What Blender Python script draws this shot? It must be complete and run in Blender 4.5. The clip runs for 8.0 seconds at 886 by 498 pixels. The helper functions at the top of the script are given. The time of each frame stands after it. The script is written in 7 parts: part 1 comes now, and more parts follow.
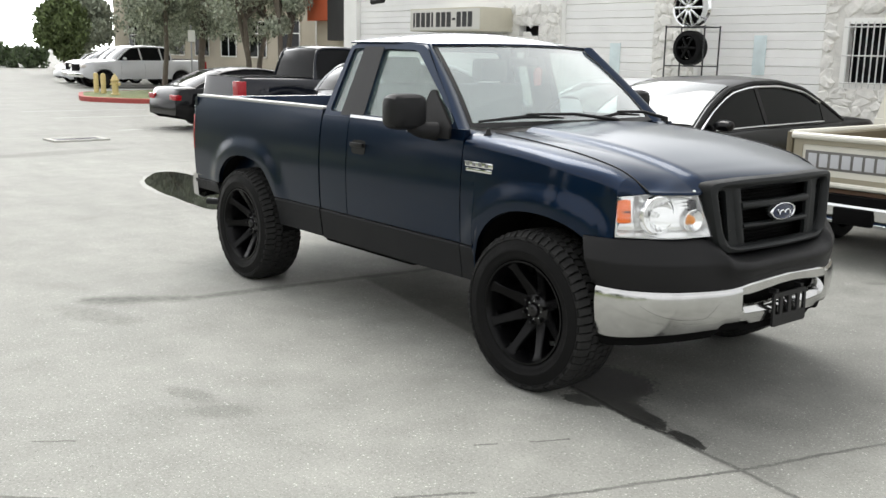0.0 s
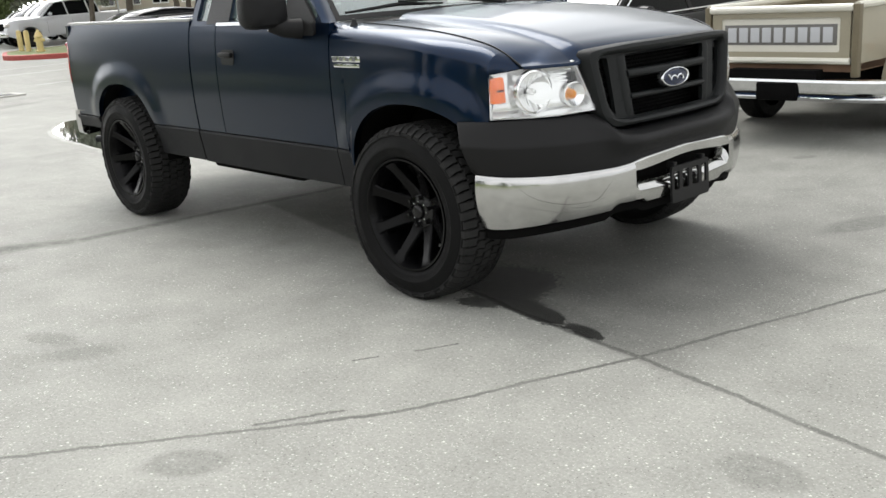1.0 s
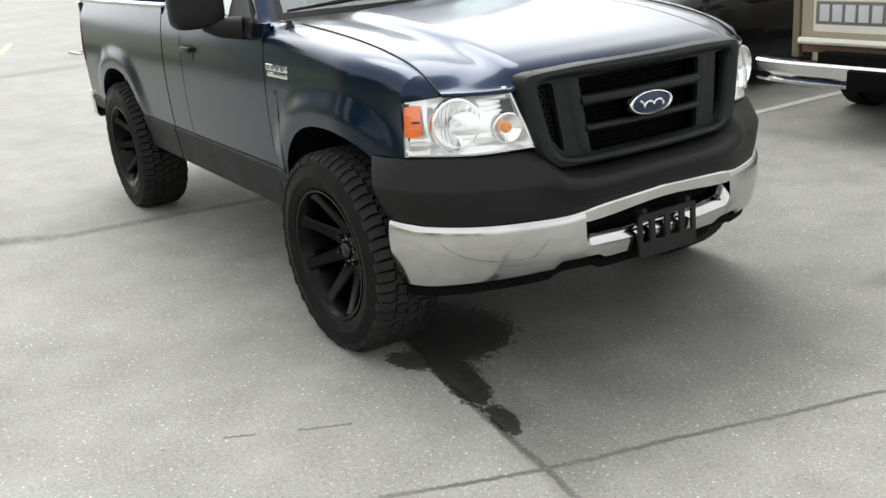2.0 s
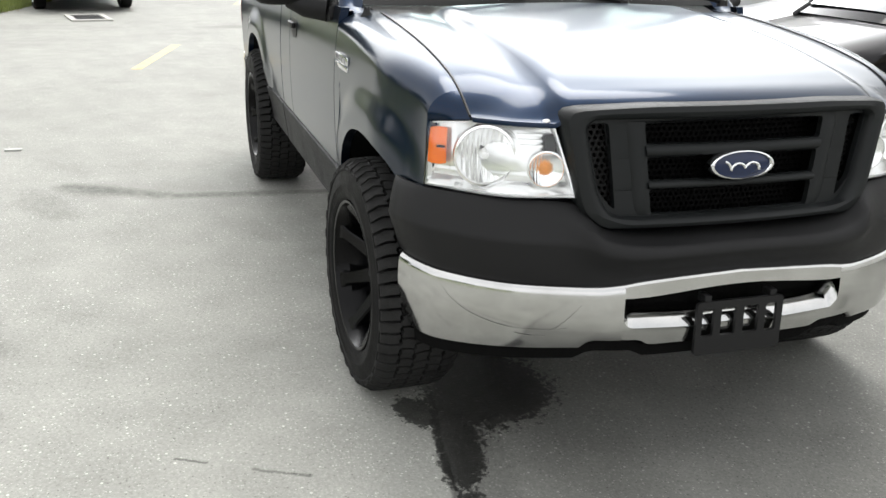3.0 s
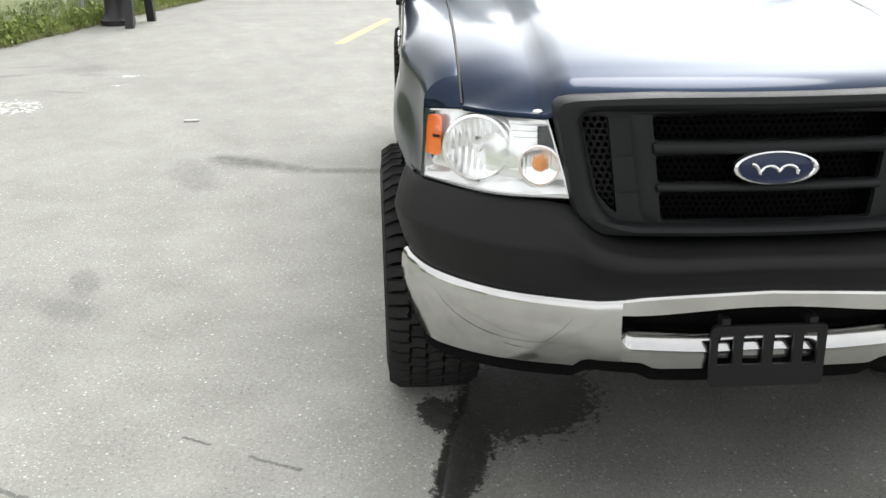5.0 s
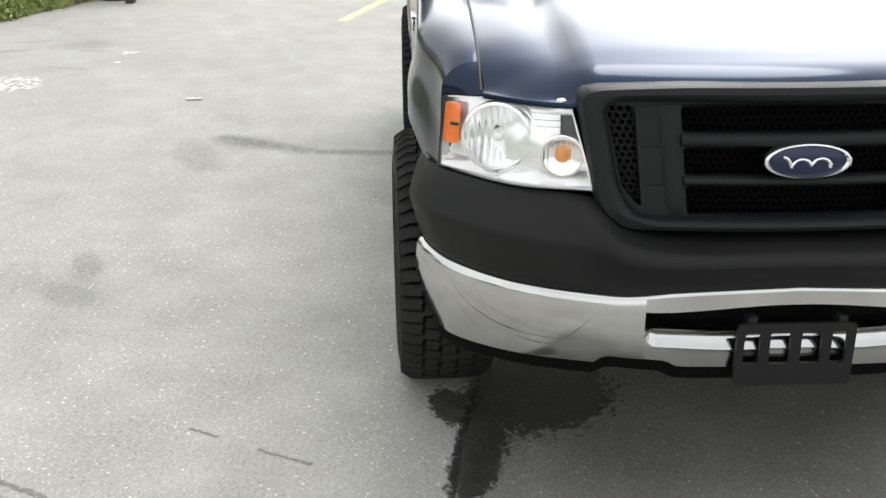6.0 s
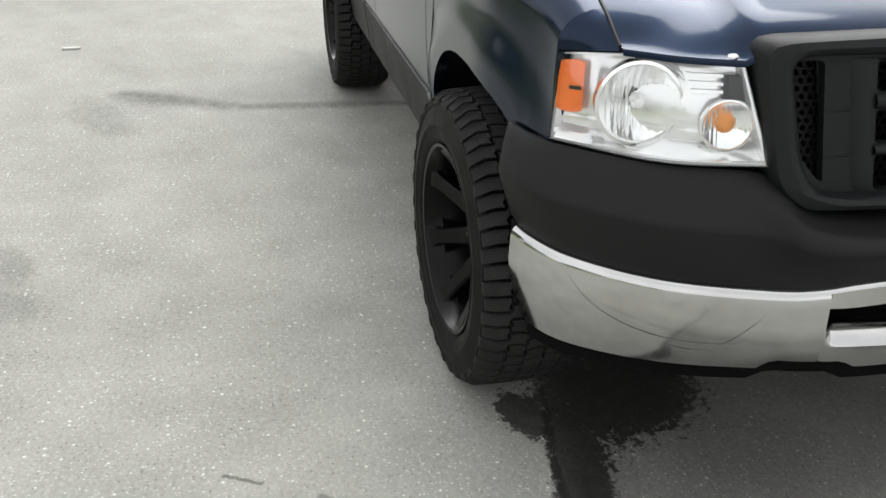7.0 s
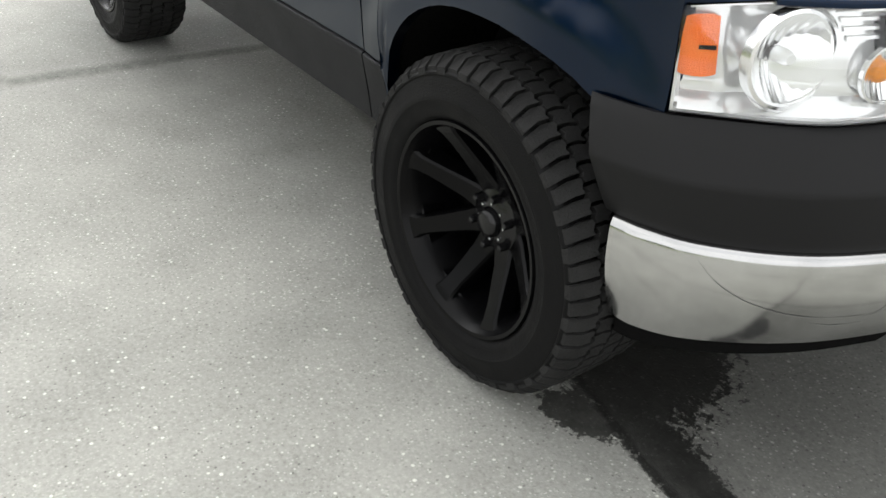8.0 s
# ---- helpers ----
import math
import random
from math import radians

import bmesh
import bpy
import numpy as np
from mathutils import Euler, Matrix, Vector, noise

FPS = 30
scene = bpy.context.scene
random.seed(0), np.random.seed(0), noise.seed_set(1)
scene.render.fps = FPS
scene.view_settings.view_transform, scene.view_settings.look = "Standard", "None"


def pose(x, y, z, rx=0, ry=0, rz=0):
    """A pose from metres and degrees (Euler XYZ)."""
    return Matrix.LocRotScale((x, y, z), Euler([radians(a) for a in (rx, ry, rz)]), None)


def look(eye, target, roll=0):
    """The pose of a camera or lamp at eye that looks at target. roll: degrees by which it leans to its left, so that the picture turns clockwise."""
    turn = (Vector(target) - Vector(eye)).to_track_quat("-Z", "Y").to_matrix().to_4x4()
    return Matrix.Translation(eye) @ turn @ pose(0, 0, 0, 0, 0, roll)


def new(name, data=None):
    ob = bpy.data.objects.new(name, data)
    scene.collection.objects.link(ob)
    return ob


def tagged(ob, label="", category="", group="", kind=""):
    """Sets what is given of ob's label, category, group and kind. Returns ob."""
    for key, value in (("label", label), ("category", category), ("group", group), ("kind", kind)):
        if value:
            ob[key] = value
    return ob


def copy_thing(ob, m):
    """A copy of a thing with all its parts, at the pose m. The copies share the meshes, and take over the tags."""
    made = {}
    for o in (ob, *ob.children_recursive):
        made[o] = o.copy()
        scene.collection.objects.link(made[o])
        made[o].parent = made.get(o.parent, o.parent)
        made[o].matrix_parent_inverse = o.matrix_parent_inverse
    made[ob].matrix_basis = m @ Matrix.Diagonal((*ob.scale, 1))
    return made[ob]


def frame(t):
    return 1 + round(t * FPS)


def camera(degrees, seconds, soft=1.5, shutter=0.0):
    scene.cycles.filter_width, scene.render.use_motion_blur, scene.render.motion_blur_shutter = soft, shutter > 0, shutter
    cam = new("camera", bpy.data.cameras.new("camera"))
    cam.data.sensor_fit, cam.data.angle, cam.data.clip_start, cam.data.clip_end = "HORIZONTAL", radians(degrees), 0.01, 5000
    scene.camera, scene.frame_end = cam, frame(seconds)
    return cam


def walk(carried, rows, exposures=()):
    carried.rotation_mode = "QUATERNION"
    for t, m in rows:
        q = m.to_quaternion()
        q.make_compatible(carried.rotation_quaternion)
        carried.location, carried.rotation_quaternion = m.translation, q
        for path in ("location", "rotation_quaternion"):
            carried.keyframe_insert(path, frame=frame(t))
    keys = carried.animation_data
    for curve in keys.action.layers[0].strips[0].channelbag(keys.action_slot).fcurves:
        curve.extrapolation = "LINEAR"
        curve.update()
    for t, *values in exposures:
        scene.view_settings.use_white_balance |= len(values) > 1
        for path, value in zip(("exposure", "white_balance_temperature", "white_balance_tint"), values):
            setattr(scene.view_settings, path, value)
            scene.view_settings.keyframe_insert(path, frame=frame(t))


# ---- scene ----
cam = camera(50.0, 8.0)
PATH = [
    (0, (3.518, -4.504, 1.778), (2.008, -3.254, 1.378), 1.2),
    (0.5, (3.463, -4.385, 1.692), (2.02, -3.078, 1.235), -1.3),
    (1, (3.534, -3.914, 1.527), (2.088, -2.64, 0.986), -4.0),
    (1.2, (3.524, -3.566, 1.535), (2.059, -2.316, 0.995), -3.2),
    (2.3, (3.503, -2.353, 1.737), (1.817, -1.491, 1.095), -3.8),
    (2.5, (3.458, -2.153, 1.697), (1.714, -1.381, 1.094), -1.5),
    (3, (3.291, -1.747, 1.692), (1.491, -1.163, 1.045), 1.5),
    (3.5, (3.241, -1.331, 1.683), (1.381, -1.048, 1.003), 1.5),
    (4, (3.128, -1.121, 1.666), (1.262, -0.895, 0.982), -0.3),
    (4.2, (3.118, -1.09, 1.673), (1.259, -0.895, 0.963), -0.3),
    (5.3, (3.222, -0.911, 1.697), (1.347, -0.866, 1.002), -0.9),
    (5.5, (3.218, -0.905, 1.698), (1.347, -0.858, 0.994), -0.8),
    (6, (3.111, -0.994, 1.704), (1.257, -0.928, 0.956), -0.2),
    (6.5, (2.853, -1.326, 1.707), (1.053, -1.152, 0.854), -0.5),
    (7, (2.486, -1.607, 1.639), (0.732, -1.211, 0.765), 0.7),
    (7.5, (2.087, -1.865, 1.639), (0.463, -1.143, 0.722), 1.7),
    (8, (1.684, -2.219, 1.613), (0.26, -1.261, 0.586), 1.3),
]
walk(cam, [(t, look(eye, target, roll)) for t, eye, target, roll in PATH],
     exposures=[(0.0, 0.14), (0.5, 0.06), (1.0, 0.16), (2.5, 0.28), (3.0, 0.36), (4.0, 0.29), (5.5, 0.29), (6.5, 0.22), (7.0, 0.14), (7.5, 0.22), (8.0, 0.40)])

# ---- world, sun, exposure ----
world = bpy.data.worlds.new("overcast_sky")
scene.world = world
world.use_nodes = True
wn, wl = world.node_tree.nodes, world.node_tree.links
wn.clear()
w_out = wn.new("ShaderNodeOutputWorld")
w_bg = wn.new("ShaderNodeBackground")
w_sky = wn.new("ShaderNodeTexSky")
w_sky.sky_type = "NISHITA"
w_sky.sun_disc = False
w_sky.sun_elevation, w_sky.sun_rotation = radians(59), radians(-66)
w_sky.air_density, w_sky.dust_density, w_sky.ozone_density = 1.0, 6.0, 0.6
w_hsv = wn.new("ShaderNodeHueSaturation")
w_hsv.inputs["Saturation"].default_value = 0.18
w_tc = wn.new("ShaderNodeTexCoord")
w_cloud = wn.new("ShaderNodeTexNoise")
w_cloud.inputs["Scale"].default_value = 2.2
w_cloud.inputs["Detail"].default_value = 5.0
w_ramp = wn.new("ShaderNodeValToRGB")
w_ramp.color_ramp.elements[0].position, w_ramp.color_ramp.elements[0].color = 0.3, (8.0, 8.2, 8.5, 1)
w_ramp.color_ramp.elements[1].position, w_ramp.color_ramp.elements[1].color = 0.72, (12.0, 12.0, 11.9, 1)
w_mul = wn.new("ShaderNodeMix")
w_mul.data_type, w_mul.blend_type = "RGBA", "MIX"
w_mul.inputs["Factor"].default_value = 0.85
wl.new(w_tc.outputs["Generated"], w_cloud.inputs["Vector"])
wl.new(w_cloud.outputs["Fac"], w_ramp.inputs["Fac"])
wl.new(w_sky.outputs["Color"], w_hsv.inputs["Color"])
wl.new(w_hsv.outputs["Color"], w_mul.inputs["A"])
wl.new(w_ramp.outputs["Color"], w_mul.inputs["B"])
# the cloud cover glows towards the hidden sun
w_dir = wn.new("ShaderNodeVectorMath")
w_dir.operation = "DOT_PRODUCT"
w_dir.inputs[1].default_value = Vector((-9.0, 3.0, 2.4)).normalized()
w_pow = wn.new("ShaderNodeMath")
w_pow.operation = "POWER"
w_max = wn.new("ShaderNodeMath")
w_max.operation = "MAXIMUM"
w_max.inputs[1].default_value = 0.0
w_pow.inputs[1].default_value = 11.0
w_glow = wn.new("ShaderNodeMath")
w_glow.operation = "MULTIPLY_ADD"
w_glow.inputs[1].default_value, w_glow.inputs[2].default_value = 5.0, 0.93
w_scale = wn.new("ShaderNodeVectorMath")
w_scale.operation = "SCALE"
wl.new(w_tc.outputs["Generated"], w_dir.inputs[0])
wl.new(w_dir.outputs["Value"], w_max.inputs[0])
wl.new(w_max.outputs[0], w_pow.inputs[0])
wl.new(w_pow.outputs[0], w_glow.inputs[0])
wl.new(w_mul.outputs["Result"], w_scale.inputs[0])
wl.new(w_glow.outputs[0], w_scale.inputs["Scale"])
wl.new(w_scale.outputs["Vector"], w_bg.inputs["Color"])
w_bg.inputs["Strength"].default_value = 0.138
wl.new(w_bg.outputs["Background"], w_out.inputs["Surface"])

sun = new("sun", bpy.data.lights.new("sun", "SUN"))
sun.data.energy, sun.data.angle, sun.data.color = 1.50, radians(30), (1.0, 0.97, 0.92)
sun.matrix_world = look((-5.0, 2.2, 9.0), (0, 0, 0))


# ---- materials ----
def nodes_of(m):
    m.use_nodes = True
    nt = m.node_tree
    return nt.nodes, nt.links, nt.nodes["Principled BSDF"]


def mat(name, col, rough=0.5, metal=0.0, var=0.12, scale=6.0, bump=0.0, bscale=80.0, coat=0.0, rvar=0.0, spec=0.5, coat_ior=1.5, per_object=0.0):
    """A surface with mottling at two scales, optional relief, clear coat and a shift from piece to piece."""
    m = bpy.data.materials.new(name)
    n, l, b = nodes_of(m)
    tc = n.new("ShaderNodeNewGeometry")
    big = n.new("ShaderNodeTexNoise")
    big.inputs["Scale"].default_value, big.inputs["Detail"].default_value = scale, 4.0
    fine = n.new("ShaderNodeTexNoise")
    fine.inputs["Scale"].default_value, fine.inputs["Detail"].default_value = bscale, 2.0
    l.new(tc.outputs["Position"], big.inputs["Vector"])
    l.new(tc.outputs["Position"], fine.inputs["Vector"])
    add = n.new("ShaderNodeMath")
    add.operation = "MULTIPLY_ADD"
    add.inputs[1].default_value, add.inputs[2].default_value = 0.35, 0.0
    l.new(fine.outputs["Fac"], add.inputs[0])
    tot = n.new("ShaderNodeMath")
    tot.operation = "ADD"
    l.new(big.outputs["Fac"], tot.inputs[0])
    l.new(add.outputs[0], tot.inputs[1])
    mr = n.new("ShaderNodeMapRange")
    mr.inputs["From Min"].default_value, mr.inputs["From Max"].default_value = 0.35, 1.0
    mr.inputs["To Min"].default_value, mr.inputs["To Max"].default_value = 1.0 - var, 1.0 + var
    l.new(tot.outputs[0], mr.inputs["Value"])
    val = mr.outputs["Result"]
    if per_object:
        oi = n.new("ShaderNodeObjectInfo")
        pm = n.new("ShaderNodeMapRange")
        pm.inputs["To Min"].default_value, pm.inputs["To Max"].default_value = 1 - per_object, 1 + per_object
        l.new(oi.outputs["Random"], pm.inputs["Value"])
        mul = n.new("ShaderNodeMath")
        mul.operation = "MULTIPLY"
        l.new(val, mul.inputs[0])
        l.new(pm.outputs["Result"], mul.inputs[1])
        val = mul.outputs[0]
    vm = n.new("ShaderNodeVectorMath")
    vm.operation = "SCALE"
    vm.inputs[0].default_value = col
    l.new(val, vm.inputs["Scale"])
    l.new(vm.outputs["Vector"], b.inputs["Base Color"])
    b.inputs["Roughness"].default_value, b.inputs["Metallic"].default_value = rough, metal
    b.inputs["Specular IOR Level"].default_value = spec
    if coat:
        b.inputs["Coat Weight"].default_value, b.inputs["Coat Roughness"].default_value, b.inputs["Coat IOR"].default_value = coat, 0.025, coat_ior
    if rvar:
        rm = n.new("ShaderNodeMapRange")
        rm.inputs["From Min"].default_value, rm.inputs["From Max"].default_value = 0.3, 0.7
        rm.inputs["To Min"].default_value, rm.inputs["To Max"].default_value = max(rough - rvar, 0.02), rough + rvar
        l.new(big.outputs["Fac"], rm.inputs["Value"])
        l.new(rm.outputs["Result"], b.inputs["Roughness"])
    if bump:
        bp = n.new("ShaderNodeBump")
        bp.inputs["Strength"].default_value, bp.inputs["Distance"].default_value = bump, 0.01
        l.new(fine.outputs["Fac"], bp.inputs["Height"])
        l.new(bp.outputs["Normal"], b.inputs["Normal"])
    return m


def glass(name, tint, opacity=0.0, rough=0.02, power=3.3):
    """A thin pane: clear or tinted, with a gloss that grows at glancing angles."""
    m = bpy.data.materials.new(name)
    m.use_nodes = True
    n, l = m.node_tree.nodes, m.node_tree.links
    n.clear()
    out, mix, tr, gl = (n.new(k) for k in ("ShaderNodeOutputMaterial", "ShaderNodeMixShader", "ShaderNodeBsdfTransparent", "ShaderNodeBsdfGlossy"))
    lw_n = n.new("ShaderNodeLayerWeight")
    lw_n.inputs["Blend"].default_value = 0.5
    p5 = n.new("ShaderNodeMath")
    p5.operation = "POWER"
    p5.inputs[1].default_value = power
    fr = n.new("ShaderNodeMath")
    fr.operation = "MULTIPLY_ADD"
    fr.inputs[1].default_value, fr.inputs[2].default_value = 0.90, 0.08
    l.new(lw_n.outputs["Facing"], p5.inputs[0])
    l.new(p5.outputs[0], fr.inputs[0])
    tr.inputs["Color"].default_value = (*tint, 1)
    gl.inputs["Roughness"].default_value = rough
    noise_n = n.new("ShaderNodeTexNoise")
    noise_n.inputs["Scale"].default_value = 3.0
    body = tr.outputs[0]
    if opacity:
        # pale diffuse veil mixed in, standing in for sky glare on the pane
        df = n.new("ShaderNodeBsdfDiffuse")
        df.inputs["Color"].default_value = (0.56, 0.70, 0.69, 1)
        dm = n.new("ShaderNodeMixShader")
        mm = n.new("ShaderNodeMath")
        mm.operation = "MULTIPLY_ADD"
        mm.inputs[1].default_value, mm.inputs[2].default_value = opacity * 0.5, opacity * 0.75
        l.new(noise_n.outputs["Fac"], mm.inputs[0])
        l.new(mm.outputs[0], dm.inputs[0])
        l.new(tr.outputs[0], dm.inputs[1])
        l.new(df.outputs[0], dm.inputs[2])
        body = dm.outputs[0]
    l.new(fr.outputs[0], mix.inputs[0])
    l.new(body, mix.inputs[1])
    l.new(gl.outputs[0], mix.inputs[2])
    l.new(mix.outputs[0], out.inputs[0])
    return m


M_NAVY = mat("navy_metallic_paint", (0.0020, 0.0115, 0.0340), 0.37, 1.0, 0.06, 2.0, 0.0, 900.0, coat=0.75, spec=0.04, coat_ior=1.40)
M_NAVY.node_tree.nodes["Principled BSDF"].inputs["Specular Tint"].default_value = (0.84, 0.86, 0.86, 1)
M_NAVY.node_tree.nodes["Principled BSDF"].inputs["Coat Roughness"].default_value = 0.12
# near-black matt body paint, shade painted onto the lower sides; tail pipe too
M_LOWSHADE = mat("dark_low_shade", (0.0085, 0.0090, 0.0105), 0.5, 0.0, 0.15, 4.0, 0.15, 500.0, rvar=0.06, spec=0.20)
M_PLASTIC = mat("black_textured_plastic", (0.0092, 0.0092, 0.0096), 0.54, 0, 0.10, 3.0, 0.12, 900.0, rvar=0.05, spec=0.23)
M_GRILLE = mat("dark_grille_plastic", (0.0095, 0.0108, 0.0112), 0.50, 0, 0.10, 5.0, 0.08, 900.0, rvar=0.05, spec=0.22)
M_TRIM = mat("satin_black_trim", (0.009, 0.009, 0.0095), 0.45, 0, 0.1, 6.0, 0.05, 600.0, spec=0.25)
M_DARK = mat("dark_underbody", (0.004, 0.004, 0.004), 0.95, 0, 0.3, 8.0, 0.3, 60.0, spec=0.08)
M_SLOTMESH = mat("shaded_slot_mesh", (0.0020, 0.0020, 0.0021), 0.6, 0, 0.2, 8.0, spec=0.08)
M_SILVER = mat("reflector_silver", (0.97, 0.97, 0.97), 0.18, 1.0, 0.05, 12.0)
M_HOUSING = mat("lamp_housing", (0.93, 0.93, 0.93), 0.14, 0.55, 0.04, 12.0)
M_AMBER = mat("amber_lens", (0.92, 0.17, 0.01), 0.18, 0, 0.12, 30.0, 0.25, 260.0, coat=0.8)
M_BULB = mat("amber_bulb", (0.80, 0.27, 0.02), 0.30, 0.0, 0.25, 90.0, 0.4, 300.0, spec=0.25)
M_RED = mat("red_lens", (0.34, 0.006, 0.012), 0.25, 0, 0.1, 30.0, 0.2, 200.0, coat=0.3)
M_WHITELENS = mat("white_lens", (0.75, 0.72, 0.68), 0.2, 0.2, 0.06, 30.0)
M_BLUE = mat("emblem_blue", (0.002, 0.010, 0.044), 0.22, 0.0, 0.1, 40.0, coat=0.6, spec=0.2)
M_RUBBER = mat("tyre_rubber", (0.0042, 0.0042, 0.0044), 0.60, 0, 0.22, 9.0, 0.18, 220.0, rvar=0.10, spec=0.14)
M_TREAD = mat("dusty_tread_rubber", (0.0230, 0.0230, 0.0226), 0.80, 0, 0.30, 14.0, 0.35, 160.0, spec=0.12)
M_RIM = mat("black_painted_alloy", (0.0022, 0.0022, 0.0025), 0.24, 0.0, 0.15, 12.0, 0.05, 400.0, spec=0.15)
M_CAP = mat("black_gloss_cap", (0.007, 0.007, 0.0075), 0.22, 0.2, 0.1, 20.0)
M_SEAT = mat("grey_seat_cloth", (0.10, 0.112, 0.112), 0.9, 0, 0.15, 10.0, 0.3, 400.0)
M_DASH = mat("dark_grey_dashboard", (0.07, 0.072, 0.075), 0.6, 0, 0.1, 10.0, 0.1, 300.0)
M_RAILCAP = mat("grey_rail_cap", (0.34, 0.34, 0.33), 0.45, 0, 0.12, 6.0, 0.1, 200.0)
# strongest veil: the sky's glare on the windscreen is put into its colour
M_GLASS = glass("veiled_windscreen_glass", (0.82, 0.95, 0.94), 0.25, power=1.6)
M_LENS = glass("lamp_lens", (0.97, 0.98, 0.98))
M_PANE = glass("side_glass", (0.88, 0.94, 0.91), 0.09)


def chrome_material():
    m = bpy.data.materials.new("scuffed_chrome")
    n, l, b = nodes_of(m)
    g = n.new("ShaderNodeNewGeometry")
    a = n.new("ShaderNodeTexNoise")
    a.inputs["Scale"].default_value, a.inputs["Detail"].default_value = 7.0, 6.0
    f = n.new("ShaderNodeTexNoise")
    f.inputs["Scale"].default_value, f.inputs["Detail"].default_value = 170.0, 3.0
    l.new(g.outputs["Position"], a.inputs["Vector"])
    l.new(g.outputs["Position"], f.inputs["Vector"])
    r = n.new("ShaderNodeMapRange")
    r.inputs["From Min"].default_value, r.inputs["From Max"].default_value = 0.35, 0.75
    r.inputs["To Min"].default_value, r.inputs["To Max"].default_value = 0.11, 0.17
    l.new(a.outputs["Fac"], r.inputs["Value"])
    l.new(r.outputs["Result"], b.inputs["Roughness"])
    c = n.new("ShaderNodeValToRGB")
    c.color_ramp.elements[0].position, c.color_ramp.elements[0].color = 0.3, (0.48, 0.48, 0.47, 1)
    c.color_ramp.elements[1].position, c.color_ramp.elements[1].color = 0.6, (0.55, 0.55, 0.545, 1)
    l.new(a.outputs["Fac"], c.inputs["Fac"])
    l.new(c.outputs["Color"], b.inputs["Base Color"])
    b.inputs["Metallic"].default_value = 1.0
    mp = n.new("ShaderNodeMapping")
    mp.inputs["Scale"].default_value = (9.0, 9.0, 90.0)
    mp.inputs["Rotation"].default_value = (0.25, 0.1, 0.0)
    l.new(g.outputs["Position"], mp.inputs["Vector"])
    l.new(mp.outputs["Vector"], f.inputs["Vector"])
    f.inputs["Scale"].default_value = 2.0
    bp = n.new("ShaderNodeBump")
    bp.inputs["Strength"].default_value, bp.inputs["Distance"].default_value = 0.012, 0.004
    l.new(f.outputs["Fac"], bp.inputs["Height"])
    l.new(bp.outputs["Normal"], b.inputs["Normal"])
    return m


M_CHROME = chrome_material()
M_BRIGHT = mat("bright_chrome", (0.78, 0.79, 0.80), 0.08, 1.0, 0.04, 20.0)


# ---- building blocks ----
def thing(name, label, category, at=(0, 0, 0), turn=0.0, group="", kind=""):
    ob = new(name)
    ob.matrix_world = pose(*at, 0, 0, turn)
    return tagged(ob, label, category, group, kind)


def part(name, bm, material, parent, label="", smooth=True, sharp=35.0):
    """Links a bmesh as one mesh object under a thing or under a part."""
    bmesh.ops.remove_doubles(bm, verts=bm.verts, dist=0.0002)
    bmesh.ops.recalc_face_normals(bm, faces=bm.faces)
    me = bpy.data.meshes.new(name)
    if smooth:
        for f in bm.faces:
            f.smooth = True
        lim = radians(sharp)
        for e in bm.edges:
            if len(e.link_faces) == 2 and e.calc_face_angle(0.0) > lim:
                e.smooth = False
    bm.to_mesh(me)
    bm.free()
    me.materials.append(material)
    ob = new(name, me)
    if parent:
        ob.parent = parent
    if label:
        tagged(ob, label)
    return ob


def box(bm, x0, x1, y0, y1, z0, z1, bevel=0.0, m=None):
    mm = Matrix.Translation(((x0 + x1) / 2, (y0 + y1) / 2, (z0 + z1) / 2)) @ Matrix.Diagonal((abs(x1 - x0), abs(y1 - y0), abs(z1 - z0), 1))
    g = bmesh.ops.create_cube(bm, size=1.0, matrix=(m @ mm) if m else mm)
    if bevel:
        es = {e for v in g["verts"] for e in v.link_edges}
        bmesh.ops.bevel(bm, geom=list(es), offset=bevel, segments=2, profile=0.6, affect="EDGES")
    return bm


def grid(bm, rows, flip=False, closed=False):
    """Faces between rows of points; with closed each row runs round."""
    vs = [[bm.verts.new(p) for p in r] for r in rows]
    for a, b in zip(vs, vs[1:]):
        k = len(a)
        for i in range(k if closed else k - 1):
            j = (i + 1) % k
            q = (a[i], a[j], b[j], b[i])
            try:
                bm.faces.new(q[::-1] if flip else q)
            except ValueError:
                pass
    return vs


def thicken(bm, vec):
    """Gives a sheet a back at the offset vec, and closes its rim."""
    faces = list(bm.faces)
    g = bmesh.ops.extrude_face_region(bm, geom=faces)
    bmesh.ops.translate(bm, verts=[v for v in g["geom"] if isinstance(v, bmesh.types.BMVert)], vec=vec)
    return bm


def rim_in(bm, vec):
    """Turns the open edge of a sheet inwards by vec."""
    es = [e for e in bm.edges if e.is_boundary]
    g = bmesh.ops.extrude_edge_only(bm, edges=es)
    bmesh.ops.translate(bm, verts=[v for v in g["geom"] if isinstance(v, bmesh.types.BMVert)], vec=vec)
    return bm


def tube(bm, pts, r, n=8, caps=True):
    pts = [Vector(p) for p in pts]
    rows = []
    for i, p in enumerate(pts):
        d = (pts[min(i + 1, len(pts) - 1)] - pts[max(i - 1, 0)]).normalized()
        side = d.cross(Vector((0, 0, 1)))
        if side.length < 1e-3:
            side = d.cross(Vector((1, 0, 0)))
        side.normalize()
        up = side.cross(d)
        rr = r[i] if isinstance(r, (list, tuple)) else r
        rows.append([p + (side * math.cos(a) + up * math.sin(a)) * rr for a in (2 * math.pi * k / n for k in range(n))])
    vs = grid(bm, rows, closed=True)
    if caps:
        bm.faces.new(vs[0][::-1])
        bm.faces.new(vs[-1])
    return bm


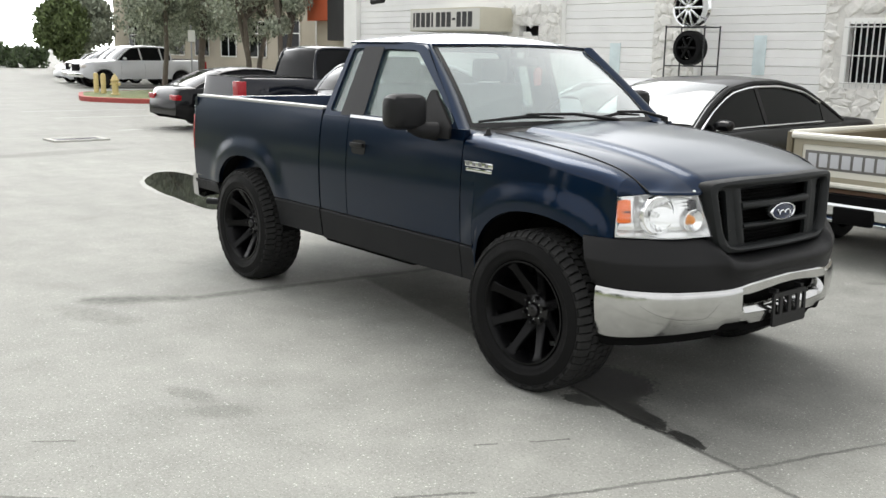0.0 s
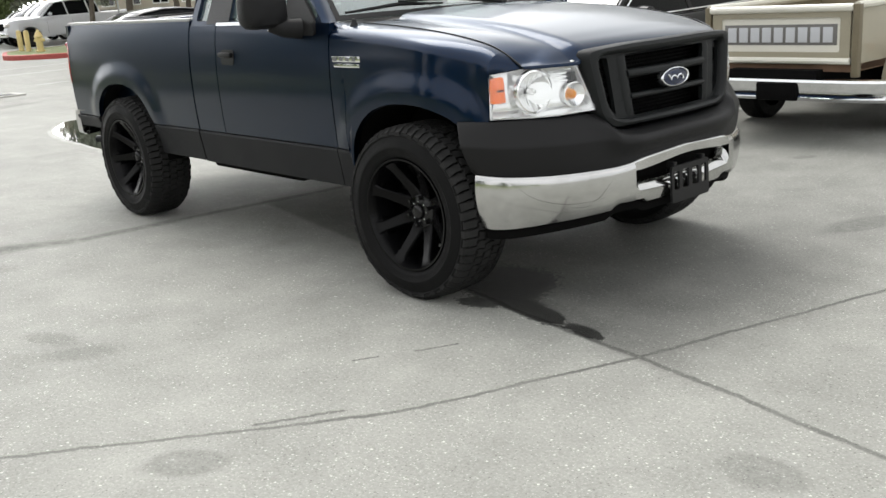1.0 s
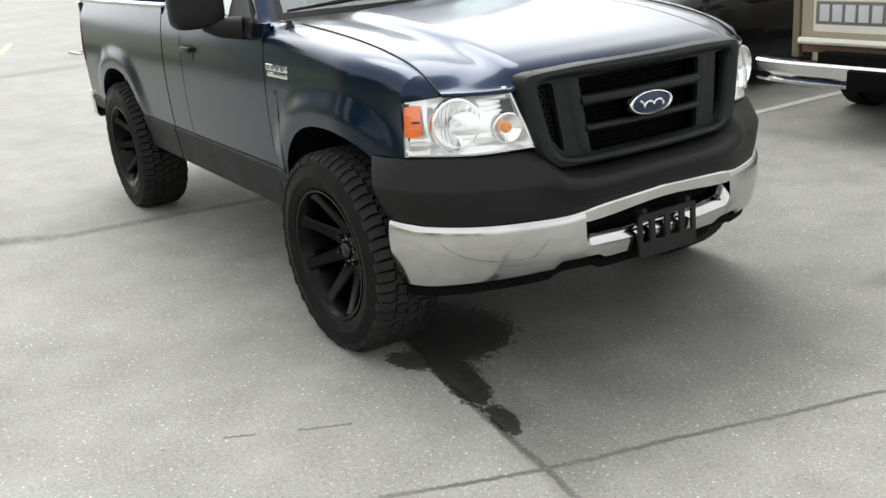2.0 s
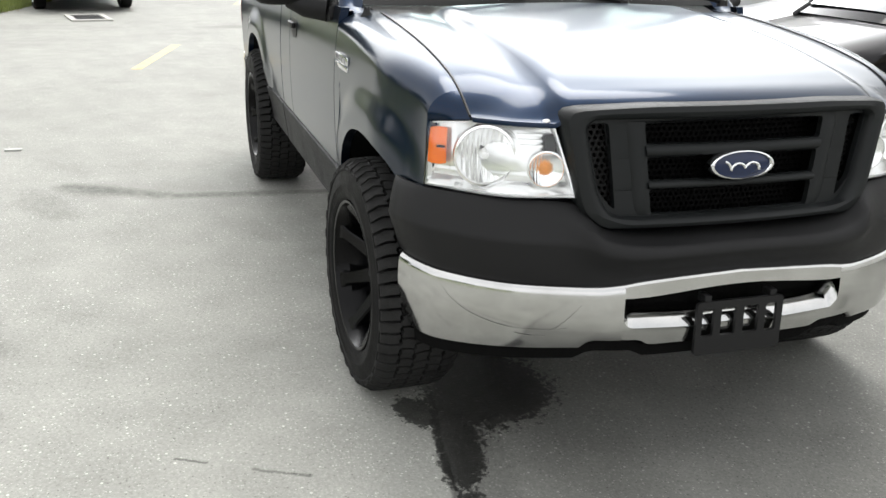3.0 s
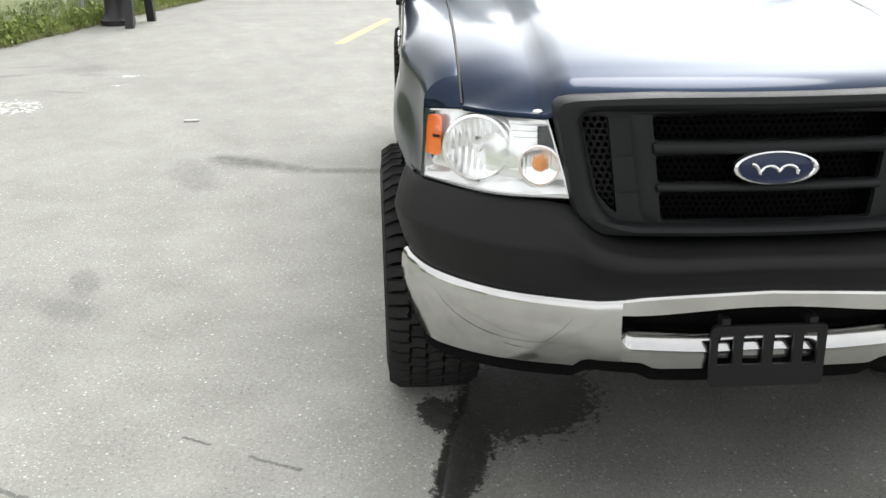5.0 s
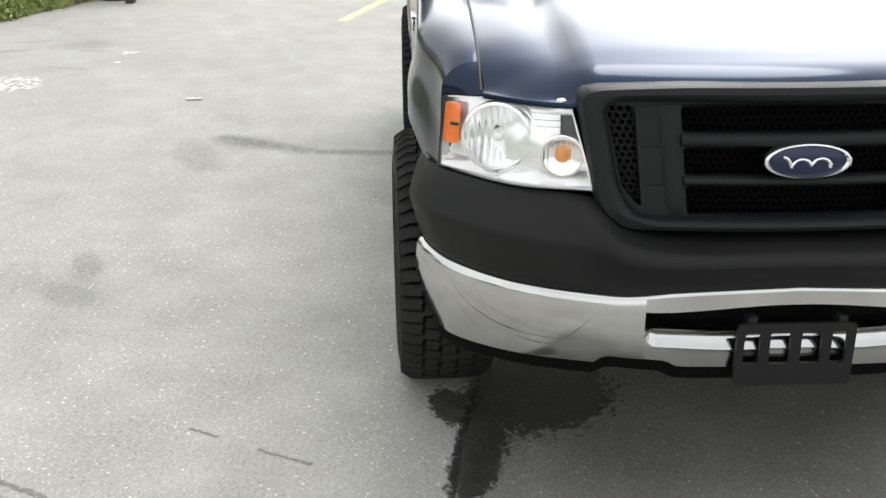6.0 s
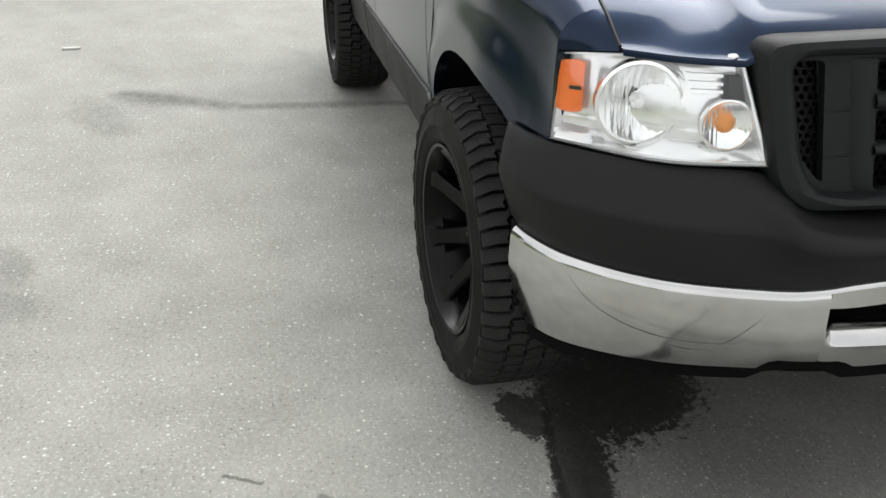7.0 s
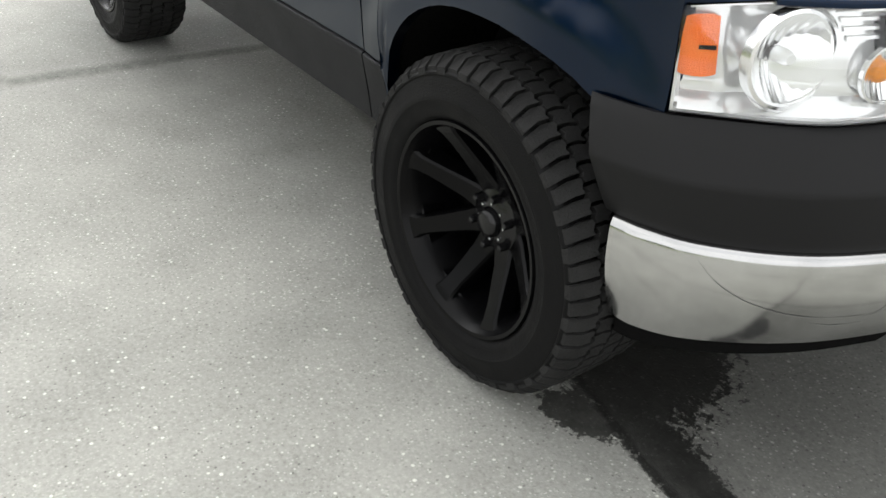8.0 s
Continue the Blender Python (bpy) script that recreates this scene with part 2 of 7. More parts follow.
def revolve(bm, profile, n=48, m=None, cap=False):
    """profile: (radius, height) round the z axis, put in place by m."""
    m = m or Matrix()
    rows = [[m @ Vector((r * math.cos(2 * math.pi * k / n), r * math.sin(2 * math.pi * k / n), h)) for k in range(n)] for r, h in profile]
    vs = grid(bm, rows, closed=True)
    if cap:
        bm.faces.new(vs[-1])
    return bm


def sheet(bm, outer, holes, place, depth):
    """A plate with openings: loops in two coordinates, laid into space by place(u, v), with its thickness."""
    es = []
    for loop in (outer, *holes):
        vs = [bm.verts.new(place(*p)) for p in loop]
        es += [bm.edges.new((vs[i], vs[(i + 1) % len(vs)])) for i in range(len(vs))]
    bmesh.ops.triangle_fill(bm, edges=es, use_beauty=True, use_dissolve=False)
    return thicken(bm, depth)


def rounded(pts, r, seg=4):
    """A polygon with its corners rounded."""
    out = []
    k = len(pts)
    for i in range(k):
        p, a, b = Vector(pts[i]), Vector(pts[i - 1]), Vector(pts[(i + 1) % k])
        d1, d2 = a - p, b - p
        rr = min(r, d1.length * 0.45, d2.length * 0.45)
        s, e = p + d1.normalized() * rr, p + d2.normalized() * rr
        for j in range(seg + 1):
            t = j / seg
            out.append(tuple((1 - t) ** 2 * s + 2 * t * (1 - t) * p + t * t * e))
    return out


def dense(loop, step):
    """The same outline with points no further apart than step."""
    out = []
    for p, q in zip(loop, loop[1:] + loop[:1]):
        n = max(int(math.ceil(math.hypot(q[0] - p[0], q[1] - p[1]) / step)), 1)
        out += [(p[0] + (q[0] - p[0]) * i / n, p[1] + (q[1] - p[1]) * i / n) for i in range(n)]
    return out


def interp(xs, ys, x):
    """Smooth curve through a few stations."""
    if x <= xs[0]:
        return ys[0]
    if x >= xs[-1]:
        return ys[-1]
    i = max(j for j in range(len(xs) - 1) if xs[j] <= x)
    h = xs[i + 1] - xs[i]
    t = (x - xs[i]) / h

    def slope(j):
        if j == 0:
            return (ys[1] - ys[0]) / (xs[1] - xs[0])
        if j == len(xs) - 1:
            return (ys[-1] - ys[-2]) / (xs[-1] - xs[-2])
        return 0.5 * ((ys[j + 1] - ys[j]) / (xs[j + 1] - xs[j]) + (ys[j] - ys[j - 1]) / (xs[j] - xs[j - 1]))
    m0, m1 = slope(i) * h, slope(i + 1) * h
    return (2 * t**3 - 3 * t**2 + 1) * ys[i] + (t**3 - 2 * t**2 + t) * m0 + (-2 * t**3 + 3 * t**2) * ys[i + 1] + (t**3 - t**2) * m1


def ease(a, b, x):
    t = min(max((x - a) / (b - a), 0.0), 1.0)
    return t * t * (3 - 2 * t)


def spread(a, b, n):
    return [a + (b - a) * i / (n - 1) for i in range(n)]


# ---- ground ----
def ground_material():
    m = bpy.data.materials.new("worn_concrete_lot")
    n, l, b = nodes_of(m)
    geo = n.new("ShaderNodeNewGeometry")
    pos = geo.outputs["Position"]

    def noise_at(scale, detail=4.0, rough=0.55, vec=pos):
        t = n.new("ShaderNodeTexNoise")
        t.inputs["Scale"].default_value, t.inputs["Detail"].default_value, t.inputs["Roughness"].default_value = scale, detail, rough
        l.new(vec, t.inputs["Vector"])
        return t.outputs["Fac"]

    def math_n(op, a, c=None, d=None):
        q = n.new("ShaderNodeMath")
        q.operation = op
        for i, v in enumerate((a, c, d)):
            if v is None:
                continue
            if isinstance(v, (int, float)):
                q.inputs[i].default_value = v
            else:
                l.new(v, q.inputs[i])
        return q.outputs[0]

    def ramp(v, lo, hi, a=0.0, c=1.0):
        q = n.new("ShaderNodeMapRange")
        q.interpolation_type = "SMOOTHSTEP"
        q.inputs["From Min"].default_value, q.inputs["From Max"].default_value = lo, hi
        q.inputs["To Min"].default_value, q.inputs["To Max"].default_value = a, c
        l.new(v, q.inputs["Value"])
        return q.outputs["Result"]

    sep = n.new("ShaderNodeSeparateXYZ")
    l.new(pos, sep.inputs[0])
    px, py = sep.outputs["X"], sep.outputs["Y"]
    wob = noise_at(2.3, 4.0)
    wob2 = noise_at(17.0, 4.0, 0.65)
    wob3 = noise_at(38.0, 5.0, 0.7)
    ragged = math_n("ADD", math_n("MULTIPLY", math_n("SUBTRACT", wob, 0.5), 0.35), math_n("MULTIPLY", math_n("SUBTRACT", wob2, 0.5), 0.16))
    tremble = math_n("ADD", math_n("MULTIPLY", math_n("SUBTRACT", wob, 0.5), 0.05), math_n("MULTIPLY", math_n("SUBTRACT", wob2, 0.5), 0.03))

    def blob(cx, cy, rx, ry, turn=0.0, edge=0.35, torn=1.0, fine=0.0):
        """1 inside a ragged oval."""
        c, s = math.cos(radians(turn)), math.sin(radians(turn))
        dx, dy = math_n("SUBTRACT", px, cx), math_n("SUBTRACT", py, cy)
        u = math_n("ADD", math_n("MULTIPLY", dx, c / rx), math_n("MULTIPLY", dy, s / rx))
        v = math_n("ADD", math_n("MULTIPLY", dx, -s / ry), math_n("MULTIPLY", dy, c / ry))
        d = math_n("SQRT", math_n("ADD", math_n("MULTIPLY", u, u), math_n("MULTIPLY", v, v)))
        d = math_n("ADD", d, math_n("MULTIPLY", ragged, 2.6 * torn))
        if fine:
            d = math_n("ADD", d, math_n("MULTIPLY", math_n("SUBTRACT", wob3, 0.5), fine))
        return ramp(d, 1 - edge, 1 + edge * 0.3, 1.0, 0.0)

    def streak(x0, y0, x1, y1, w, soft=0.6):
        """1 along a wandering line of that half width."""
        ln = math.hypot(x1 - x0, y1 - y0)
        c, s = (x1 - x0) / ln, (y1 - y0) / ln
        dx, dy = math_n("SUBTRACT", px, x0), math_n("SUBTRACT", py, y0)
        u = math_n("ADD", math_n("MULTIPLY", dx, c), math_n("MULTIPLY", dy, s))
        v = math_n("ADD", math_n("MULTIPLY", dx, -s), math_n("MULTIPLY", dy, c))
        v = math_n("ABSOLUTE", math_n("ADD", v, tremble))
        across = ramp(v, w * (1 - soft), w * (1 + soft), 1.0, 0.0)
        along = math_n("MULTIPLY", ramp(u, -w, w), ramp(u, ln - w, ln + w, 1.0, 0.0))
        return math_n("MULTIPLY", across, along)

    def most(*vs):
        r = vs[0]
        for v in vs[1:]:
            r = math_n("MAXIMUM", r, v)
        return r

    # tone: broad weathering, mid mottling, grit
    big = noise_at(0.23, 5.0)
    mid = noise_at(3.1, 6.0, 0.6)
    grit = noise_at(85.0, 3.0, 0.7)
    tone = math_n("ADD", math_n("MULTIPLY", math_n("SUBTRACT", big, 0.5), 0.36), math_n("MULTIPLY", math_n("SUBTRACT", mid, 0.5), 0.52))
    tone = math_n("ADD", tone, math_n("MULTIPLY", math_n("SUBTRACT", noise_at(0.8, 6.0, 0.65), 0.5), 0.42))
    tone = math_n("ADD", math_n("ADD", tone, math_n("MULTIPLY", math_n("SUBTRACT", grit, 0.5), 0.62)), 1.0)
    tone = math_n("ADD", tone, math_n("MULTIPLY", math_n("SUBTRACT", noise_at(56.0, 2.0, 0.6), 0.5), 0.42))
    # light and dark stone chips in the worn surface
    vor = n.new("ShaderNodeTexVoronoi")
    vor.inputs["Scale"].default_value = 105.0
    l.new(pos, vor.inputs["Vector"])
    csep = n.new("ShaderNodeSeparateXYZ")
    l.new(vor.outputs["Color"], csep.inputs[0])
    pick = math_n("GREATER_THAN", csep.outputs["X"], 0.80)
    core = ramp(vor.outputs["Distance"], 0.22, 0.42, 1.0, 0.0)
    chips = math_n("MULTIPLY", math_n("MULTIPLY", pick, core), ramp(noise_at(1.1, 3.0), 0.30, 0.62, 0.25, 1.0))
    dark_chips = math_n("MULTIPLY", math_n("LESS_THAN", csep.outputs["X"], 0.13), core)
    vor2 = n.new("ShaderNodeTexVoronoi")
    vor2.inputs["Scale"].default_value = 40.0
    l.new(pos, vor2.inputs["Vector"])
    csep2 = n.new("ShaderNodeSeparateXYZ")
    l.new(vor2.outputs["Color"], csep2.inputs[0])
    chips = math_n("MAXIMUM", chips, math_n("MULTIPLY", math_n("GREATER_THAN", csep2.outputs["Y"], 0.83), ramp(math_n("ADD", vor2.outputs["Distance"], math_n("MULTIPLY", wob3, 0.35)), 0.26, 0.44, 1.7, 0.0)))
    cell = math_n("MULTIPLY", math_n("SUBTRACT", csep.outputs["Z"], 0.42), ramp(vor.outputs["Distance"], 0.25, 0.60, 1.0, 0.0))
    tone = math_n("ADD", tone, math_n("MULTIPLY", cell, 0.34))
    tone = math_n("ADD", tone, math_n("MULTIPLY", chips, 0.64))
    tone = math_n("SUBTRACT", tone, math_n("MULTIPLY", dark_chips, 0.28))
    # past the joint the concrete is greyer, with the truck's shade painted into it
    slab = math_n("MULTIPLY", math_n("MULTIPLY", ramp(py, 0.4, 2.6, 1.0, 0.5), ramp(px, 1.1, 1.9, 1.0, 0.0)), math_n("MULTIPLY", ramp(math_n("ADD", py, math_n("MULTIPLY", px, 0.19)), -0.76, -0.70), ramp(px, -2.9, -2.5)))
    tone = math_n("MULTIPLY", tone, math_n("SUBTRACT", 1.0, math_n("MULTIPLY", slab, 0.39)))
    # joints, cracks and dark stains
    joints = most(streak(0.10, -0.765, 0.62, -0.862, 0.014), streak(0.62, -0.862, 1.34, -0.955, 0.014), streak(1.34, -0.955, 3.4, -1.32, 0.013), streak(-0.9, -4.2, 0.14, -3.1, 0.011), streak(0.14, -3.1, 0.95, -1.96, 0.011), streak(0.95, -1.96, 1.34, -0.955, 0.011), streak(1.34, -0.955, 2.7, 3.6, 0.011),
                  streak(0.42, -1.73, 0.48, -1.63, 0.006), streak(0.55, -1.49, 0.64, -1.31, 0.007), streak(0.62, -2.35, 0.80, -2.05, 0.010), streak(-0.82, -3.34, -0.71, -3.18, 0.007))
    rear = most(streak(-3.22, -2.30, -2.82, -1.62, 0.075, 0.9), streak(-2.82, -1.62, -2.76, -0.9, 0.055, 0.8), streak(-2.76, -0.9, -2.62, 0.2, 0.045), streak(-2.62, 0.2, -2.5, 2.4, 0.04))
    patch = most(blob(-2.78, -2.34, 0.42, 0.17, 20, 0.6, 1.2, 2.2), blob(-3.05, -2.10, 0.26, 0.20, 60, 0.6, 1.2, 2.0))
    faint = most(blob(-0.98, -2.49, 0.20, 0.09, 20, 0.6, 1.0, 2.0), blob(-0.65, -2.45, 0.20, 0.10, 60, 0.6, 1.0, 2.0), blob(0.71, -2.65, 0.17, 0.10, 40),
                 blob(2.19, -1.48, 0.16, 0.12), blob(1.16, 1.47, 0.34, 0.12, 70), blob(-0.09, 3.15, 0.12, 0.06, 60), blob(-13.2, 0.6, 1.6, 0.35, 100),
                 blob(-7.13, -4.93, 0.30, 0.05, 100, 0.5, 0.8, 1.5), blob(-6.57, -5.05, 0.09, 0.38, 15, 0.6, 1.2, 2.0), blob(-6.58, -4.18, 0.07, 0.16, 0, 0.6, 0.8, 1.5), blob(-5.68, -4.12, 0.05, 0.32, -18, 0.6, 0.7, 1.4), blob(-6.9, -4.35, 0.35, 0.45, 0, 0.8, 1.6, 2.4))
    wet = most(blob(0.20, -0.55, 0.33, 0.26, -20, 0.12, 1.2, 1.9), blob(0.56, -0.79, 0.34, 0.085, -12, 0.12, 1.0, 1.6), blob(0.32, -0.87, 0.13, 0.07, 12, 0.12, 1.1, 2.0), blob(0.98, -0.865, 0.14, 0.05, -14, 0.2, 0.8, 1.6))
    # damp spots, and one broad last oval of shade painted under the bumper
    damp_shade = most(blob(0.30, -0.52, 0.36, 0.24, -25, 0.5, 1.8, 2.4), blob(0.74, -0.74, 0.42, 0.13, -12, 0.5, 1.6, 2.4), blob(0.72, -0.42, 0.48, 0.34, 0, 0.8, 1.0, 1.2))
    paint = math_n("MULTIPLY", most(blob(-5.05, -4.33, 0.34, 0.20, 20, 0.15, 1.6, 2.4), blob(-6.46, -3.74, 0.17, 0.05, 100, 0.2, 0.8), blob(-5.97, -3.70, 0.09, 0.04, 100, 0.2, 0.8)), ramp(wob2, 0.50, 0.58))
    shade = math_n("SUBTRACT", 1.0, math_n("MULTIPLY", joints, math_n("MULTIPLY", mid, 0.95)))
    shade = math_n("MULTIPLY", shade, math_n("SUBTRACT", 1.0, math_n("MULTIPLY", rear, math_n("MULTIPLY", wob2, 0.75))))
    shade = math_n("MULTIPLY", shade, math_n("SUBTRACT", 1.0, math_n("MULTIPLY", faint, math_n("MULTIPLY", wob2, math_n("MULTIPLY", mid, 0.9)))))
    shade = math_n("MULTIPLY", shade, math_n("SUBTRACT", 1.0, math_n("MULTIPLY", patch, math_n("MULTIPLY", wob2, 0.46))))
    shade = math_n("MULTIPLY", shade, math_n("SUBTRACT", 1.0, math_n("MULTIPLY", wet, math_n("ADD", 0.70, math_n("MULTIPLY", wob2, 0.26)))))
    shade = math_n("MULTIPLY", shade, math_n("SUBTRACT", 1.0, math_n("MULTIPLY", damp_shade, math_n("MULTIPLY", wob3, 0.5))))
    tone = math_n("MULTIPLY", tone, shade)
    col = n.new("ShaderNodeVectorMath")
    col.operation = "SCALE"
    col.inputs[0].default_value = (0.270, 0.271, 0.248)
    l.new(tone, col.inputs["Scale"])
    mix = n.new("ShaderNodeMix")
    mix.data_type = "RGBA"
    l.new(paint, mix.inputs["Factor"])
    l.new(col.outputs["Vector"], mix.inputs["A"])
    mix.inputs["B"].default_value = (0.75, 0.75, 0.73, 1)
    l.new(mix.outputs["Result"], b.inputs["Base Color"])
    l.new(math_n("SUBTRACT", 0.86, math_n("MULTIPLY", wet, 0.42)), b.inputs["Roughness"])
    b.inputs["Specular IOR Level"].default_value = 0.35
    bp = n.new("ShaderNodeBump")
    bp.inputs["Strength"].default_value, bp.inputs["Distance"].default_value = 0.55, 0.006
    hgt = math_n("ADD", math_n("MULTIPLY", grit, 0.5), math_n("MULTIPLY", chips, 0.35))
    hgt = math_n("SUBTRACT", hgt, math_n("MULTIPLY", joints, 1.2))
    l.new(hgt, bp.inputs["Height"])
    l.new(bp.outputs["Normal"], b.inputs["Normal"])
    return m


bm = bmesh.new()
grid(bm, [[(x, y, 0) for x in (-900, -60, -10, 10, 60, 900)] for y in (-900, -60, -10, 10, 60, 900)], flip=True)
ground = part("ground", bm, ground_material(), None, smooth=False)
tagged(ground, "worn pale grey concrete lot with cracks and dark stains", "ground", kind="structure")

M_ALLOYGREY = mat("grey_badge_inlay", (0.20, 0.20, 0.21), 0.4, 0.5)

# ---- the pickup truck: x forward from the front axle, right side at minus y ----
truck = thing("pickup_truck", "dark navy blue regular-cab pickup truck with black wheels", "pickup truck")
AXLES = (0.0, -3.2)
TYRE_R, RIM_R = 0.438, 0.277


def arch_rho(x, z, xc):
    return ((abs(x - xc) / 0.487) ** 2.4 + (max(z - 0.50, 0.0) / 0.474) ** 2.4) ** (1 / 2.4)


def arch_z(x, xc):
    t = min(abs(x - xc) / 0.487, 1.0)
    return 0.50 + 0.474 * (1 - t ** 2.4) ** (1 / 2.4)


def side_y(x, z):
    """Half width of the body side at that station and height."""
    w = interp([0.45, 0.62, 0.72, 0.95, 1.15, 1.30, 1.42], [0.930, 0.952, 0.966, 0.978, 0.974, 0.957, 0.930], z)
    w += 0.010 * (1 - ease(0.702, 0.7065, z))
    for xc in (0.01, -3.2):
        r = arch_rho(x, z, xc)
        w += 0.020 * (1 - ease(1.10, 1.36, r)) * ease(0.58, 0.80, z)
    w -= 0.072 * ease(0.12, 0.50, x) + max(x - 0.5, 0) * 0.4
    return w


def arch_columns(xc, n=26):
    return [xc - 0.487 * math.cos(math.pi * i / n) for i in range(n + 1)]


def side_panel(xs, low, high, rows=26, sgn=-1, extra=None):
    """A skin over the side between two curves of height."""
    bm = bmesh.new()
    cols = []
    for x in xs:
        a, b = low(x), high(x)
        zs = sorted({*spread(a, b, rows), *[z for z in (0.699, 0.7035, 0.709) if a < z < b]}) if a < 0.70 < b else spread(a, b, rows + 3)
        zs = (zs + [b] * 40)[:rows + 3]
        col = [Vector((x, sgn * side_y(x, z), z)) for z in zs]
        if extra:
            col += extra(x, sgn)
        cols.append(col)
    grid(bm, cols)
    bmesh.ops.remove_doubles(bm, verts=bm.verts, dist=0.0003)
    rim_in(bm, (0, -sgn * 0.035, 0))
    return bm


def seam_z(x):
    return interp([-0.62, -0.45, 0.06, 0.30, 0.44, 0.54, 0.61, 0.80], [1.352, 1.345, 1.300, 1.262, 1.228, 1.184, 1.143, 1.138], x)


def lamp_top(u):
    return Vector((interp([0, .5, 1], [0.494, 0.650, 0.738], u), -interp([0, .5, 1], [0.899, 0.735, 0.582], u), interp([0, .5, 1], [1.112, 1.138, 1.140], u)))


def lamp_low(u):
    return Vector((interp([0, .5, 1], [0.508, 0.706, 0.800], u), -interp([0, .5, 1], [0.914, 0.728, 0.520], u), interp([0, .5, 1], [0.914, 0.916, 0.925], u)))


def lamp_point(u, v, d=0.0):
    """On the face of the headlamp, u from its outer to its inner end, v downwards, d sunk in."""
    p = lamp_top(u).lerp(lamp_low(u), v)
    out = Vector((0.60 + 0.3 * u, -0.75 + 0.55 * u, 0.12)).normalized()
    return p + out * (0.016 * math.sin(math.pi * min(max(u, 0), 1)) * math.sin(math.pi * min(max(v, 0), 1)) - d)


def fender_roll(x, sgn):
    zs = seam_z(x)
    a = zs - 0.075
    y0 = side_y(x, a)
    if x > 0.497:
        return [Vector((x, sgn * y0, zs))] * 7
    return [Vector((x, sgn * (0.805 + (y0 - 0.805) * math.cos(t)), a + 0.075 * math.sin(t))) for t in spread(0.12, math.pi / 2, 7)]


def fender(sgn):
    xs = sorted({*spread(-0.594, -0.48, 5), *[x for x in arch_columns(0.01) if x < 0.40], *spread(0.40, 0.497, 7)})

    def low(x):
        if x < -0.477:
            return 0.712
        if x < 0.385:
            return arch_z(x, 0.01)
        return 0.905
    bm = side_panel(xs, low, lambda x: seam_z(x) - 0.075, 26, sgn, fender_roll)
    return bm


for s in (-1, 1):
    part("front_fender", fender(s), M_NAVY, truck)
    part("lower_fender_panel", side_panel(spread(-0.594, -0.479, 6), lambda x: 0.500, lambda x: 0.7065, 10, s), M_LOWSHADE, truck, "lower strip behind the front wheel, its shade painted dark")
    # the nose of the fender over the headlamp
    bm = bmesh.new()
    edge = [Vector((0.497, s * side_y(0.497, z), z)) for z in spread(1.110, seam_z(0.497) - 0.075, 3)] + fender_roll(0.497, s)
    rows = []
    for i, p in enumerate(edge):
        q = lamp_top(0.31 * i / (len(edge) - 1))
        q = Vector((q.x, -s * q.y, q.z + 0.003))
        rows.append([p.lerp(q, t) + Vector((0.35, 0, 0.65)) * (0.012 * math.sin(math.pi * t) * i / len(edge)) for t in spread(0, 1, 7)])
    grid(bm, rows)
    part("fender_nose", bm, M_NAVY, truck)
    # doors and rear quarter
    bm = side_panel(spread(-1.775, -0.602, 60), lambda x: 0.712, lambda x: 1.362, 24, s)
    door = part("door", bm, M_NAVY, truck)
    bm = side_panel(spread(-2.106, -1.783, 16), lambda x: 0.712, lambda x: 1.362, 24, s)
    part("quarter_panel", bm, M_NAVY, truck)
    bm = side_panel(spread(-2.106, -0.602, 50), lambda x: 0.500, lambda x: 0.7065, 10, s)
    part("rocker_panel", bm, M_LOWSHADE, truck, "textured rocker panel, its shade painted dark")
    # bed side
    xs = sorted({*spread(-4.10, -3.69, 12), *arch_columns(-3.2), *spread(-2.71, -2.122, 14)})

    def bed_low(x):
        if abs(x + 3.2) < 0.486:
            return arch_z(x, -3.2)
        return 0.62 if x < -3.2 else 0.505
    bm = side_panel(xs, lambda x: max(bed_low(x), 0.712), lambda x: 1.398, 30, s)
    part("bed_side", bm, M_NAVY, truck)
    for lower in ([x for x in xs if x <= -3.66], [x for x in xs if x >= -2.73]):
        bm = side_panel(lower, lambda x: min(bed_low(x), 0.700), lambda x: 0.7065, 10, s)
        part("lower_bed_panel", bm, M_LOWSHADE, truck, "lower strip along the bed, its shade painted dark")
    bm = bmesh.new()
    box(bm, -4.10, -2.125, s * 0.845, s * 0.938, 1.392, 1.412, 0.006)
    part("rail_cap", bm, M_RAILCAP, truck, "grey plastic bed rail cap")
    bm = bmesh.new()
    box(bm, -4.06, -2.14, s * 0.80, s * 0.85, 0.76, 1.394)
    part("bed_inner_wall", bm, M_NAVY, truck)
    # wheel house liners
    for xc in (0.01, -3.2):
        bm = bmesh.new()
        rows = []
        for i in range(27):
            a = math.pi * i / 26
            ca, sa = math.cos(a), math.sin(a)
            k = (abs(ca) ** 2.4 + abs(sa) ** 2.4) ** (-1 / 2.4) * 1.05
            lx, lz = xc - 0.487 * ca * k, 0.45 + 0.50 * sa * k
            out = max(side_y(lx, max(lz, 0.5)) - 0.010, 0.85)
            rows.append([(lx, s * y, lz) for y in (out, 0.80, 0.62)])
        if xc > -1:
            rows = [[(p[0], p[1], 0.40) for p in rows[0]]] + rows
        vs = grid(bm, rows)
        bm.faces.new([r[-1] for r in vs])
        part("wheel_liner", bm, M_DARK, truck)

# hood
HX = ([-0.56, -0.2, 0.2, 0.5, 0.68, 0.785, 0.840], [1.392, 1.372, 1.332, 1.284, 1.248, 1.215, 1.172])


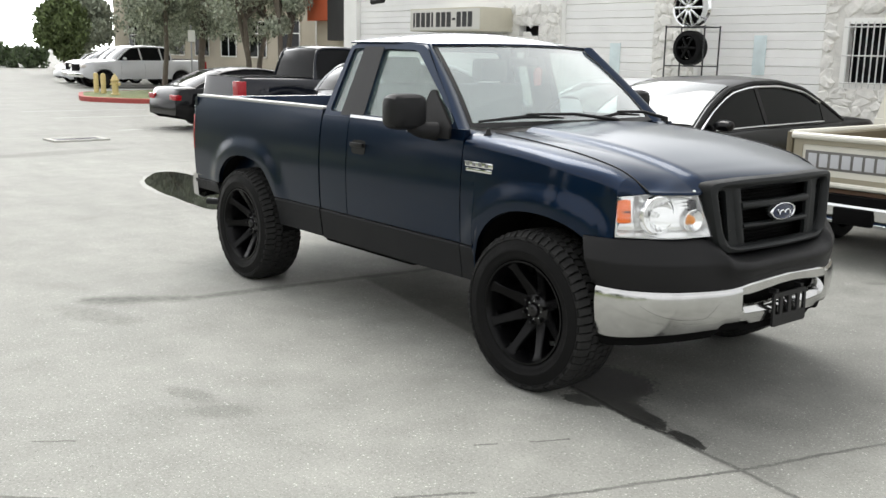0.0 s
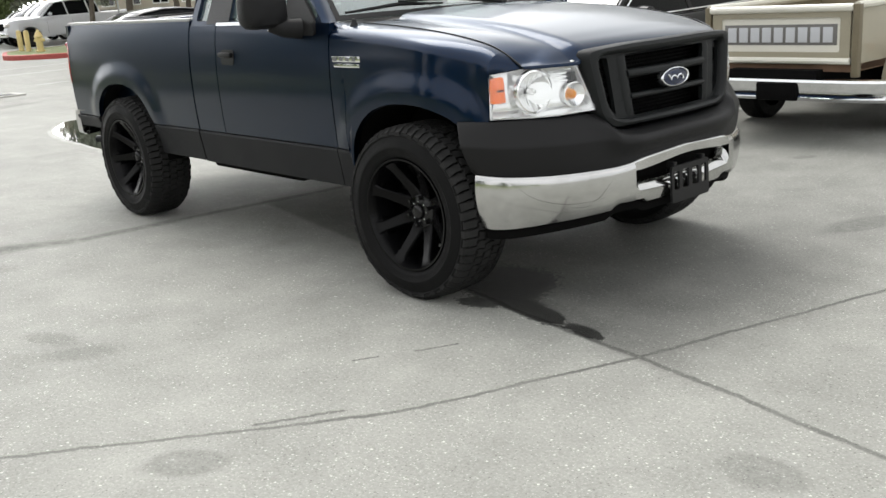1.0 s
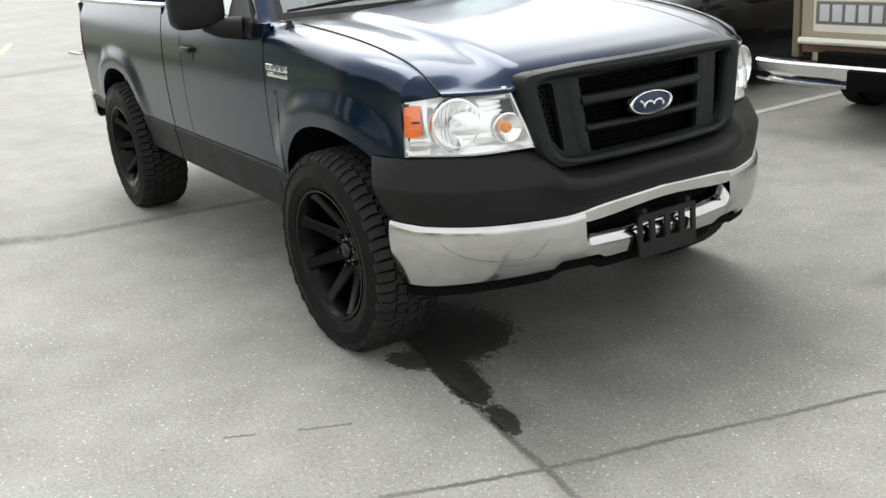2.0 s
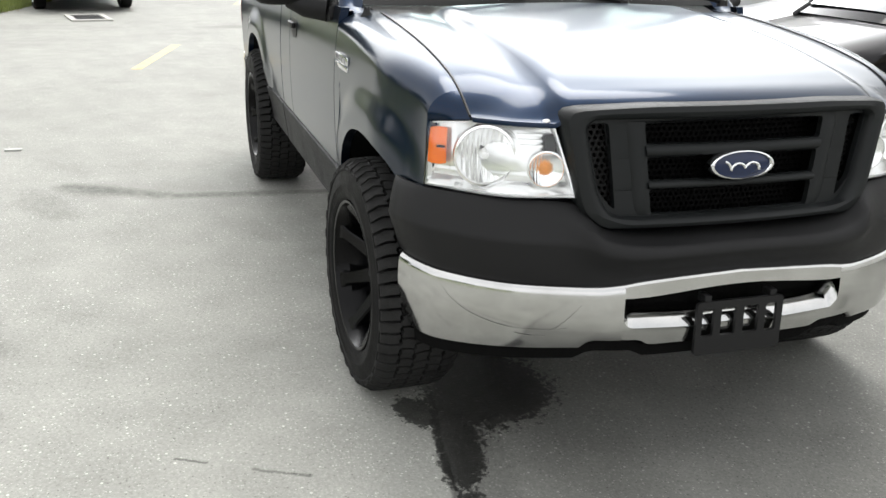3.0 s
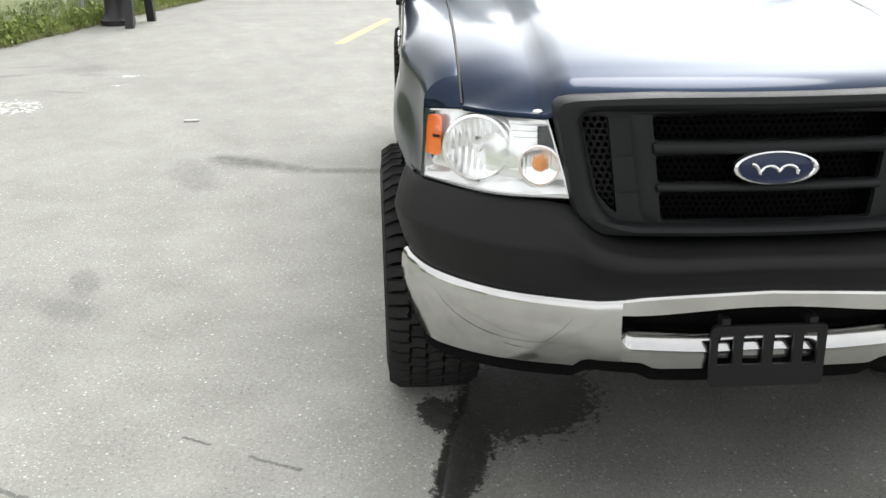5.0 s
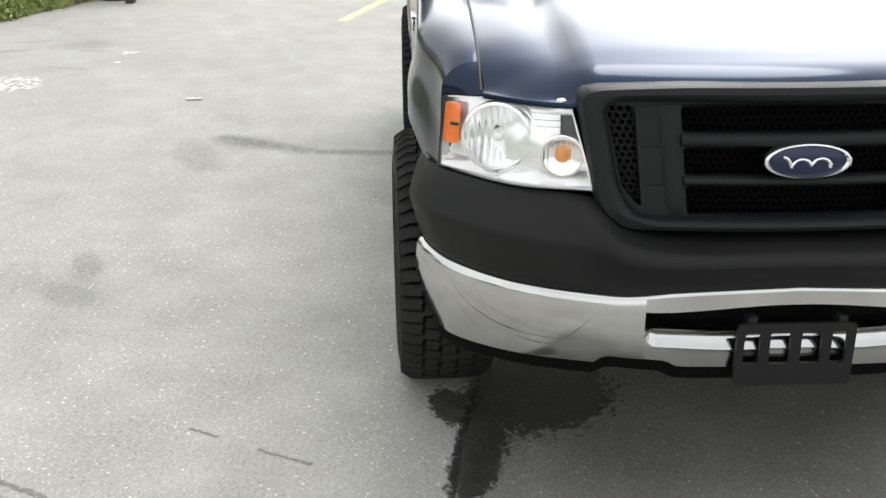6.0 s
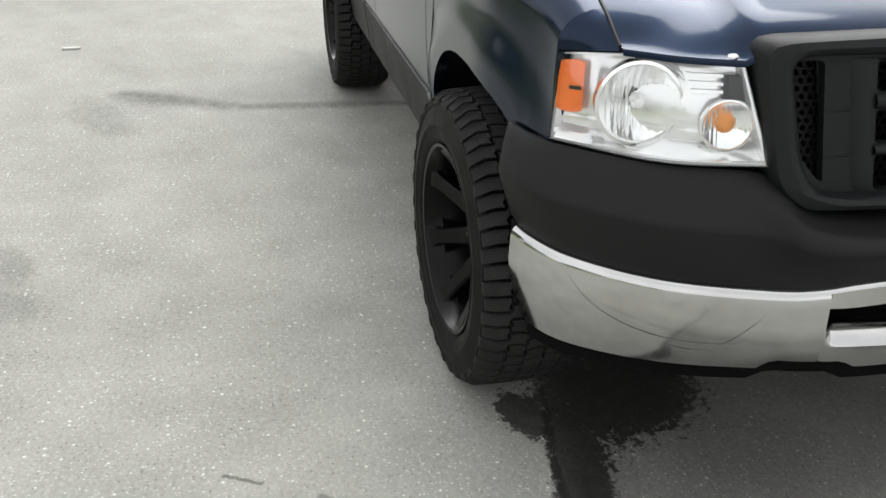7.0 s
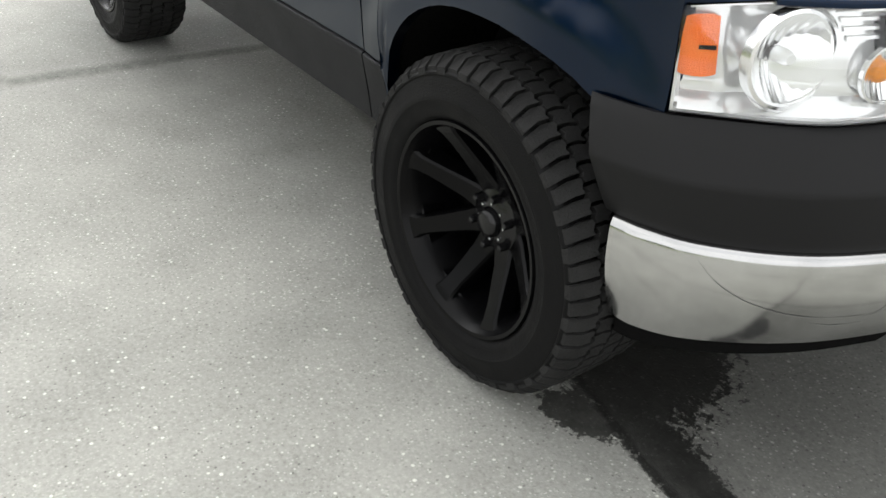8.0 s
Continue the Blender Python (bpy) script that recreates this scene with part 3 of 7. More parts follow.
def hood_z(x, y):
    a = abs(y)

    def crown(b):
        return interp(HX[0], HX[1], x + 0.085 * (b / 0.56) ** 2 * ease(0.3, 0.8, x)) - 0.012 * (b / 0.56) ** 2
    if a <= 0.52:
        return crown(a)
    foot = crown(0.52) - 0.030
    if a < 0.60:
        k = ease(0.52, 0.60, a)
        return crown(0.52) * (1 - k) + foot * k
    t = (a - 0.60) / 0.20
    return foot * (1 - t) + seam_z(x) * t + 0.007 * math.sin(math.pi * t)


def hood_front(y):
    a = abs(y)
    return interp([0, 0.3, 0.56, 0.62, 0.70, 0.80], [0.812, 0.798, 0.757, 0.735, 0.694, 0.612], a)


def hood_back(y):
    return -0.52 + 0.08 * (abs(y) / 0.8) ** 2


bm = bmesh.new()
ys = sorted({*spread(-0.797, 0.797, 61)})
rows = []
for y in ys:
    f, b0 = hood_front(y), hood_back(y)
    ts = spread(0, 1, 44)
    row = [Vector((b0 + (f - b0) * (1 - (1 - t) ** 1.6), y, 0)) for t in ts]
    for p, t in zip(row, ts):
        p.z = hood_z(p.x, y)
        if abs(y) > 0.56:
            k = ease(0.70, 1.0, t) ** 2
            p.z = p.z * (1 - k) + 1.143 * k
    row.append(Vector((f + 0.002, y, row[-1].z - 0.006)))
    rows.append(row)
grid(bm, rows)
rim_in(bm, (0, 0, -0.008))
part("hood", bm, M_NAVY, truck)

# dark seams along the hood
for s in (-1, 1):
    bm = bmesh.new()
    tube(bm, [(x, s * 0.801, seam_z(x) + 0.001) for x in spread(-0.50, 0.605, 30)], 0.0045, 6)
    part("hood_seam", bm, M_TRIM, truck)

bm = bmesh.new()
revolve(bm, [(0.011, -0.001), (0.008, 0.0012), (0.0, 0.0016)], 5, Matrix.Translation((0.735, -0.606, 1.150)) @ Matrix.Rotation(radians(40), 4, "Y") @ Matrix.Diagonal((0.7, 1.3, 1, 1)))
part("paint_chip", bm, mat("bare_white_primer", (0.75, 0.75, 0.74), 0.6), truck, "small white chip in the paint")

# cowl, wipers, aerial base
bm = bmesh.new()
rows = []
for y in spread(-0.80, 0.80, 33):
    b0 = hood_back(y)
    rows.append([(b0 - 0.004, y, hood_z(b0, y) - 0.012), (b0 - 0.06, y, hood_z(b0, y) - 0.028), (-0.62 - 0.10 * (y / 0.8) ** 2, y, 1.362)])
grid(bm, rows)
part("cowl", bm, M_TRIM, truck)
for hub_y, mid_y, end_0, end_1 in ((0.30, -0.47, -0.80, -0.14), (0.80, 0.36, 0.20, 0.62)):
    bm = bmesh.new()
    tube(bm, [(-0.555, hub_y, 1.392), (-0.565, (hub_y + mid_y) / 2, 1.436), (-0.600, mid_y, 1.440)], [0.013, 0.010, 0.007], 8)
    revolve(bm, [(0.0, 0.03), (0.022, 0.028), (0.026, 0.0)], 12, Matrix.Translation((-0.555, hub_y, 1.372)))
    wiper = part("wiper", bm, M_TRIM, truck)
    bm = bmesh.new()
    tube(bm, [(-0.615 - 0.06 * end_0 ** 2, end_0, 1.402), (-0.602, mid_y, 1.426), (-0.605 - 0.06 * end_1 ** 2, end_1, 1.410)], [0.007, 0.012, 0.006], 6)
    part("wiper_blade", bm, M_TRIM, wiper)
bm = bmesh.new()
revolve(bm, [(0.0, 0.050), (0.010, 0.048), (0.014, 0.030), (0.026, 0.012), (0.030, 0.0)], 16, Matrix.Translation((-0.50, -0.862, 1.325)))
part("aerial_base", bm, M_TRIM, truck)

# grille
def grille_x(y, z):
    return 0.834 + (1.147 - z) * 0.07 - 0.17 * y * y


def gp(y, z, d=0.0):
    """On the grille's slanted face, d metres proud of it; its sides lean in towards the bottom."""
    yy = y * (1 - 0.40 * (1.147 - z))
    return Vector((grille_x(yy, z) + d, yy, z))


bm = bmesh.new()
outer = rounded([(-0.569, 1.190), (-0.576, 0.892), (-0.530, 0.832), (0.530, 0.832), (0.576, 0.892), (0.569, 1.190), (0.30, 1.204), (-0.30, 1.204)], 0.048, 7)
mouth = rounded([(-0.503, 1.158), (-0.500, 0.930), (-0.462, 0.864), (0.462, 0.864), (0.500, 0.930), (0.503, 1.158)], 0.040, 6)
k = 64


def resample(loop, k):
    pts = [Vector(p) for p in loop]
    c = sum(pts, Vector((0, 0))) / len(pts)
    out = []
    for i in range(k):
        a = 2 * math.pi * i / k
        d = Vector((math.cos(a) * 0.55, math.sin(a) * 0.16)).normalized()
        best = None
        for p, q in zip(pts, pts[1:] + pts[:1]):
            e = q - p
            den = d.x * e.y - d.y * e.x
            if abs(den) < 1e-9:
                continue
            w = p - c
            t = (w.x * e.y - w.y * e.x) / den
            s = (w.x * d.y - w.y * d.x) / den
            if t > 0 and -1e-6 <= s <= 1 + 1e-6 and (best is None or t > best):
                best = t
        out.append(c + d * best)
    return out


lo, lm = resample(outer, k * 2), resample(mouth, k * 2)
rows = []
for t, d in ((0.0, -0.050), (0.0, 0.004), (0.10, 0.020), (0.45, 0.026), (0.72, 0.020), (0.92, 0.006), (1.0, -0.014)):
    rows.append([gp(*(a.lerp(b, t)), d) for a, b in zip(lo, lm)])
grid(bm, rows, closed=True)
part("grille_surround", bm, M_GRILLE, truck, "dark grey plastic grille surround")

SLOTS = ((1.147, 1.080), (1.044, 0.969), (0.944, 0.866))
bm = bmesh.new()
holes = [rounded([(-0.318, a), (-0.318, b), (0.318, b), (0.318, a)], 0.012, 3) for a, b in SLOTS]
holes += [rounded([(s * 0.500, 1.147), (s * 0.494, 0.940), (s * 0.460, 0.895), (s * 0.445, 0.885), (s * 0.430, 1.147)], 0.014, 3) for s in (-1, 1)]
face = rounded([(-0.518, 1.163), (-0.512, 0.932), (-0.468, 0.856), (0.468, 0.856), (0.512, 0.932), (0.518, 1.163)], 0.03, 4)
sheet(bm, dense(face, 0.05), [dense(h, 0.05) for h in holes], lambda y, z: gp(y, z, -0.012), (-0.022, 0, 0))
part("grille_panel", bm, M_GRILLE, truck)
for a, b in ((1.080, 1.044), (0.969, 0.944)):
    bm = bmesh.new()
    rows = []
    for y in spread(-0.322, 0.322, 25):
        rows.append([gp(y, a + (b - a) * t, -0.014 + 0.013 * math.sin(math.pi * t) ** 0.5) for t in spread(0, 1, 9)])
    grid(bm, rows)
    part("grille_bar", bm, M_GRILLE, truck)
for s in (-1, 1):
    bm = bmesh.new()
    rows = []
    for z in spread(1.150, 0.866, 12):
        rows.append([gp(s * (0.318 + 0.114 * t), z, -0.013 - 0.030 * ease(0.35, 1.0, t) + 0.010 * math.sin(math.pi * min(t * 1.6, 1)) ** 0.7 * (1 - 0.8 * ease(0.90, 0.87, z) - 0.8 * ease(1.13, 1.15, z))) for t in spread(0, 1, 9)])
    grid(bm, rows)
    part("grille_post", bm, M_GRILLE, truck)


def honeycomb(y0, y1, z0, z1, r=0.0105, d=-0.055):
    bm = bmesh.new()
    row = 0
    z = z0
    while z < z1:
        y = y0 + (0.5 * r * 1.9 if row % 2 else 0)
        while y < y1:
            ring = [(y + r * math.sin(math.pi * i / 3), z + r * math.cos(math.pi * i / 3)) for i in range(6)]
            inn = [(y + r * 0.74 * math.sin(math.pi * i / 3), z + r * 0.74 * math.cos(math.pi * i / 3)) for i in range(6)]
            grid(bm, [[gp(*p, d) for p in ring], [gp(*p, d) for p in inn], [gp(*p, d - 0.012) for p in inn]], closed=True)
            y += r * 1.9
        z += r * 1.62
        row += 1
    return bm


part("grille_mesh", honeycomb(-0.50, -0.425, 0.890, 1.15), M_TRIM, truck)
part("grille_mesh", honeycomb(0.425, 0.50, 0.890, 1.15), M_TRIM, truck)
# middle mesh coloured blacker than the side ones, for the shade inside the slots
part("grille_mesh", honeycomb(-0.32, 0.32, 0.842, 1.15, d=-0.080), M_SLOTMESH, truck)
bm = bmesh.new()
grid(bm, [[gp(y, z, -0.13) for y in (-0.46, 0, 0.46)] for z in (0.76, 1.19)])
part("radiator", bm, M_DARK, truck)

# oval emblem: bright rim, blue field, plain bright strokes
EZ, EY0 = 1.016, 0.0
emblem_m = Matrix.Translation((grille_x(0, EZ) + 0.012, EY0, EZ)) @ Matrix.Rotation(radians(90 - 4), 4, "Y")


def oval(bm, prof, n=48):
    rows = [[emblem_m @ Vector((0.0455 * r * math.cos(2 * math.pi * i / n), 0.114 * r * math.sin(2 * math.pi * i / n), h)) for i in range(n)] for r, h in prof]
    grid(bm, rows, closed=True)
    return bm


emblem = part("emblem", oval(bmesh.new(), [(1.0, -0.02), (1.0, 0.004), (0.97, 0.010), (0.90, 0.012), (0.86, 0.008), (0.855, 0.0)]), M_BRIGHT, truck, "oval badge with chrome rim and blue field")
bm = oval(bmesh.new(), [(0.86, 0.004), (0.6, 0.008), (0.3, 0.0095), (0.01, 0.010)])
part("field", bm, M_BLUE, emblem)
bm = bmesh.new()
tube(bm, [emblem_m @ Vector((0.0455 * (0.10 - 0.26 * math.cos(t * 17.0) * (0.7 if 0.15 < t < 0.85 else 1.35) - 0.10 * t), 0.114 * (-0.58 + 1.16 * t + 0.07 * math.sin(t * 17.0)), 0.0118)) for t in spread(0, 1, 70)], 0.0044, 6)
part("script", bm, M_BRIGHT, emblem)

# upper bumper cover: plain black plastic round the nose
def nose(k, u):
    """Edges of the bumper cover from the wheel arch (u=0) to the middle (u=1): k 0 top, 1 bottom."""
    us = [0, 0.10, 0.22, 0.45, 0.64, 0.74, 0.82, 1.0]
    if k == 0:
        return Vector((interp(us, [0.368, 0.450, 0.515, 0.702, 0.790, 0.806, 0.826, 0.836], u), interp(us, [0.958, 0.940, 0.908, 0.722, 0.505, 0.425, 0.33, 0.0], u), interp(us, [0.905, 0.906, 0.906, 0.908, 0.898, 0.838, 0.815, 0.814], u)))
    return Vector((interp(us, [0.448, 0.512, 0.605, 0.768, 0.866, 0.890, 0.903, 0.915], u), interp(us, [0.957, 0.935, 0.880, 0.700, 0.480, 0.400, 0.32, 0.0], u), interp(us, [0.672, 0.668, 0.662, 0.660, 0.664, 0.672, 0.685, 0.702], u)))


def cover_row(u, s):
    a, b = nose(0, u), nose(1, u)
    out = Vector((0.35 + 0.65 * u, 0.94 - 0.94 * u, 0)).normalized()
    row = []
    for t in spread(0, 1, 25):
        p = a.lerp(b, t)
        chin = ease(0.56, 0.70, u)
        bul = 0.043 * min(t / 0.46, (1 - t) / 0.54) ** 0.75 * (1 - 0.65 * chin) + 0.064 * min(t / 0.20, 1.0) * (1 - ease(0.25, 1.0, t)) * chin
        p += out * bul
        row.append(Vector((p.x, s * p.y, p.z)))
    last = row[-1]
    row.append(last + Vector((-out.x * 0.03, -s * out.y * 0.03, -0.012)))
    return row


bm = bmesh.new()
rows = [cover_row(u, -1) for u in spread(0, 1, 46)] + [cover_row(u, 1) for u in spread(1, 0, 46)][1:]
grid(bm, rows)
rim_in(bm, (-0.03, 0, 0))
part("bumper_cover", bm, M_PLASTIC, truck, "matt black plastic upper bumper cover")

# chrome bumper with its slot
def chrome_col(u, s, bands):
    b = nose(1, u)
    out = Vector((0.30 + 0.70 * u, 0.95 - 0.95 * u, 0)).normalized()
    cols = []
    for z0, z1, lip in bands:
        col = []
        hh = z0 - z1
        if lip:
            col += [(-0.05, z0 + 0.002), (-0.020, z0 + 0.004), (0.004, z0 + 0.005), (0.013, z0 + 0.001), (0.019, z0 - 0.007)]
        else:
            col += [(-0.05, z0 + 0.024), (-0.030, z0 + 0.020), (-0.010, z0 + 0.013), (0.007, z0 - 0.002), (0.021, z0 - 0.022)]
        for t in spread(0.08 if lip else 0.32, 0.92, 8):
            zz = z0 - hh * t
            full = (b.z - zz) / 0.28
            col.append((0.021 + 0.006 * math.sin(math.pi * min(full, 1.0)) - 0.080 * max(full - 0.30, 0) ** 1.3 * (1 - 0.6 * u), zz))
        e = col[-1][0]
        col += [(e - 0.006, z1 + 0.003), (e - 0.018, z1 - 0.003), (e - 0.06, z1)]
        cols.append([Vector((b.x + out.x * d, s * (b.y + out.y * d), z)) for d, z in col])
    return cols


def chrome_low(u):
    y = nose(1, u).y
    z = interp([0, 0.10, 0.45, 0.60], [0.412, 0.405, 0.440, 0.456], u)
    if y < 0.505:
        z = 0.457 + 0.028 * ease(0.505, 0.475, y)
    if y < 0.335:
        z = 0.485 - 0.022 * ease(0.335, 0.29, y)
    return z


def chrome_top(u):
    return nose(1, u).z - 0.004


def slot_u(y):
    lo_u, hi_u = 0.4, 1.0
    for _ in range(40):
        m = (lo_u + hi_u) / 2
        if nose(1, m).y > y:
            lo_u = m
        else:
            hi_u = m
    return lo_u


U1, U0 = slot_u(0.385), slot_u(0.352)
bm = bmesh.new()
for s in (-1, 1):
    us = sorted({*spread(0, U1, 38)})
    grid(bm, [chrome_col(u, s, [(chrome_top(u), chrome_low(u), True)])[0] for u in us])
top_rows, low_rows = [], []
for s in (-1, 1):
    us = sorted({*spread(U1, U0, 18), *spread(U0, 1, 16)})
    us = us if s < 0 else us[::-1][1:]
    for u in us:
        y = nose(1, u).y
        up = 0.628 + 0.026 * ease(0.40, 0.0, y)
        k = min(max((0.3855 - y) / 0.034, 0.0), 1.0)
        dn = up - 0.020 - 0.054 * math.sqrt(1 - (1 - k) ** 2) - 0.026 * ease(0.375, 0.10, y)
        c = chrome_col(u, s, [(chrome_top(u), up, True), (dn, chrome_low(u), False)])
        top_rows.append(c[0])
        low_rows.append(c[1])
grid(bm, top_rows)
grid(bm, low_rows)
bumper = part("front_bumper", bm, M_CHROME, truck, "chrome front bumper, scuffed and scratched")
bm = bmesh.new()
rows = []
for s in (-1, 1):
    for u in (spread(0.04, 1, 30) if s < 0 else spread(1, 0.04, 30)[1:]):
        b = nose(1, u)
        rows.append([(b.x - 0.05, s * (b.y - 0.05 * (1 - u)), 0.665), (b.x - 0.07, s * (b.y - 0.05 * (1 - u)), 0.55), (b.x - 0.055, s * (b.y - 0.05 * (1 - u)), 0.44),
                     (b.x - 0.022, s * (b.y - 0.03 * (1 - u)), chrome_low(u) - 0.010), (b.x - 0.030, s * (b.y - 0.035 * (1 - u)), chrome_low(u) - 0.050), (b.x - 0.12, s * (b.y - 0.1), chrome_low(u) - 0.060)])
grid(bm, rows)
part("lower_valance", bm, M_DARK, truck)


def chrome_point(y, z, off=0.0):
    """On the plain outer face of the near half of the bumper."""
    lo_u, hi_u = 0.0, 1.0
    for _ in range(40):
        m = (lo_u + hi_u) / 2
        lo_u, hi_u = (m, hi_u) if nose(1, m).y > y else (lo_u, m)
    b = nose(1, lo_u)
    out = Vector((0.30 + 0.70 * lo_u, 0.95 - 0.95 * lo_u, 0)).normalized()
    full = (b.z - z) / 0.28
    d = 0.021 + 0.006 * math.sin(math.pi * min(full, 1.0)) - 0.080 * max(full - 0.30, 0) ** 1.3 * (1 - 0.6 * lo_u) + off
    return Vector((b.x + out.x * d, -(b.y + out.y * d), z))


# scratches across the chrome
M_SCRATCH = mat("scratched_chrome", (0.16, 0.16, 0.16), 0.5, 0.6, 0.3, 60.0)
for pts in ([(0.875, 0.635), (0.855, 0.600), (0.815, 0.560), (0.765, 0.535), (0.700, 0.521), (0.62, 0.520), (0.54, 0.530)], [(0.505, 0.610), (0.535, 0.570), (0.575, 0.528), (0.60, 0.515)], [(0.70, 0.505), (0.66, 0.498), (0.60, 0.500)]):
    bm = bmesh.new()
    ys_, zs_ = [p[0] for p in pts], [p[1] for p in pts]
    line = []
    for q in spread(0, 1, 28):
        f = q * (len(pts) - 1)
        k0 = min(int(f), len(pts) - 2)
        y = ys_[k0] + (ys_[k0 + 1] - ys_[k0]) * (f - k0)
        z = interp(ys_[::-1], zs_[::-1], y) if ys_[0] > ys_[-1] else interp(ys_, zs_, y)
        w = 0.0010 * (0.3 + 0.7 * math.sin(math.pi * q)) * (0.7 + 0.6 * noise.noise((q * 9, 0.0, ys_[0])))
        line.append([chrome_point(y, z - w, 0.0012), chrome_point(y, z + w, 0.0012)])
    grid(bm, line)
    part("scratch", bm, M_SCRATCH, bumper)

# number-plate bracket, empty
bm = bmesh.new()
sheet(bm, rounded([(-0.156, 0.430), (0.156, 0.430), (0.156, 0.607), (-0.156, 0.607)], 0.014, 3),
      [rounded([(a, 0.492), (b, 0.492), (b, 0.583), (a, 0.583)], 0.008, 2) for a, b in ((-0.136, -0.094), (-0.068, -0.014), (0.014, 0.068), (0.094, 0.134))],
      lambda y, z: Vector((0.950 - 0.03 * (z - 0.53), y, z)), (-0.012, 0, 0))
bracket = part("plate_bracket", bm, M_TRIM, truck, "empty black plastic number plate bracket")
for y in (-0.118, 0.118):
    bm = bmesh.new()
    box(bm, 0.900, 0.944, y - 0.012, y + 0.012, 0.60, 0.626, 0.003)
    part("clip", bm, M_TRIM, bracket)

# headlamps
def lamp_depth(u, v):
    """Depth of the moulded inner housing: two wells, a ridge between them and a rising shelf below."""
    if not (0.02 < u < 0.98 and 0.03 < v < 0.97):
        return 0.008
    d = 0.052 + 0.010 * math.cos((u - 0.40) * 9.5) * (1 - 0.5 * v)
    d -= 0.0035 * (math.sin(v * 75.0) > 0.2) * ease(0.70, 0.74, v)
    return d - 0.034 * ease(0.80, 0.97, v) - 0.016 * (1 - ease(0.16, 0.24, u))


def headlamp(s):
    def mir(p):
        return Vector((p.x, -s * p.y, p.z))
    bm = bmesh.new()
    grid(bm, [[mir(lamp_point(u, v, lamp_depth(u, v))) for v in (0.0, 0.025, *spread(0.035, 0.965, 19), 0.975, 1.0)] for u in (0.0, 0.012, *spread(0.025, 0.975, 35), 0.985, 1.0)])
    lamp = part("headlamp", bm, M_HOUSING, truck, "clear halogen headlamp with amber side marker")
    bm = bmesh.new()
    grid(bm, [[mir(lamp_point(u, v, -0.002)) for v in spread(0, 1, 13)] for u in spread(0, 1, 21)])
    ob = part("lens", bm, M_LENS, lamp)
    ob.visible_shadow = False
    bm = bmesh.new()
    es = [[mir(lamp_point(u, v, d)) for d in (-0.003, 0.012)] for u, v in [(t, 0) for t in spread(0, 1, 16)] + [(1, t) for t in spread(0, 1, 8)] + [(t, 1) for t in spread(1, 0, 16)] + [(0, t) for t in spread(1, 0, 8)]]
    grid(bm, [[a[0] + Vector((0, 0, 0)) for a in es], [a[1] for a in es]], closed=True)
    part("bezel", bm, M_TRIM, lamp)
    for u, v, rad, dep, nm in ((0.405, 0.475, 0.088, 0.052, "reflector"), (0.840, 0.63, 0.053, 0.020, "signal_reflector")):
        c = lamp_point(u, v, 0.020)
        axis = Vector((0.965, -0.24, 0.02)).normalized()
        rot = axis.to_track_quat("Z", "Y").to_matrix().to_4x4()
        bm = bmesh.new()
        n = 84
        rows = []
        for r, h in ((1.10, -0.020), (1.08, 0.004), (1.0, 0.006), (0.98, 0.0), *[(q, -0.052 * (1 - (q / 0.98) ** 2)) for q in spread(0.95, 0.16, 18)]):
            ring = []
            for i in range(n):
                a = 2 * math.pi * i / n
                flute = (0.0012 if rad > 0.06 else 0.0005) * math.sin(r * math.cos(a) * 32) if r < 0.97 else 0
                p = c + rot @ Vector((rad * r * math.cos(a), rad * r * math.sin(a), (h * dep / 0.052) + flute))
                ring.append(mir(p))
            rows.append(ring)
        vs = grid(bm, rows, closed=True)
        bm.faces.new(vs[-1])
        refl = part(nm, bm, M_SILVER, lamp)
        if nm == "reflector":
            bm = bmesh.new()
            off = c + Vector((0.004, 0.012, -0.004)) - axis * 0.006
            grid(bm, [[mir(off + rot @ Vector((rad * q * math.cos(2 * math.pi * i / 48), rad * q * math.sin(2 * math.pi * i / 48), h))) for i in range(48)] for q, h in ((1.06, -0.004), (1.10, 0.002), (1.15, 0.000), (1.18, -0.010))], closed=True)
            part("reflector_ring", bm, M_HOUSING, lamp)
        bm = bmesh.new()
        revolve(bm, [(0.0, 0.014), (0.010, 0.012), (0.015, 0.0), (0.015, -0.03)] if nm == "reflector" else [(0.0, 0.012), (0.009, 0.010), (0.016, 0.005), (0.021, -0.003), (0.022, -0.012)], 20, Matrix.Translation(c - axis * 0.012) @ rot)
        for vtx in bm.verts:
            vtx.co = mir(vtx.co)
        part("bulb", bm, M_HOUSING if nm == "reflector" else M_BULB, refl)
    bm = bmesh.new()
    rows = [[mir(lamp_point(u, 0.08 + 0.03 * (abs(u - 0.076) / 0.068) ** 3 + (0.57 - 0.06 * (abs(u - 0.076) / 0.068) ** 3) * v, 0.006 - 0.004 * math.sin(math.pi * (u - 0.008) / 0.136))) for v in spread(0, 1, 11)] for u in spread(0.008, 0.144, 11)]
    grid(bm, rows)
    marker = part("side_marker", bm, M_AMBER, lamp, "amber side marker")
    bm = bmesh.new()
    grid(bm, [[mir(lamp_point(u, v, 0.001)) for v in (0.36, 0.40)] for u in (0.075, 0.138)])
    part("marker_slot", bm, M_TRIM, marker)
    for i in range(4):
        bm = bmesh.new()
        v = 0.07 + 0.075 * i
        rows = [[mir(lamp_point(u, v + dv, 0.044 - dd)) for dv, dd in ((0, -0.010), (0.02, 0.006), (0.05, 0.006), (0.064, -0.010))] for u in spread(0.64 + 0.01 * i, 0.965, 6)]
        grid(bm, rows)
        part("reflector_rib", bm, M_HOUSING, lamp)


headlamp(-1)
headlamp(1)

# greenhouse
def pillar_y(z):
    return 0.938 - (z - 1.36) * 0.385


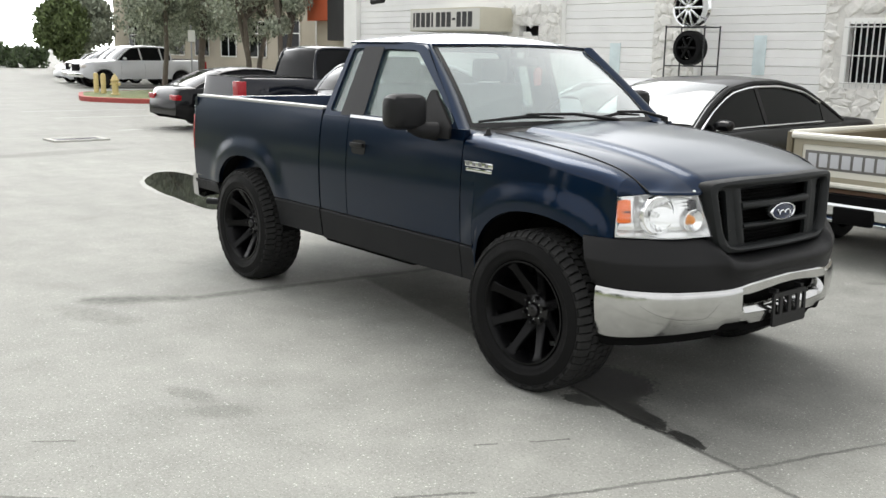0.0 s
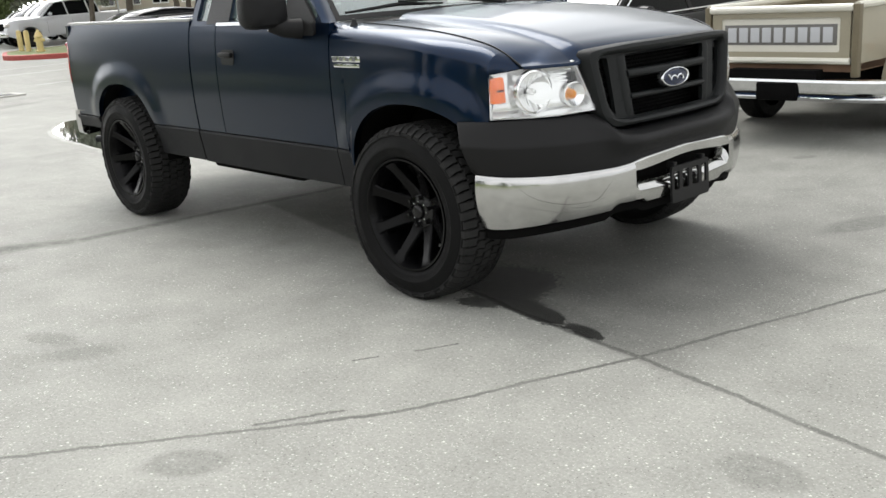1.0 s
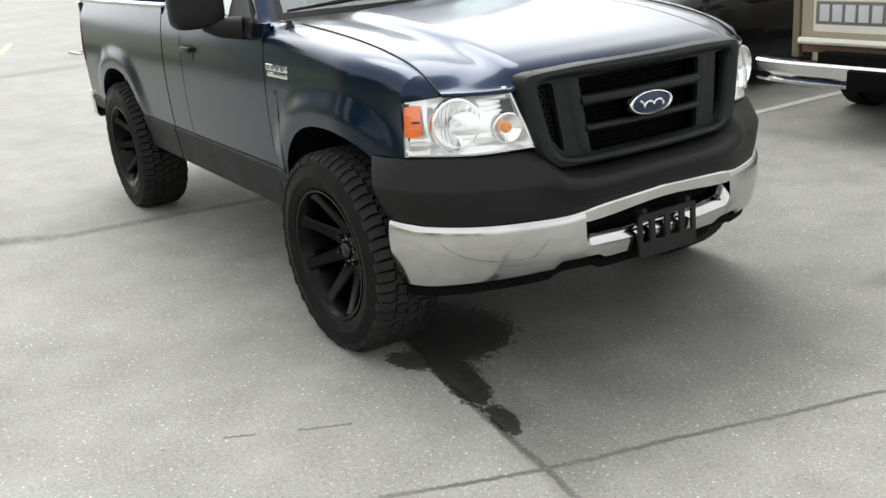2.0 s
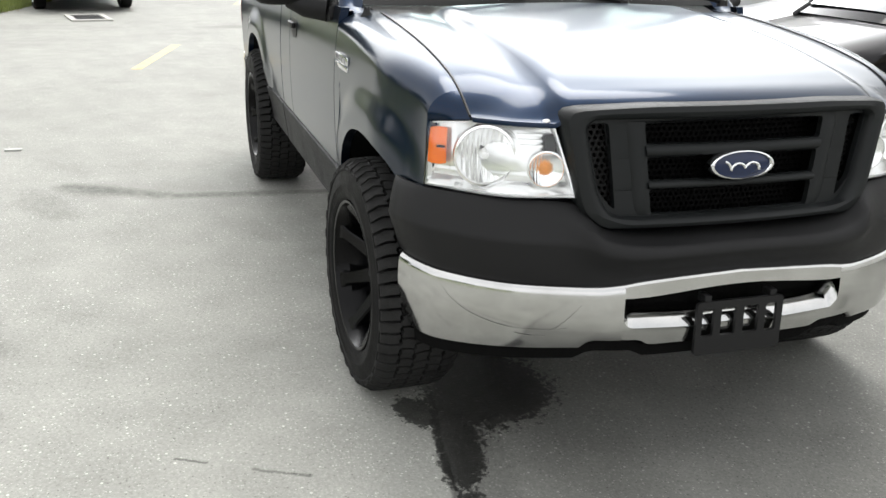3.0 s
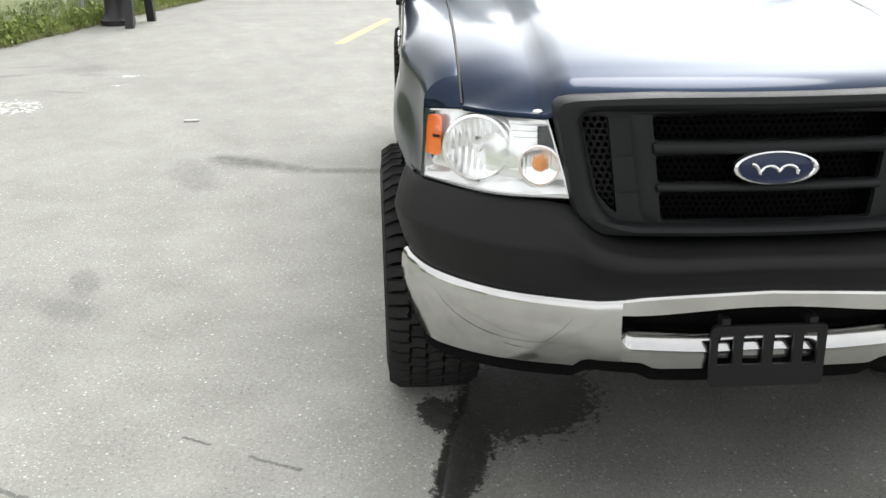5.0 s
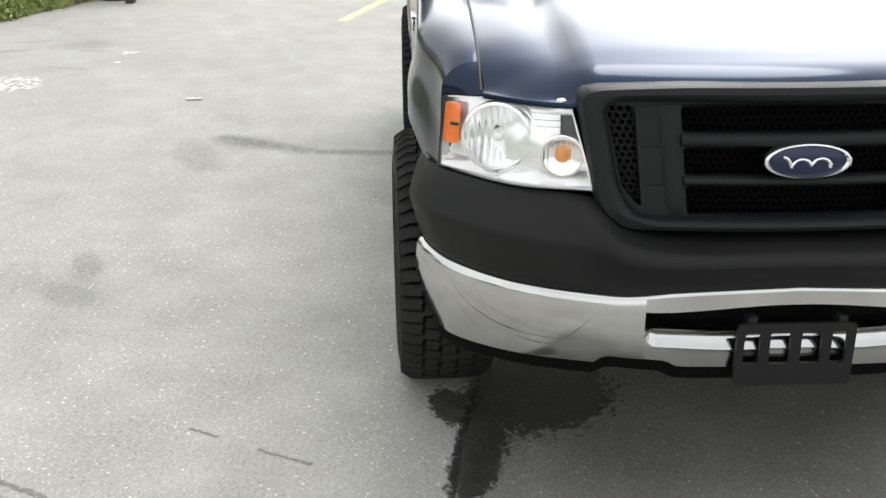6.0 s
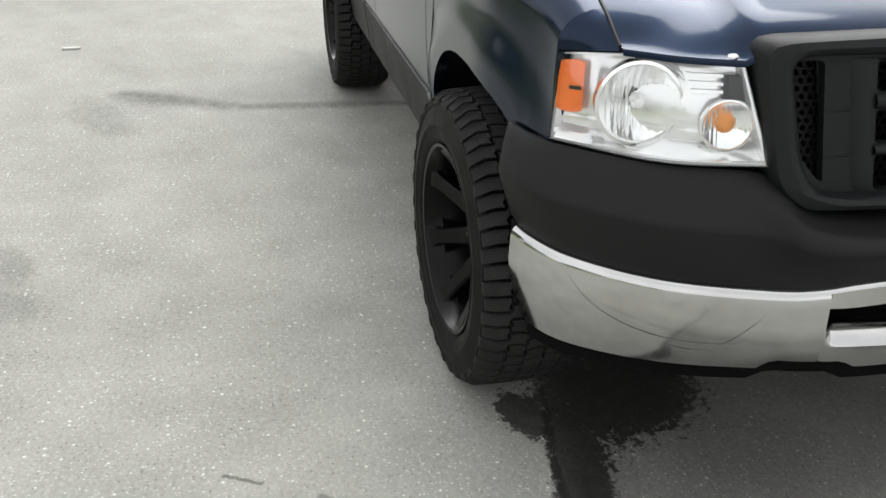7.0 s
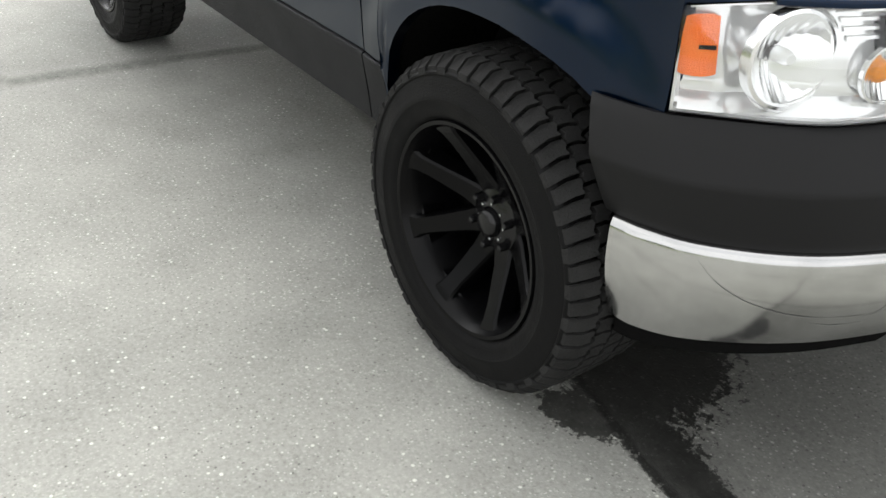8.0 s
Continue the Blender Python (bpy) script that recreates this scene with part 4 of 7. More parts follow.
for s in (-1, 1):
    bm = bmesh.new()
    outer = [(-0.60, 1.350), (-0.66, 1.352), (-1.17, 1.800), (-1.24, 1.838), (-1.5, 1.858), (-1.97, 1.852), (-2.03, 1.82), (-2.108, 1.42), (-2.108, 1.358), (-1.2, 1.356)]
    front = rounded([(-1.652, 1.385), (-1.655, 1.812), (-1.285, 1.806), (-0.735, 1.408), (-0.735, 1.385)], 0.045, 4)
    back = rounded([(-2.050, 1.390), (-1.995, 1.812), (-1.855, 1.815), (-1.895, 1.390)], 0.03, 3)
    sheet(bm, outer, [front, back], lambda x, z: Vector((x, s * pillar_y(z), z)), (0, -s * 0.05, 0))
    part("cab_frame", bm, M_NAVY, truck)
    bm = bmesh.new()
    sheet(bm, [(-1.905, 1.372), (-1.865, 1.826), (-1.645, 1.822), (-1.640, 1.372)], [], lambda x, z: Vector((x, s * (pillar_y(z) + 0.004), z)), (0, -s * 0.004, 0))
    part("pillar_cover", bm, M_TRIM, truck, "satin black pillar cover")
    bm = bmesh.new()
    sheet(bm, rounded([(-1.05, 1.300), (-0.715, 1.300), (-0.725, 1.36), (-1.00, 1.580), (-1.03, 1.56)], 0.02, 3), [], lambda x, z: Vector((x, s * (pillar_y(max(z, 1.36)) + 0.008 + (0.022 if z < 1.36 else 0)), z)), (0, -s * 0.02, 0))
    part("mirror_sail", bm, M_PLASTIC, truck)
    for nm, loop, mt in (("door_glass", [(-1.655, 1.375), (-1.66, 1.818), (-1.275, 1.812), (-0.72, 1.405), (-0.72, 1.375)], M_PANE), ("quarter_glass", [(-2.055, 1.38), (-2.0, 1.82), (-1.85, 1.82), (-1.89, 1.38)], M_PANE)):
        bm = bmesh.new()
        sheet(bm, loop, [], lambda x, z: Vector((x, s * (pillar_y(z) - 0.022), z)), (0, -s * 0.004, 0))
        ob = part(nm, bm, mt, truck)
        ob.visible_shadow = False
    bm = bmesh.new()
    sheet(bm, [(-1.775, 1.362), (-1.775, 1.380), (-1.02, 1.378), (-1.02, 1.360)], [], lambda x, z: Vector((x, s * (pillar_y(z) + 0.010), z)), (0, -s * 0.012, 0))
    part("belt_trim", bm, M_BRIGHT, truck, "bright belt line trim")
    # mirror
    bm = bmesh.new()
    rows = []
    for t, sc in ((-0.075, 0.55), (-0.065, 0.90), (-0.03, 0.99), (0.02, 1.0), (0.05, 0.94), (0.068, 0.78), (0.075, 0.4)):
        ring = []
        for i in range(28):
            a = 2 * math.pi * i / 28
            c0, s0 = math.cos(a), math.sin(a)
            e = (abs(c0) ** 5 + abs(s0) ** 5) ** (-1 / 5)
            ring.append((-0.925 + t - (0.13 if s > 0 else 0), s * (1.135 + 0.128 * sc * e * c0 - (0.06 if s > 0 else 0)), 1.452 + 0.104 * sc * e * s0))
        rows.append(ring)
    vs = grid(bm, rows, closed=True)
    bm.faces.new(vs[0])
    bm.faces.new(vs[-1])
    mirror = part("door_mirror", bm, M_PLASTIC, truck, "black plastic door mirror")
    bm = bmesh.new()
    tube(bm, [(-0.86, s * 0.95, 1.335), (-0.89, s * 1.04, 1.345), (-0.92, s * 1.10, 1.375)], [0.055, 0.048, 0.044], 12)
    part("arm", bm, M_PLASTIC, mirror)
    # handle
    bm = bmesh.new()
    y = side_y(-1.62, 1.175)
    sheet(bm, rounded([(-1.715, 1.132), (-1.560, 1.132), (-1.560, 1.222), (-1.715, 1.222)], 0.03, 4), [], lambda x, z: Vector((x, s * (side_y(x, z) + 0.003), z)), (0, -s * 0.004, 0))
    handle = part("door_handle", bm, M_TRIM, door if s > 0 else truck)
    bm = bmesh.new()
    box(bm, -1.71, -1.57, s * (y + 0.004), s * (y + 0.026), 1.178, 1.206, 0.008)
    part("handle_grip", bm, M_TRIM, handle)
    # fender badge
    bm = bmesh.new()
    yb = side_y(-0.44, 1.17)
    box(bm, -0.560, -0.325, s * yb, s * (yb + 0.008), 1.165, 1.196, 0.004)
    box(bm, -0.552, -0.335, s * yb, s * (yb + 0.007), 1.138, 1.158, 0.003)
    badge = part("fender_badge", bm, M_BRIGHT, truck, "chrome fender badge")
    for x in (-0.535, -0.482, -0.430, -0.376):
        bm = bmesh.new()
        box(bm, x - 0.014, x + 0.014, s * (yb + 0.007), s * (yb + 0.0095), 1.171, 1.190)
        part("badge_bar", bm, M_ALLOYGREY, badge)

def shield(u, v, d=0.0):
    """Windscreen: u from -1 to 1 across, v upwards."""
    bx, bz = -0.58 - 0.11 * u * u, 1.366 - 0.004 * u * u
    tx, tz = -1.10 - 0.140 * u * u, 1.852 - 0.012 * u * u
    p = Vector((bx, 0.835 * u, bz)).lerp(Vector((tx, 0.690 * u, tz)), v)
    p += Vector((0.73, 0, 0.68)) * (0.018 * math.sin(math.pi * v) - d)
    return p


# roof
bm = bmesh.new()
rows = []
for y in spread(-1, 1, 31):
    f = shield(y, 1.0) + Vector((0.012, 0, 0.006))
    row = []
    for t in spread(0, 1, 25):
        k = ease(0.0, 0.40, t)
        row.append((f.x + t * (-2.04 - f.x), f.y * 1.03 * (1 - k) + y * 0.760 * k, f.z + 0.010 * ease(0, 0.2, t) + 0.062 * (1 - y * y) * math.sin(math.pi / 2 * min(t / 0.6, 1)) * (1 - 0.25 * ease(0.7, 1.0, t))))
    rows.append(row)
grid(bm, rows)
rim_in(bm, (0, 0, -0.010))
part("roof", bm, M_NAVY, truck)
bm = bmesh.new()
grid(bm, [[shield(u, v) for v in spread(0, 1, 11)] for u in spread(-1, 1, 25)])
ob = part("windscreen", bm, M_GLASS, truck)
ob.visible_shadow = False
bm = bmesh.new()
for u0, u1, v0, v1 in ((-1.0, -0.965, 0, 1), (0.965, 1.0, 0, 1), (-1, 1, 0.970, 1.0), (-1, 1, 0.0, 0.05)):
    grid(bm, [[shield(u, v, -0.004) for v in spread(v0, v1, 9)] for u in spread(u0, u1, 17)])
part("windscreen_seal", bm, M_TRIM, truck)
for s in (-1, 1):
    bm = bmesh.new()
    rows = []
    for v in spread(-0.02, 1.0, 15):
        p = shield(s * 1.0, v) + Vector((0, 0, 0.004))
        z = 1.350 + 0.484 * v
        q = Vector((-0.66 - 0.53 * v, s * (pillar_y(z) + 0.003), z))
        out = Vector((0.5, s * 0.6, 0.6))
        rows.append([p.lerp(q, t) + out * (0.022 * math.sin(math.pi * t)) for t in spread(0, 1, 7)])
    grid(bm, rows)
    e = rows[0]
    grid(bm, [[Vector((-0.594, s * (0.805 + 0.125 * t), 1.351 - 0.035 * t * t)) for t in spread(0, 1, 7)], e])
    part("windscreen_pillar", bm, M_NAVY, truck)

# cab back with its window
bm = bmesh.new()
sheet(bm, [(-0.93, 1.30), (-0.93, 1.37), (-0.752, 1.83), (-0.5, 1.875), (0.5, 1.875), (0.752, 1.83), (0.93, 1.37), (0.93, 1.30)],
      [rounded([(-0.72, 1.42), (-0.62, 1.80), (0.62, 1.80), (0.72, 1.42)], 0.04, 3)], lambda y, z: Vector((-2.108 + (z - 1.40) * 0.16, y, z)), (0.03, 0, 0))
part("cab_back", bm, M_NAVY, truck)
bm = bmesh.new()
grid(bm, [[(-2.095 + (z - 1.40) * 0.16, y * (1 - (z - 1.40) * 0.3), z) for y in (-0.74, 0, 0.74)] for z in (1.40, 1.82)])
ob = part("rear_glass", bm, M_PANE, truck)
ob.visible_shadow = False
bm = bmesh.new()
box(bm, -2.104, -2.07, -0.93, 0.93, 0.55, 1.32)
part("cab_rear_wall", bm, M_NAVY, truck)

# cabin
for y in (-0.42, 0.42):
    bm = bmesh.new()
    box(bm, -1.95, -1.42, y - 0.30, y + 0.30, 0.85, 1.08, 0.05)
    box(bm, -2.0, -1.84, y - 0.28, y + 0.28, 1.0, 1.58, 0.05, Matrix.Translation((0.02, 0, 0)))
    seat = part("seat", bm, M_SEAT, truck, "grey cloth bench seat")
    bm = bmesh.new()
    box(bm, -1.98, -1.86, y - 0.14, y + 0.14, 1.59, 1.76, 0.04)
    part("headrest", bm, M_SEAT, seat)
bm = bmesh.new()
rows = []
for y in spread(-0.80, 0.80, 15):
    rows.append([(-0.68 - 0.08 * (y / 0.80) ** 2, y, 1.345), (-0.90, y, 1.352), (-1.03, y, 1.325), (-1.07, y, 1.24), (-1.03, y, 1.0)])
grid(bm, rows)
part("dashboard", bm, M_DASH, truck)
bm = bmesh.new()
wm = Matrix.Translation((-1.19, 0.44, 1.345)) @ Matrix.Rotation(radians(-62), 4, "Y")
n = 32
grid(bm, [[wm @ Vector(((0.185 + 0.014 * math.cos(b)) * math.cos(a), (0.185 + 0.014 * math.cos(b)) * math.sin(a), 0.014 * math.sin(b))) for b in spread(0, 2 * math.pi, 9)] for a in spread(0, 2 * math.pi, n)])
wheel_ring = part("steering_wheel", bm, M_TRIM, truck)
bm = bmesh.new()
box(bm, -0.18, 0.18, -0.025, 0.025, -0.01, 0.01, 0.0, wm)
box(bm, -0.06, 0.06, -0.07, 0.07, -0.03, 0.02, 0.01, wm)
part("hub", bm, M_DASH, wheel_ring)
bm = bmesh.new()
box(bm, -1.135, -1.105, -0.125, 0.125, 1.715, 1.775, 0.012)
tube(bm, [(-1.11, 0, 1.77), (-1.09, 0, 1.83)], 0.012, 8)
part("rear_view_mirror", bm, M_TRIM, truck)
bm = bmesh.new()
box(bm, -2.06, -0.62, -0.84, 0.84, 0.70, 0.86)
part("cab_floor", bm, M_DASH, truck)

# bed, tailgate, rear lamps and bumper
bm = bmesh.new()
box(bm, -4.06, -2.14, -0.82, 0.82, 0.72, 0.78)
part("bed_floor", bm, M_NAVY, truck)
bm = bmesh.new()
box(bm, -2.175, -2.135, -0.90, 0.90, 0.72, 1.392)
part("bed_front_wall", bm, M_NAVY, truck)
bm = bmesh.new()
box(bm, -4.125, -4.065, -0.78, 0.78, 0.74, 1.392, 0.012)
part("tailgate", bm, M_NAVY, truck)
for s in (-1, 1):
    bm = bmesh.new()
    rows = []
    for t in spread(0, 1, 8):
        z = 1.245 - 0.285 * t
        w = side_y(-4.08, z)
        rows.append([(-4.075, s * (w + 0.004), z), (-4.105, s * (w + 0.002), z), (-4.118, s * (w - 0.02), z), (-4.122, s * (w - 0.14), z)])
    grid(bm, rows)
    lampr = part("tail_lamp", bm, M_RED, truck, "red tail lamp")
    bm = bmesh.new()
    grid(bm, [[(-4.108, s * (side_y(-4.08, z) + 0.004), z), (-4.126, s * (side_y(-4.08, z) - 0.02), z), (-4.128, s * (side_y(-4.08, z) - 0.13), z)] for z in (1.10, 1.04)])
    part("reversing_lens", bm, M_WHITELENS, lampr)
    bm = bmesh.new()
    box(bm, -4.105, -4.06, s * 0.78, s * 0.955, 0.70, 1.39)
    part("bed_corner", bm, M_NAVY, truck)
bm = bmesh.new()
rows = []
for y in spread(-0.97, 0.97, 21):
    xx = -4.30 + 0.15 * abs(y / 0.97) ** 6
    rows.append([(xx + 0.10, y, 0.742), (xx, y, 0.735), (xx - 0.012, y, 0.66), (xx + 0.004, y, 0.56), (xx + 0.10, y, 0.55)])
grid(bm, rows)
rim_in(bm, (0.09, 0, 0))
part("rear_bumper", bm, M_CHROME, truck, "chrome rear step bumper")
bm = bmesh.new()
box(bm, -4.40, -4.0, -0.05, 0.05, 0.46, 0.53, 0.008)
box(bm, -3.99, -3.90, -0.60, 0.60, 0.44, 0.55, 0.01)
part("tow_hitch", bm, M_TRIM, truck)

# frame, engine bay, axles
bm = bmesh.new()
for s in (-1, 1):
    box(bm, -4.05, 0.72, s * 0.38, s * 0.50, 0.42, 0.66)
# unseen gearbox, tank and underbody boxes, added low to block light under the truck
box(bm, -3.9, -0.60, -0.80, 0.80, 0.56, 0.74)
box(bm, -0.60, 0.75, -0.58, 0.58, 0.56, 0.74)
box(bm, -0.45, 0.72, -0.60, 0.60, 0.45, 1.10)
box(bm, -1.5, -0.45, -0.24, 0.24, 0.36, 0.60, 0.05)
box(bm, -2.65, -1.2, 0.30, 0.78, 0.36, 0.60, 0.05)
box(bm, -2.5, -1.4, -0.70, -0.42, 0.38, 0.56, 0.05)
tube(bm, [(-1.4, 0.0, 0.45), (-3.2, 0.0, 0.43)], 0.055, 12)
for xc in AXLES:
    tube(bm, [(xc, -0.80, 0.43), (xc, 0.80, 0.43)], 0.07, 12)
tube(bm, [(-3.2, -0.12, 0.42), (-3.2, 0.12, 0.42)], 0.16, 16)
part("chassis", bm, M_DARK, truck)
bm = bmesh.new()
tube(bm, [(-3.70, -0.52, 0.47), (-4.02, -0.60, 0.46), (-4.34, -0.75, 0.452)], 0.030, 12, False)
tube(bm, [(-3.70, -0.52, 0.47), (-4.02, -0.60, 0.46), (-4.335, -0.748, 0.452)], 0.026, 12)
part("tail_pipe", bm, M_LOWSHADE, truck)

# a paper on the dashboard, a tag on the mirror
bm = bmesh.new()
sheet(bm, rounded([(-0.11, 0.0), (0.11, 0.0), (0.10, 0.11), (-0.10, 0.12)], 0.02, 2), [], lambda u, v: Vector((-1.03 - 0.3 * v, 0.40 + u, 1.395 + 0.9 * v)), (-0.004, 0, 0.002))
tagged(part("paper_sheet", bm, mat("white_paper", (0.82, 0.82, 0.80), 0.7, 0, 0.05), None, smooth=False), "white sheet of paper propped before the truck's steering wheel", "paper")
bm = bmesh.new()
sheet(bm, rounded([(-0.03, 0.0), (0.03, 0.0), (0.035, 0.10), (0.0, 0.13), (-0.035, 0.10)], 0.015, 3), [], lambda u, v: Vector((-1.095, u + 0.115, 1.590 + v)), (-0.006, 0, 0))
tagged(part("hanging_tag", bm, mat("red_card", (0.55, 0.10, 0.07), 0.6, 0, 0.1), None, smooth=False), "small red tag hanging from the rear-view mirror", "tag")

# things lying in the bed
bm = bmesh.new()
grid(bm, [[(-2.42 + (0.26 + 0.075 * math.cos(b)) * math.cos(a), -0.42 + 0.09 * math.sin(b), 1.13 + (0.26 + 0.075 * math.cos(b)) * math.sin(a)) for b in spread(0, 2 * math.pi, 11)] for a in spread(0, 2 * math.pi, 33)])
M_RUST = mat("rust_brown", (0.16, 0.055, 0.035), 0.8, 0, 0.3, 9.0, 0.3, 90.0)
spare = part("hoop", bm, M_RUST, None)
tagged(spare, "rust-brown round hoop standing in the truck bed", "hoop")


# ---- wheels ----
def build_wheel():
    axis = Matrix.Rotation(radians(90), 4, "X")  # local z points to minus y
    bm = bmesh.new()
    revolve(bm, [(RIM_R - 0.045, -0.18), (RIM_R - 0.030, 0.030), (RIM_R - 0.010, 0.066), (RIM_R - 0.004, 0.078), (RIM_R + 0.006, 0.080), (RIM_R + 0.010, 0.070), (RIM_R + 0.004, 0.055)], 72, axis)
    wheel = part("wheel", bm, M_RIM, truck, "black eight-spoke alloy wheel")
    # tapered flat spokes, broad at the hub, with chamfered edges and a foot on the rim step
    for kk in range(8):
        bm = bmesh.new()
        m = axis @ Matrix.Rotation(2 * math.pi * (kk + 0.52) / 8, 4, "Z")
        rows = []
        for r, w, h in ((0.050, 0.038, -0.042), (0.080, 0.032, -0.038), (0.125, 0.0265, -0.022), (0.185, 0.0230, 0.008), (0.235, 0.0215, 0.034), (0.262, 0.0230, 0.050), (0.279, 0.030, 0.060), (0.296, 0.044, 0.066)):
            rows.append([m @ Vector((r * 0.930, y * w * 1.22, h + dz)) for y, dz in ((-1.12, -0.060), (-1.0, -0.008), (-0.80, 0.0), (0.80, 0.0), (1.0, -0.008), (1.12, -0.060))])
        grid(bm, rows)
        part("spoke", bm, M_RIM, wheel, sharp=20)
    # stepped ledge between the spokes along the rim
    for kk in range(8):
        bm = bmesh.new()
        a0 = 2 * math.pi * (kk + 0.52) / 8
        rows = []
        for i in range(13):
            q = i / 12
            a = a0 + 2 * math.pi / 8 * (0.10 + 0.80 * q)
            dip = 0.012 * math.sin(math.pi * q) ** 0.5
            rows.append([axis @ Vector((0.930 * r * math.cos(a), 0.930 * r * math.sin(a), h)) for r, h in ((0.288, 0.052), (0.279 + dip * 0.3, 0.036), (0.262 + dip, 0.031), (0.255 + dip, 0.024), (0.252 + dip, -0.04))])
        grid(bm, rows)
        part("rim_ledge", bm, M_RIM, wheel, sharp=20)
    bm = bmesh.new()
    revolve(bm, [(0.0, 0.004), (0.024, 0.003), (0.033, -0.002), (0.038, -0.010), (0.041, -0.022), (0.057, -0.026), (0.066, -0.030), (0.084, -0.036), (0.088, -0.044), (0.088, -0.10)], 40, axis)
    cap = part("hub_cap", bm, M_CAP, wheel, "gloss black centre cap")
    for kk in range(8):
        a = 2 * math.pi * kk / 8
        bm = bmesh.new()
        revolve(bm, [(0.0, -0.018), (0.0035, -0.019), (0.0045, -0.028)], 8, axis @ Matrix.Translation((0.050 * math.cos(a), 0.050 * math.sin(a), 0)))
        part("rivet", bm, M_BRIGHT, cap)
    for kk in range(6):
        a = 2 * math.pi * (kk + 0.3) / 6
        bm = bmesh.new()
        revolve(bm, [(0.0, -0.006), (0.007, -0.007), (0.0105, -0.012), (0.0115, -0.030), (0.0115, -0.06)], 6, axis @ Matrix.Translation((0.072 * math.cos(a), 0.072 * math.sin(a), 0)))
        part("lug_bolt", bm, M_CAP, wheel)
    bm = bmesh.new()
    revolve(bm, [(0.19, -0.13), (0.18, -0.105), (0.0, -0.105)], 40, axis)
    part("brake_disc", bm, M_DARK, wheel)
    # tyre carcass: rim guard, faint sidewall rings, a ridge where the shoulder lugs begin
    half = 0.150
    bm = bmesh.new()
    prof = [(RIM_R - 0.02, -half + 0.03), (RIM_R + 0.02, -half + 0.004), (0.34, -half - 0.008), (0.381, -half - 0.004), (0.411, -half + 0.008), (0.418, -half + 0.034)]
    prof += [(0.4195, z) for z in spread(-half + 0.07, half - 0.07, 5)]
    prof += [(0.419, half - 0.036), (0.416, half - 0.018), (0.410, half - 0.004), (0.401, half + 0.003), (0.396, half + 0.003), (0.392, half + 0.000), (0.372, half + 0.006), (0.350, half + 0.009), (0.346, half + 0.0105), (0.336, half + 0.0105), (0.332, half + 0.008), (0.312, half + 0.005), (RIM_R + 0.020, half + 0.001), (RIM_R + 0.012, half - 0.006), (RIM_R - 0.004, half - 0.020), (RIM_R - 0.02, half - 0.05)]
    prof = [(r, h - 0.070) for r, h in prof]
    revolve(bm, prof, 120, axis)
    part("tyre", bm, M_RUBBER, wheel, "all-terrain tyre with smooth sidewall", sharp=30)
    # dark band added between the blocks, standing in for shade in the grooves
    bm = bmesh.new()
    revolve(bm, [(0.4175, -0.205), (0.4215, -0.19), (0.4215, 0.05), (0.4175, 0.065)], 120, axis)
    part("groove_shade", bm, M_DARK, wheel)
    # tread blocks: five staggered rows with wavy edges, the shoulder lugs stepping down to the sidewall
    bm = bmesh.new()
    nb = 60
    pitch = 2 * math.pi / nb
    for row, (z0, z1, off) in enumerate(((-0.149, -0.087, 0.0), (-0.077, -0.033, 0.45), (-0.023, 0.023, 0.15), (0.033, 0.077, 0.62), (0.087, 0.149, 0.1))):
        side = -1 if row == 0 else 1 if row == 4 else 0
        for i in range(nb):
            long = 1.0 if i % 2 else 0.0
            wd = pitch * (0.78 if side else 0.80)
            skew = 0.13 * pitch * (1 if row % 2 else -1)
            edge_lo = z0 - (0.004 * long if side < 0 else 0.003 * long)
            edge_hi = z1 + (0.004 * long if side > 0 else 0.003 * long)
            outline = ((0.0, edge_lo), (0.35, edge_lo + 0.005 * (side >= 0)), (0.65, edge_lo - 0.003 * (side >= 0)), (1.0, edge_lo), (1.0 + 0.10, 0.5 * (z0 + z1)), (1.0, edge_hi), (0.62, edge_hi - 0.005 * (side <= 0)), (0.33, edge_hi + 0.003 * (side <= 0)), (0.0, edge_hi), (0.10, 0.5 * (z0 + z1)))
            tops, bases = [], []
            for fa, z in outline:
                aa = pitch * (i + off) + wd * (fa - 0.5) + skew * ((z - z0) / (z1 - z0) - 0.5)
                out_edge = abs(z) > 0.14
                top = TYRE_R + 0.003 - 0.0016 * (abs(z) / 0.08) ** 2 - (0.021 if out_edge else 0.0)
                base = 0.396 if out_edge else 0.416
                zz = z * (1.0 if not out_edge else 1.005)
                tops.append(axis @ Vector((top * math.cos(aa), top * math.sin(aa), z - 0.070)))
                bases.append(axis @ Vector((base * math.cos(aa), base * math.sin(aa), zz - 0.070)))
            vt = [bm.verts.new(p) for p in tops]
            vb = [bm.verts.new(p) for p in bases]
            bm.faces.new(vt)
            k = len(outline)
            for q in range(k):
                bm.faces.new((vt[q], vt[(q + 1) % k], vb[(q + 1) % k], vb[q]))
    tagged(part("tread", bm, M_TREAD, wheel, "chunky all-terrain tread blocks, dusty", sharp=30), kind="stuff")
    return wheel


wheel0 = build_wheel()
WHEEL_Y = 0.945
for xc, s in ((0.0, 1), (-3.2, -1), (-3.2, 1)):
    copy_thing(wheel0, pose(xc, s * WHEEL_Y, TYRE_R - 0.004, 0, (17 if s < 0 else 31), (180 if s > 0 else 0) + (2 if xc == 0 else 0)))
wheel0.matrix_basis = pose(0.0, -0.962, TYRE_R - 0.004, 0, 0, 2)


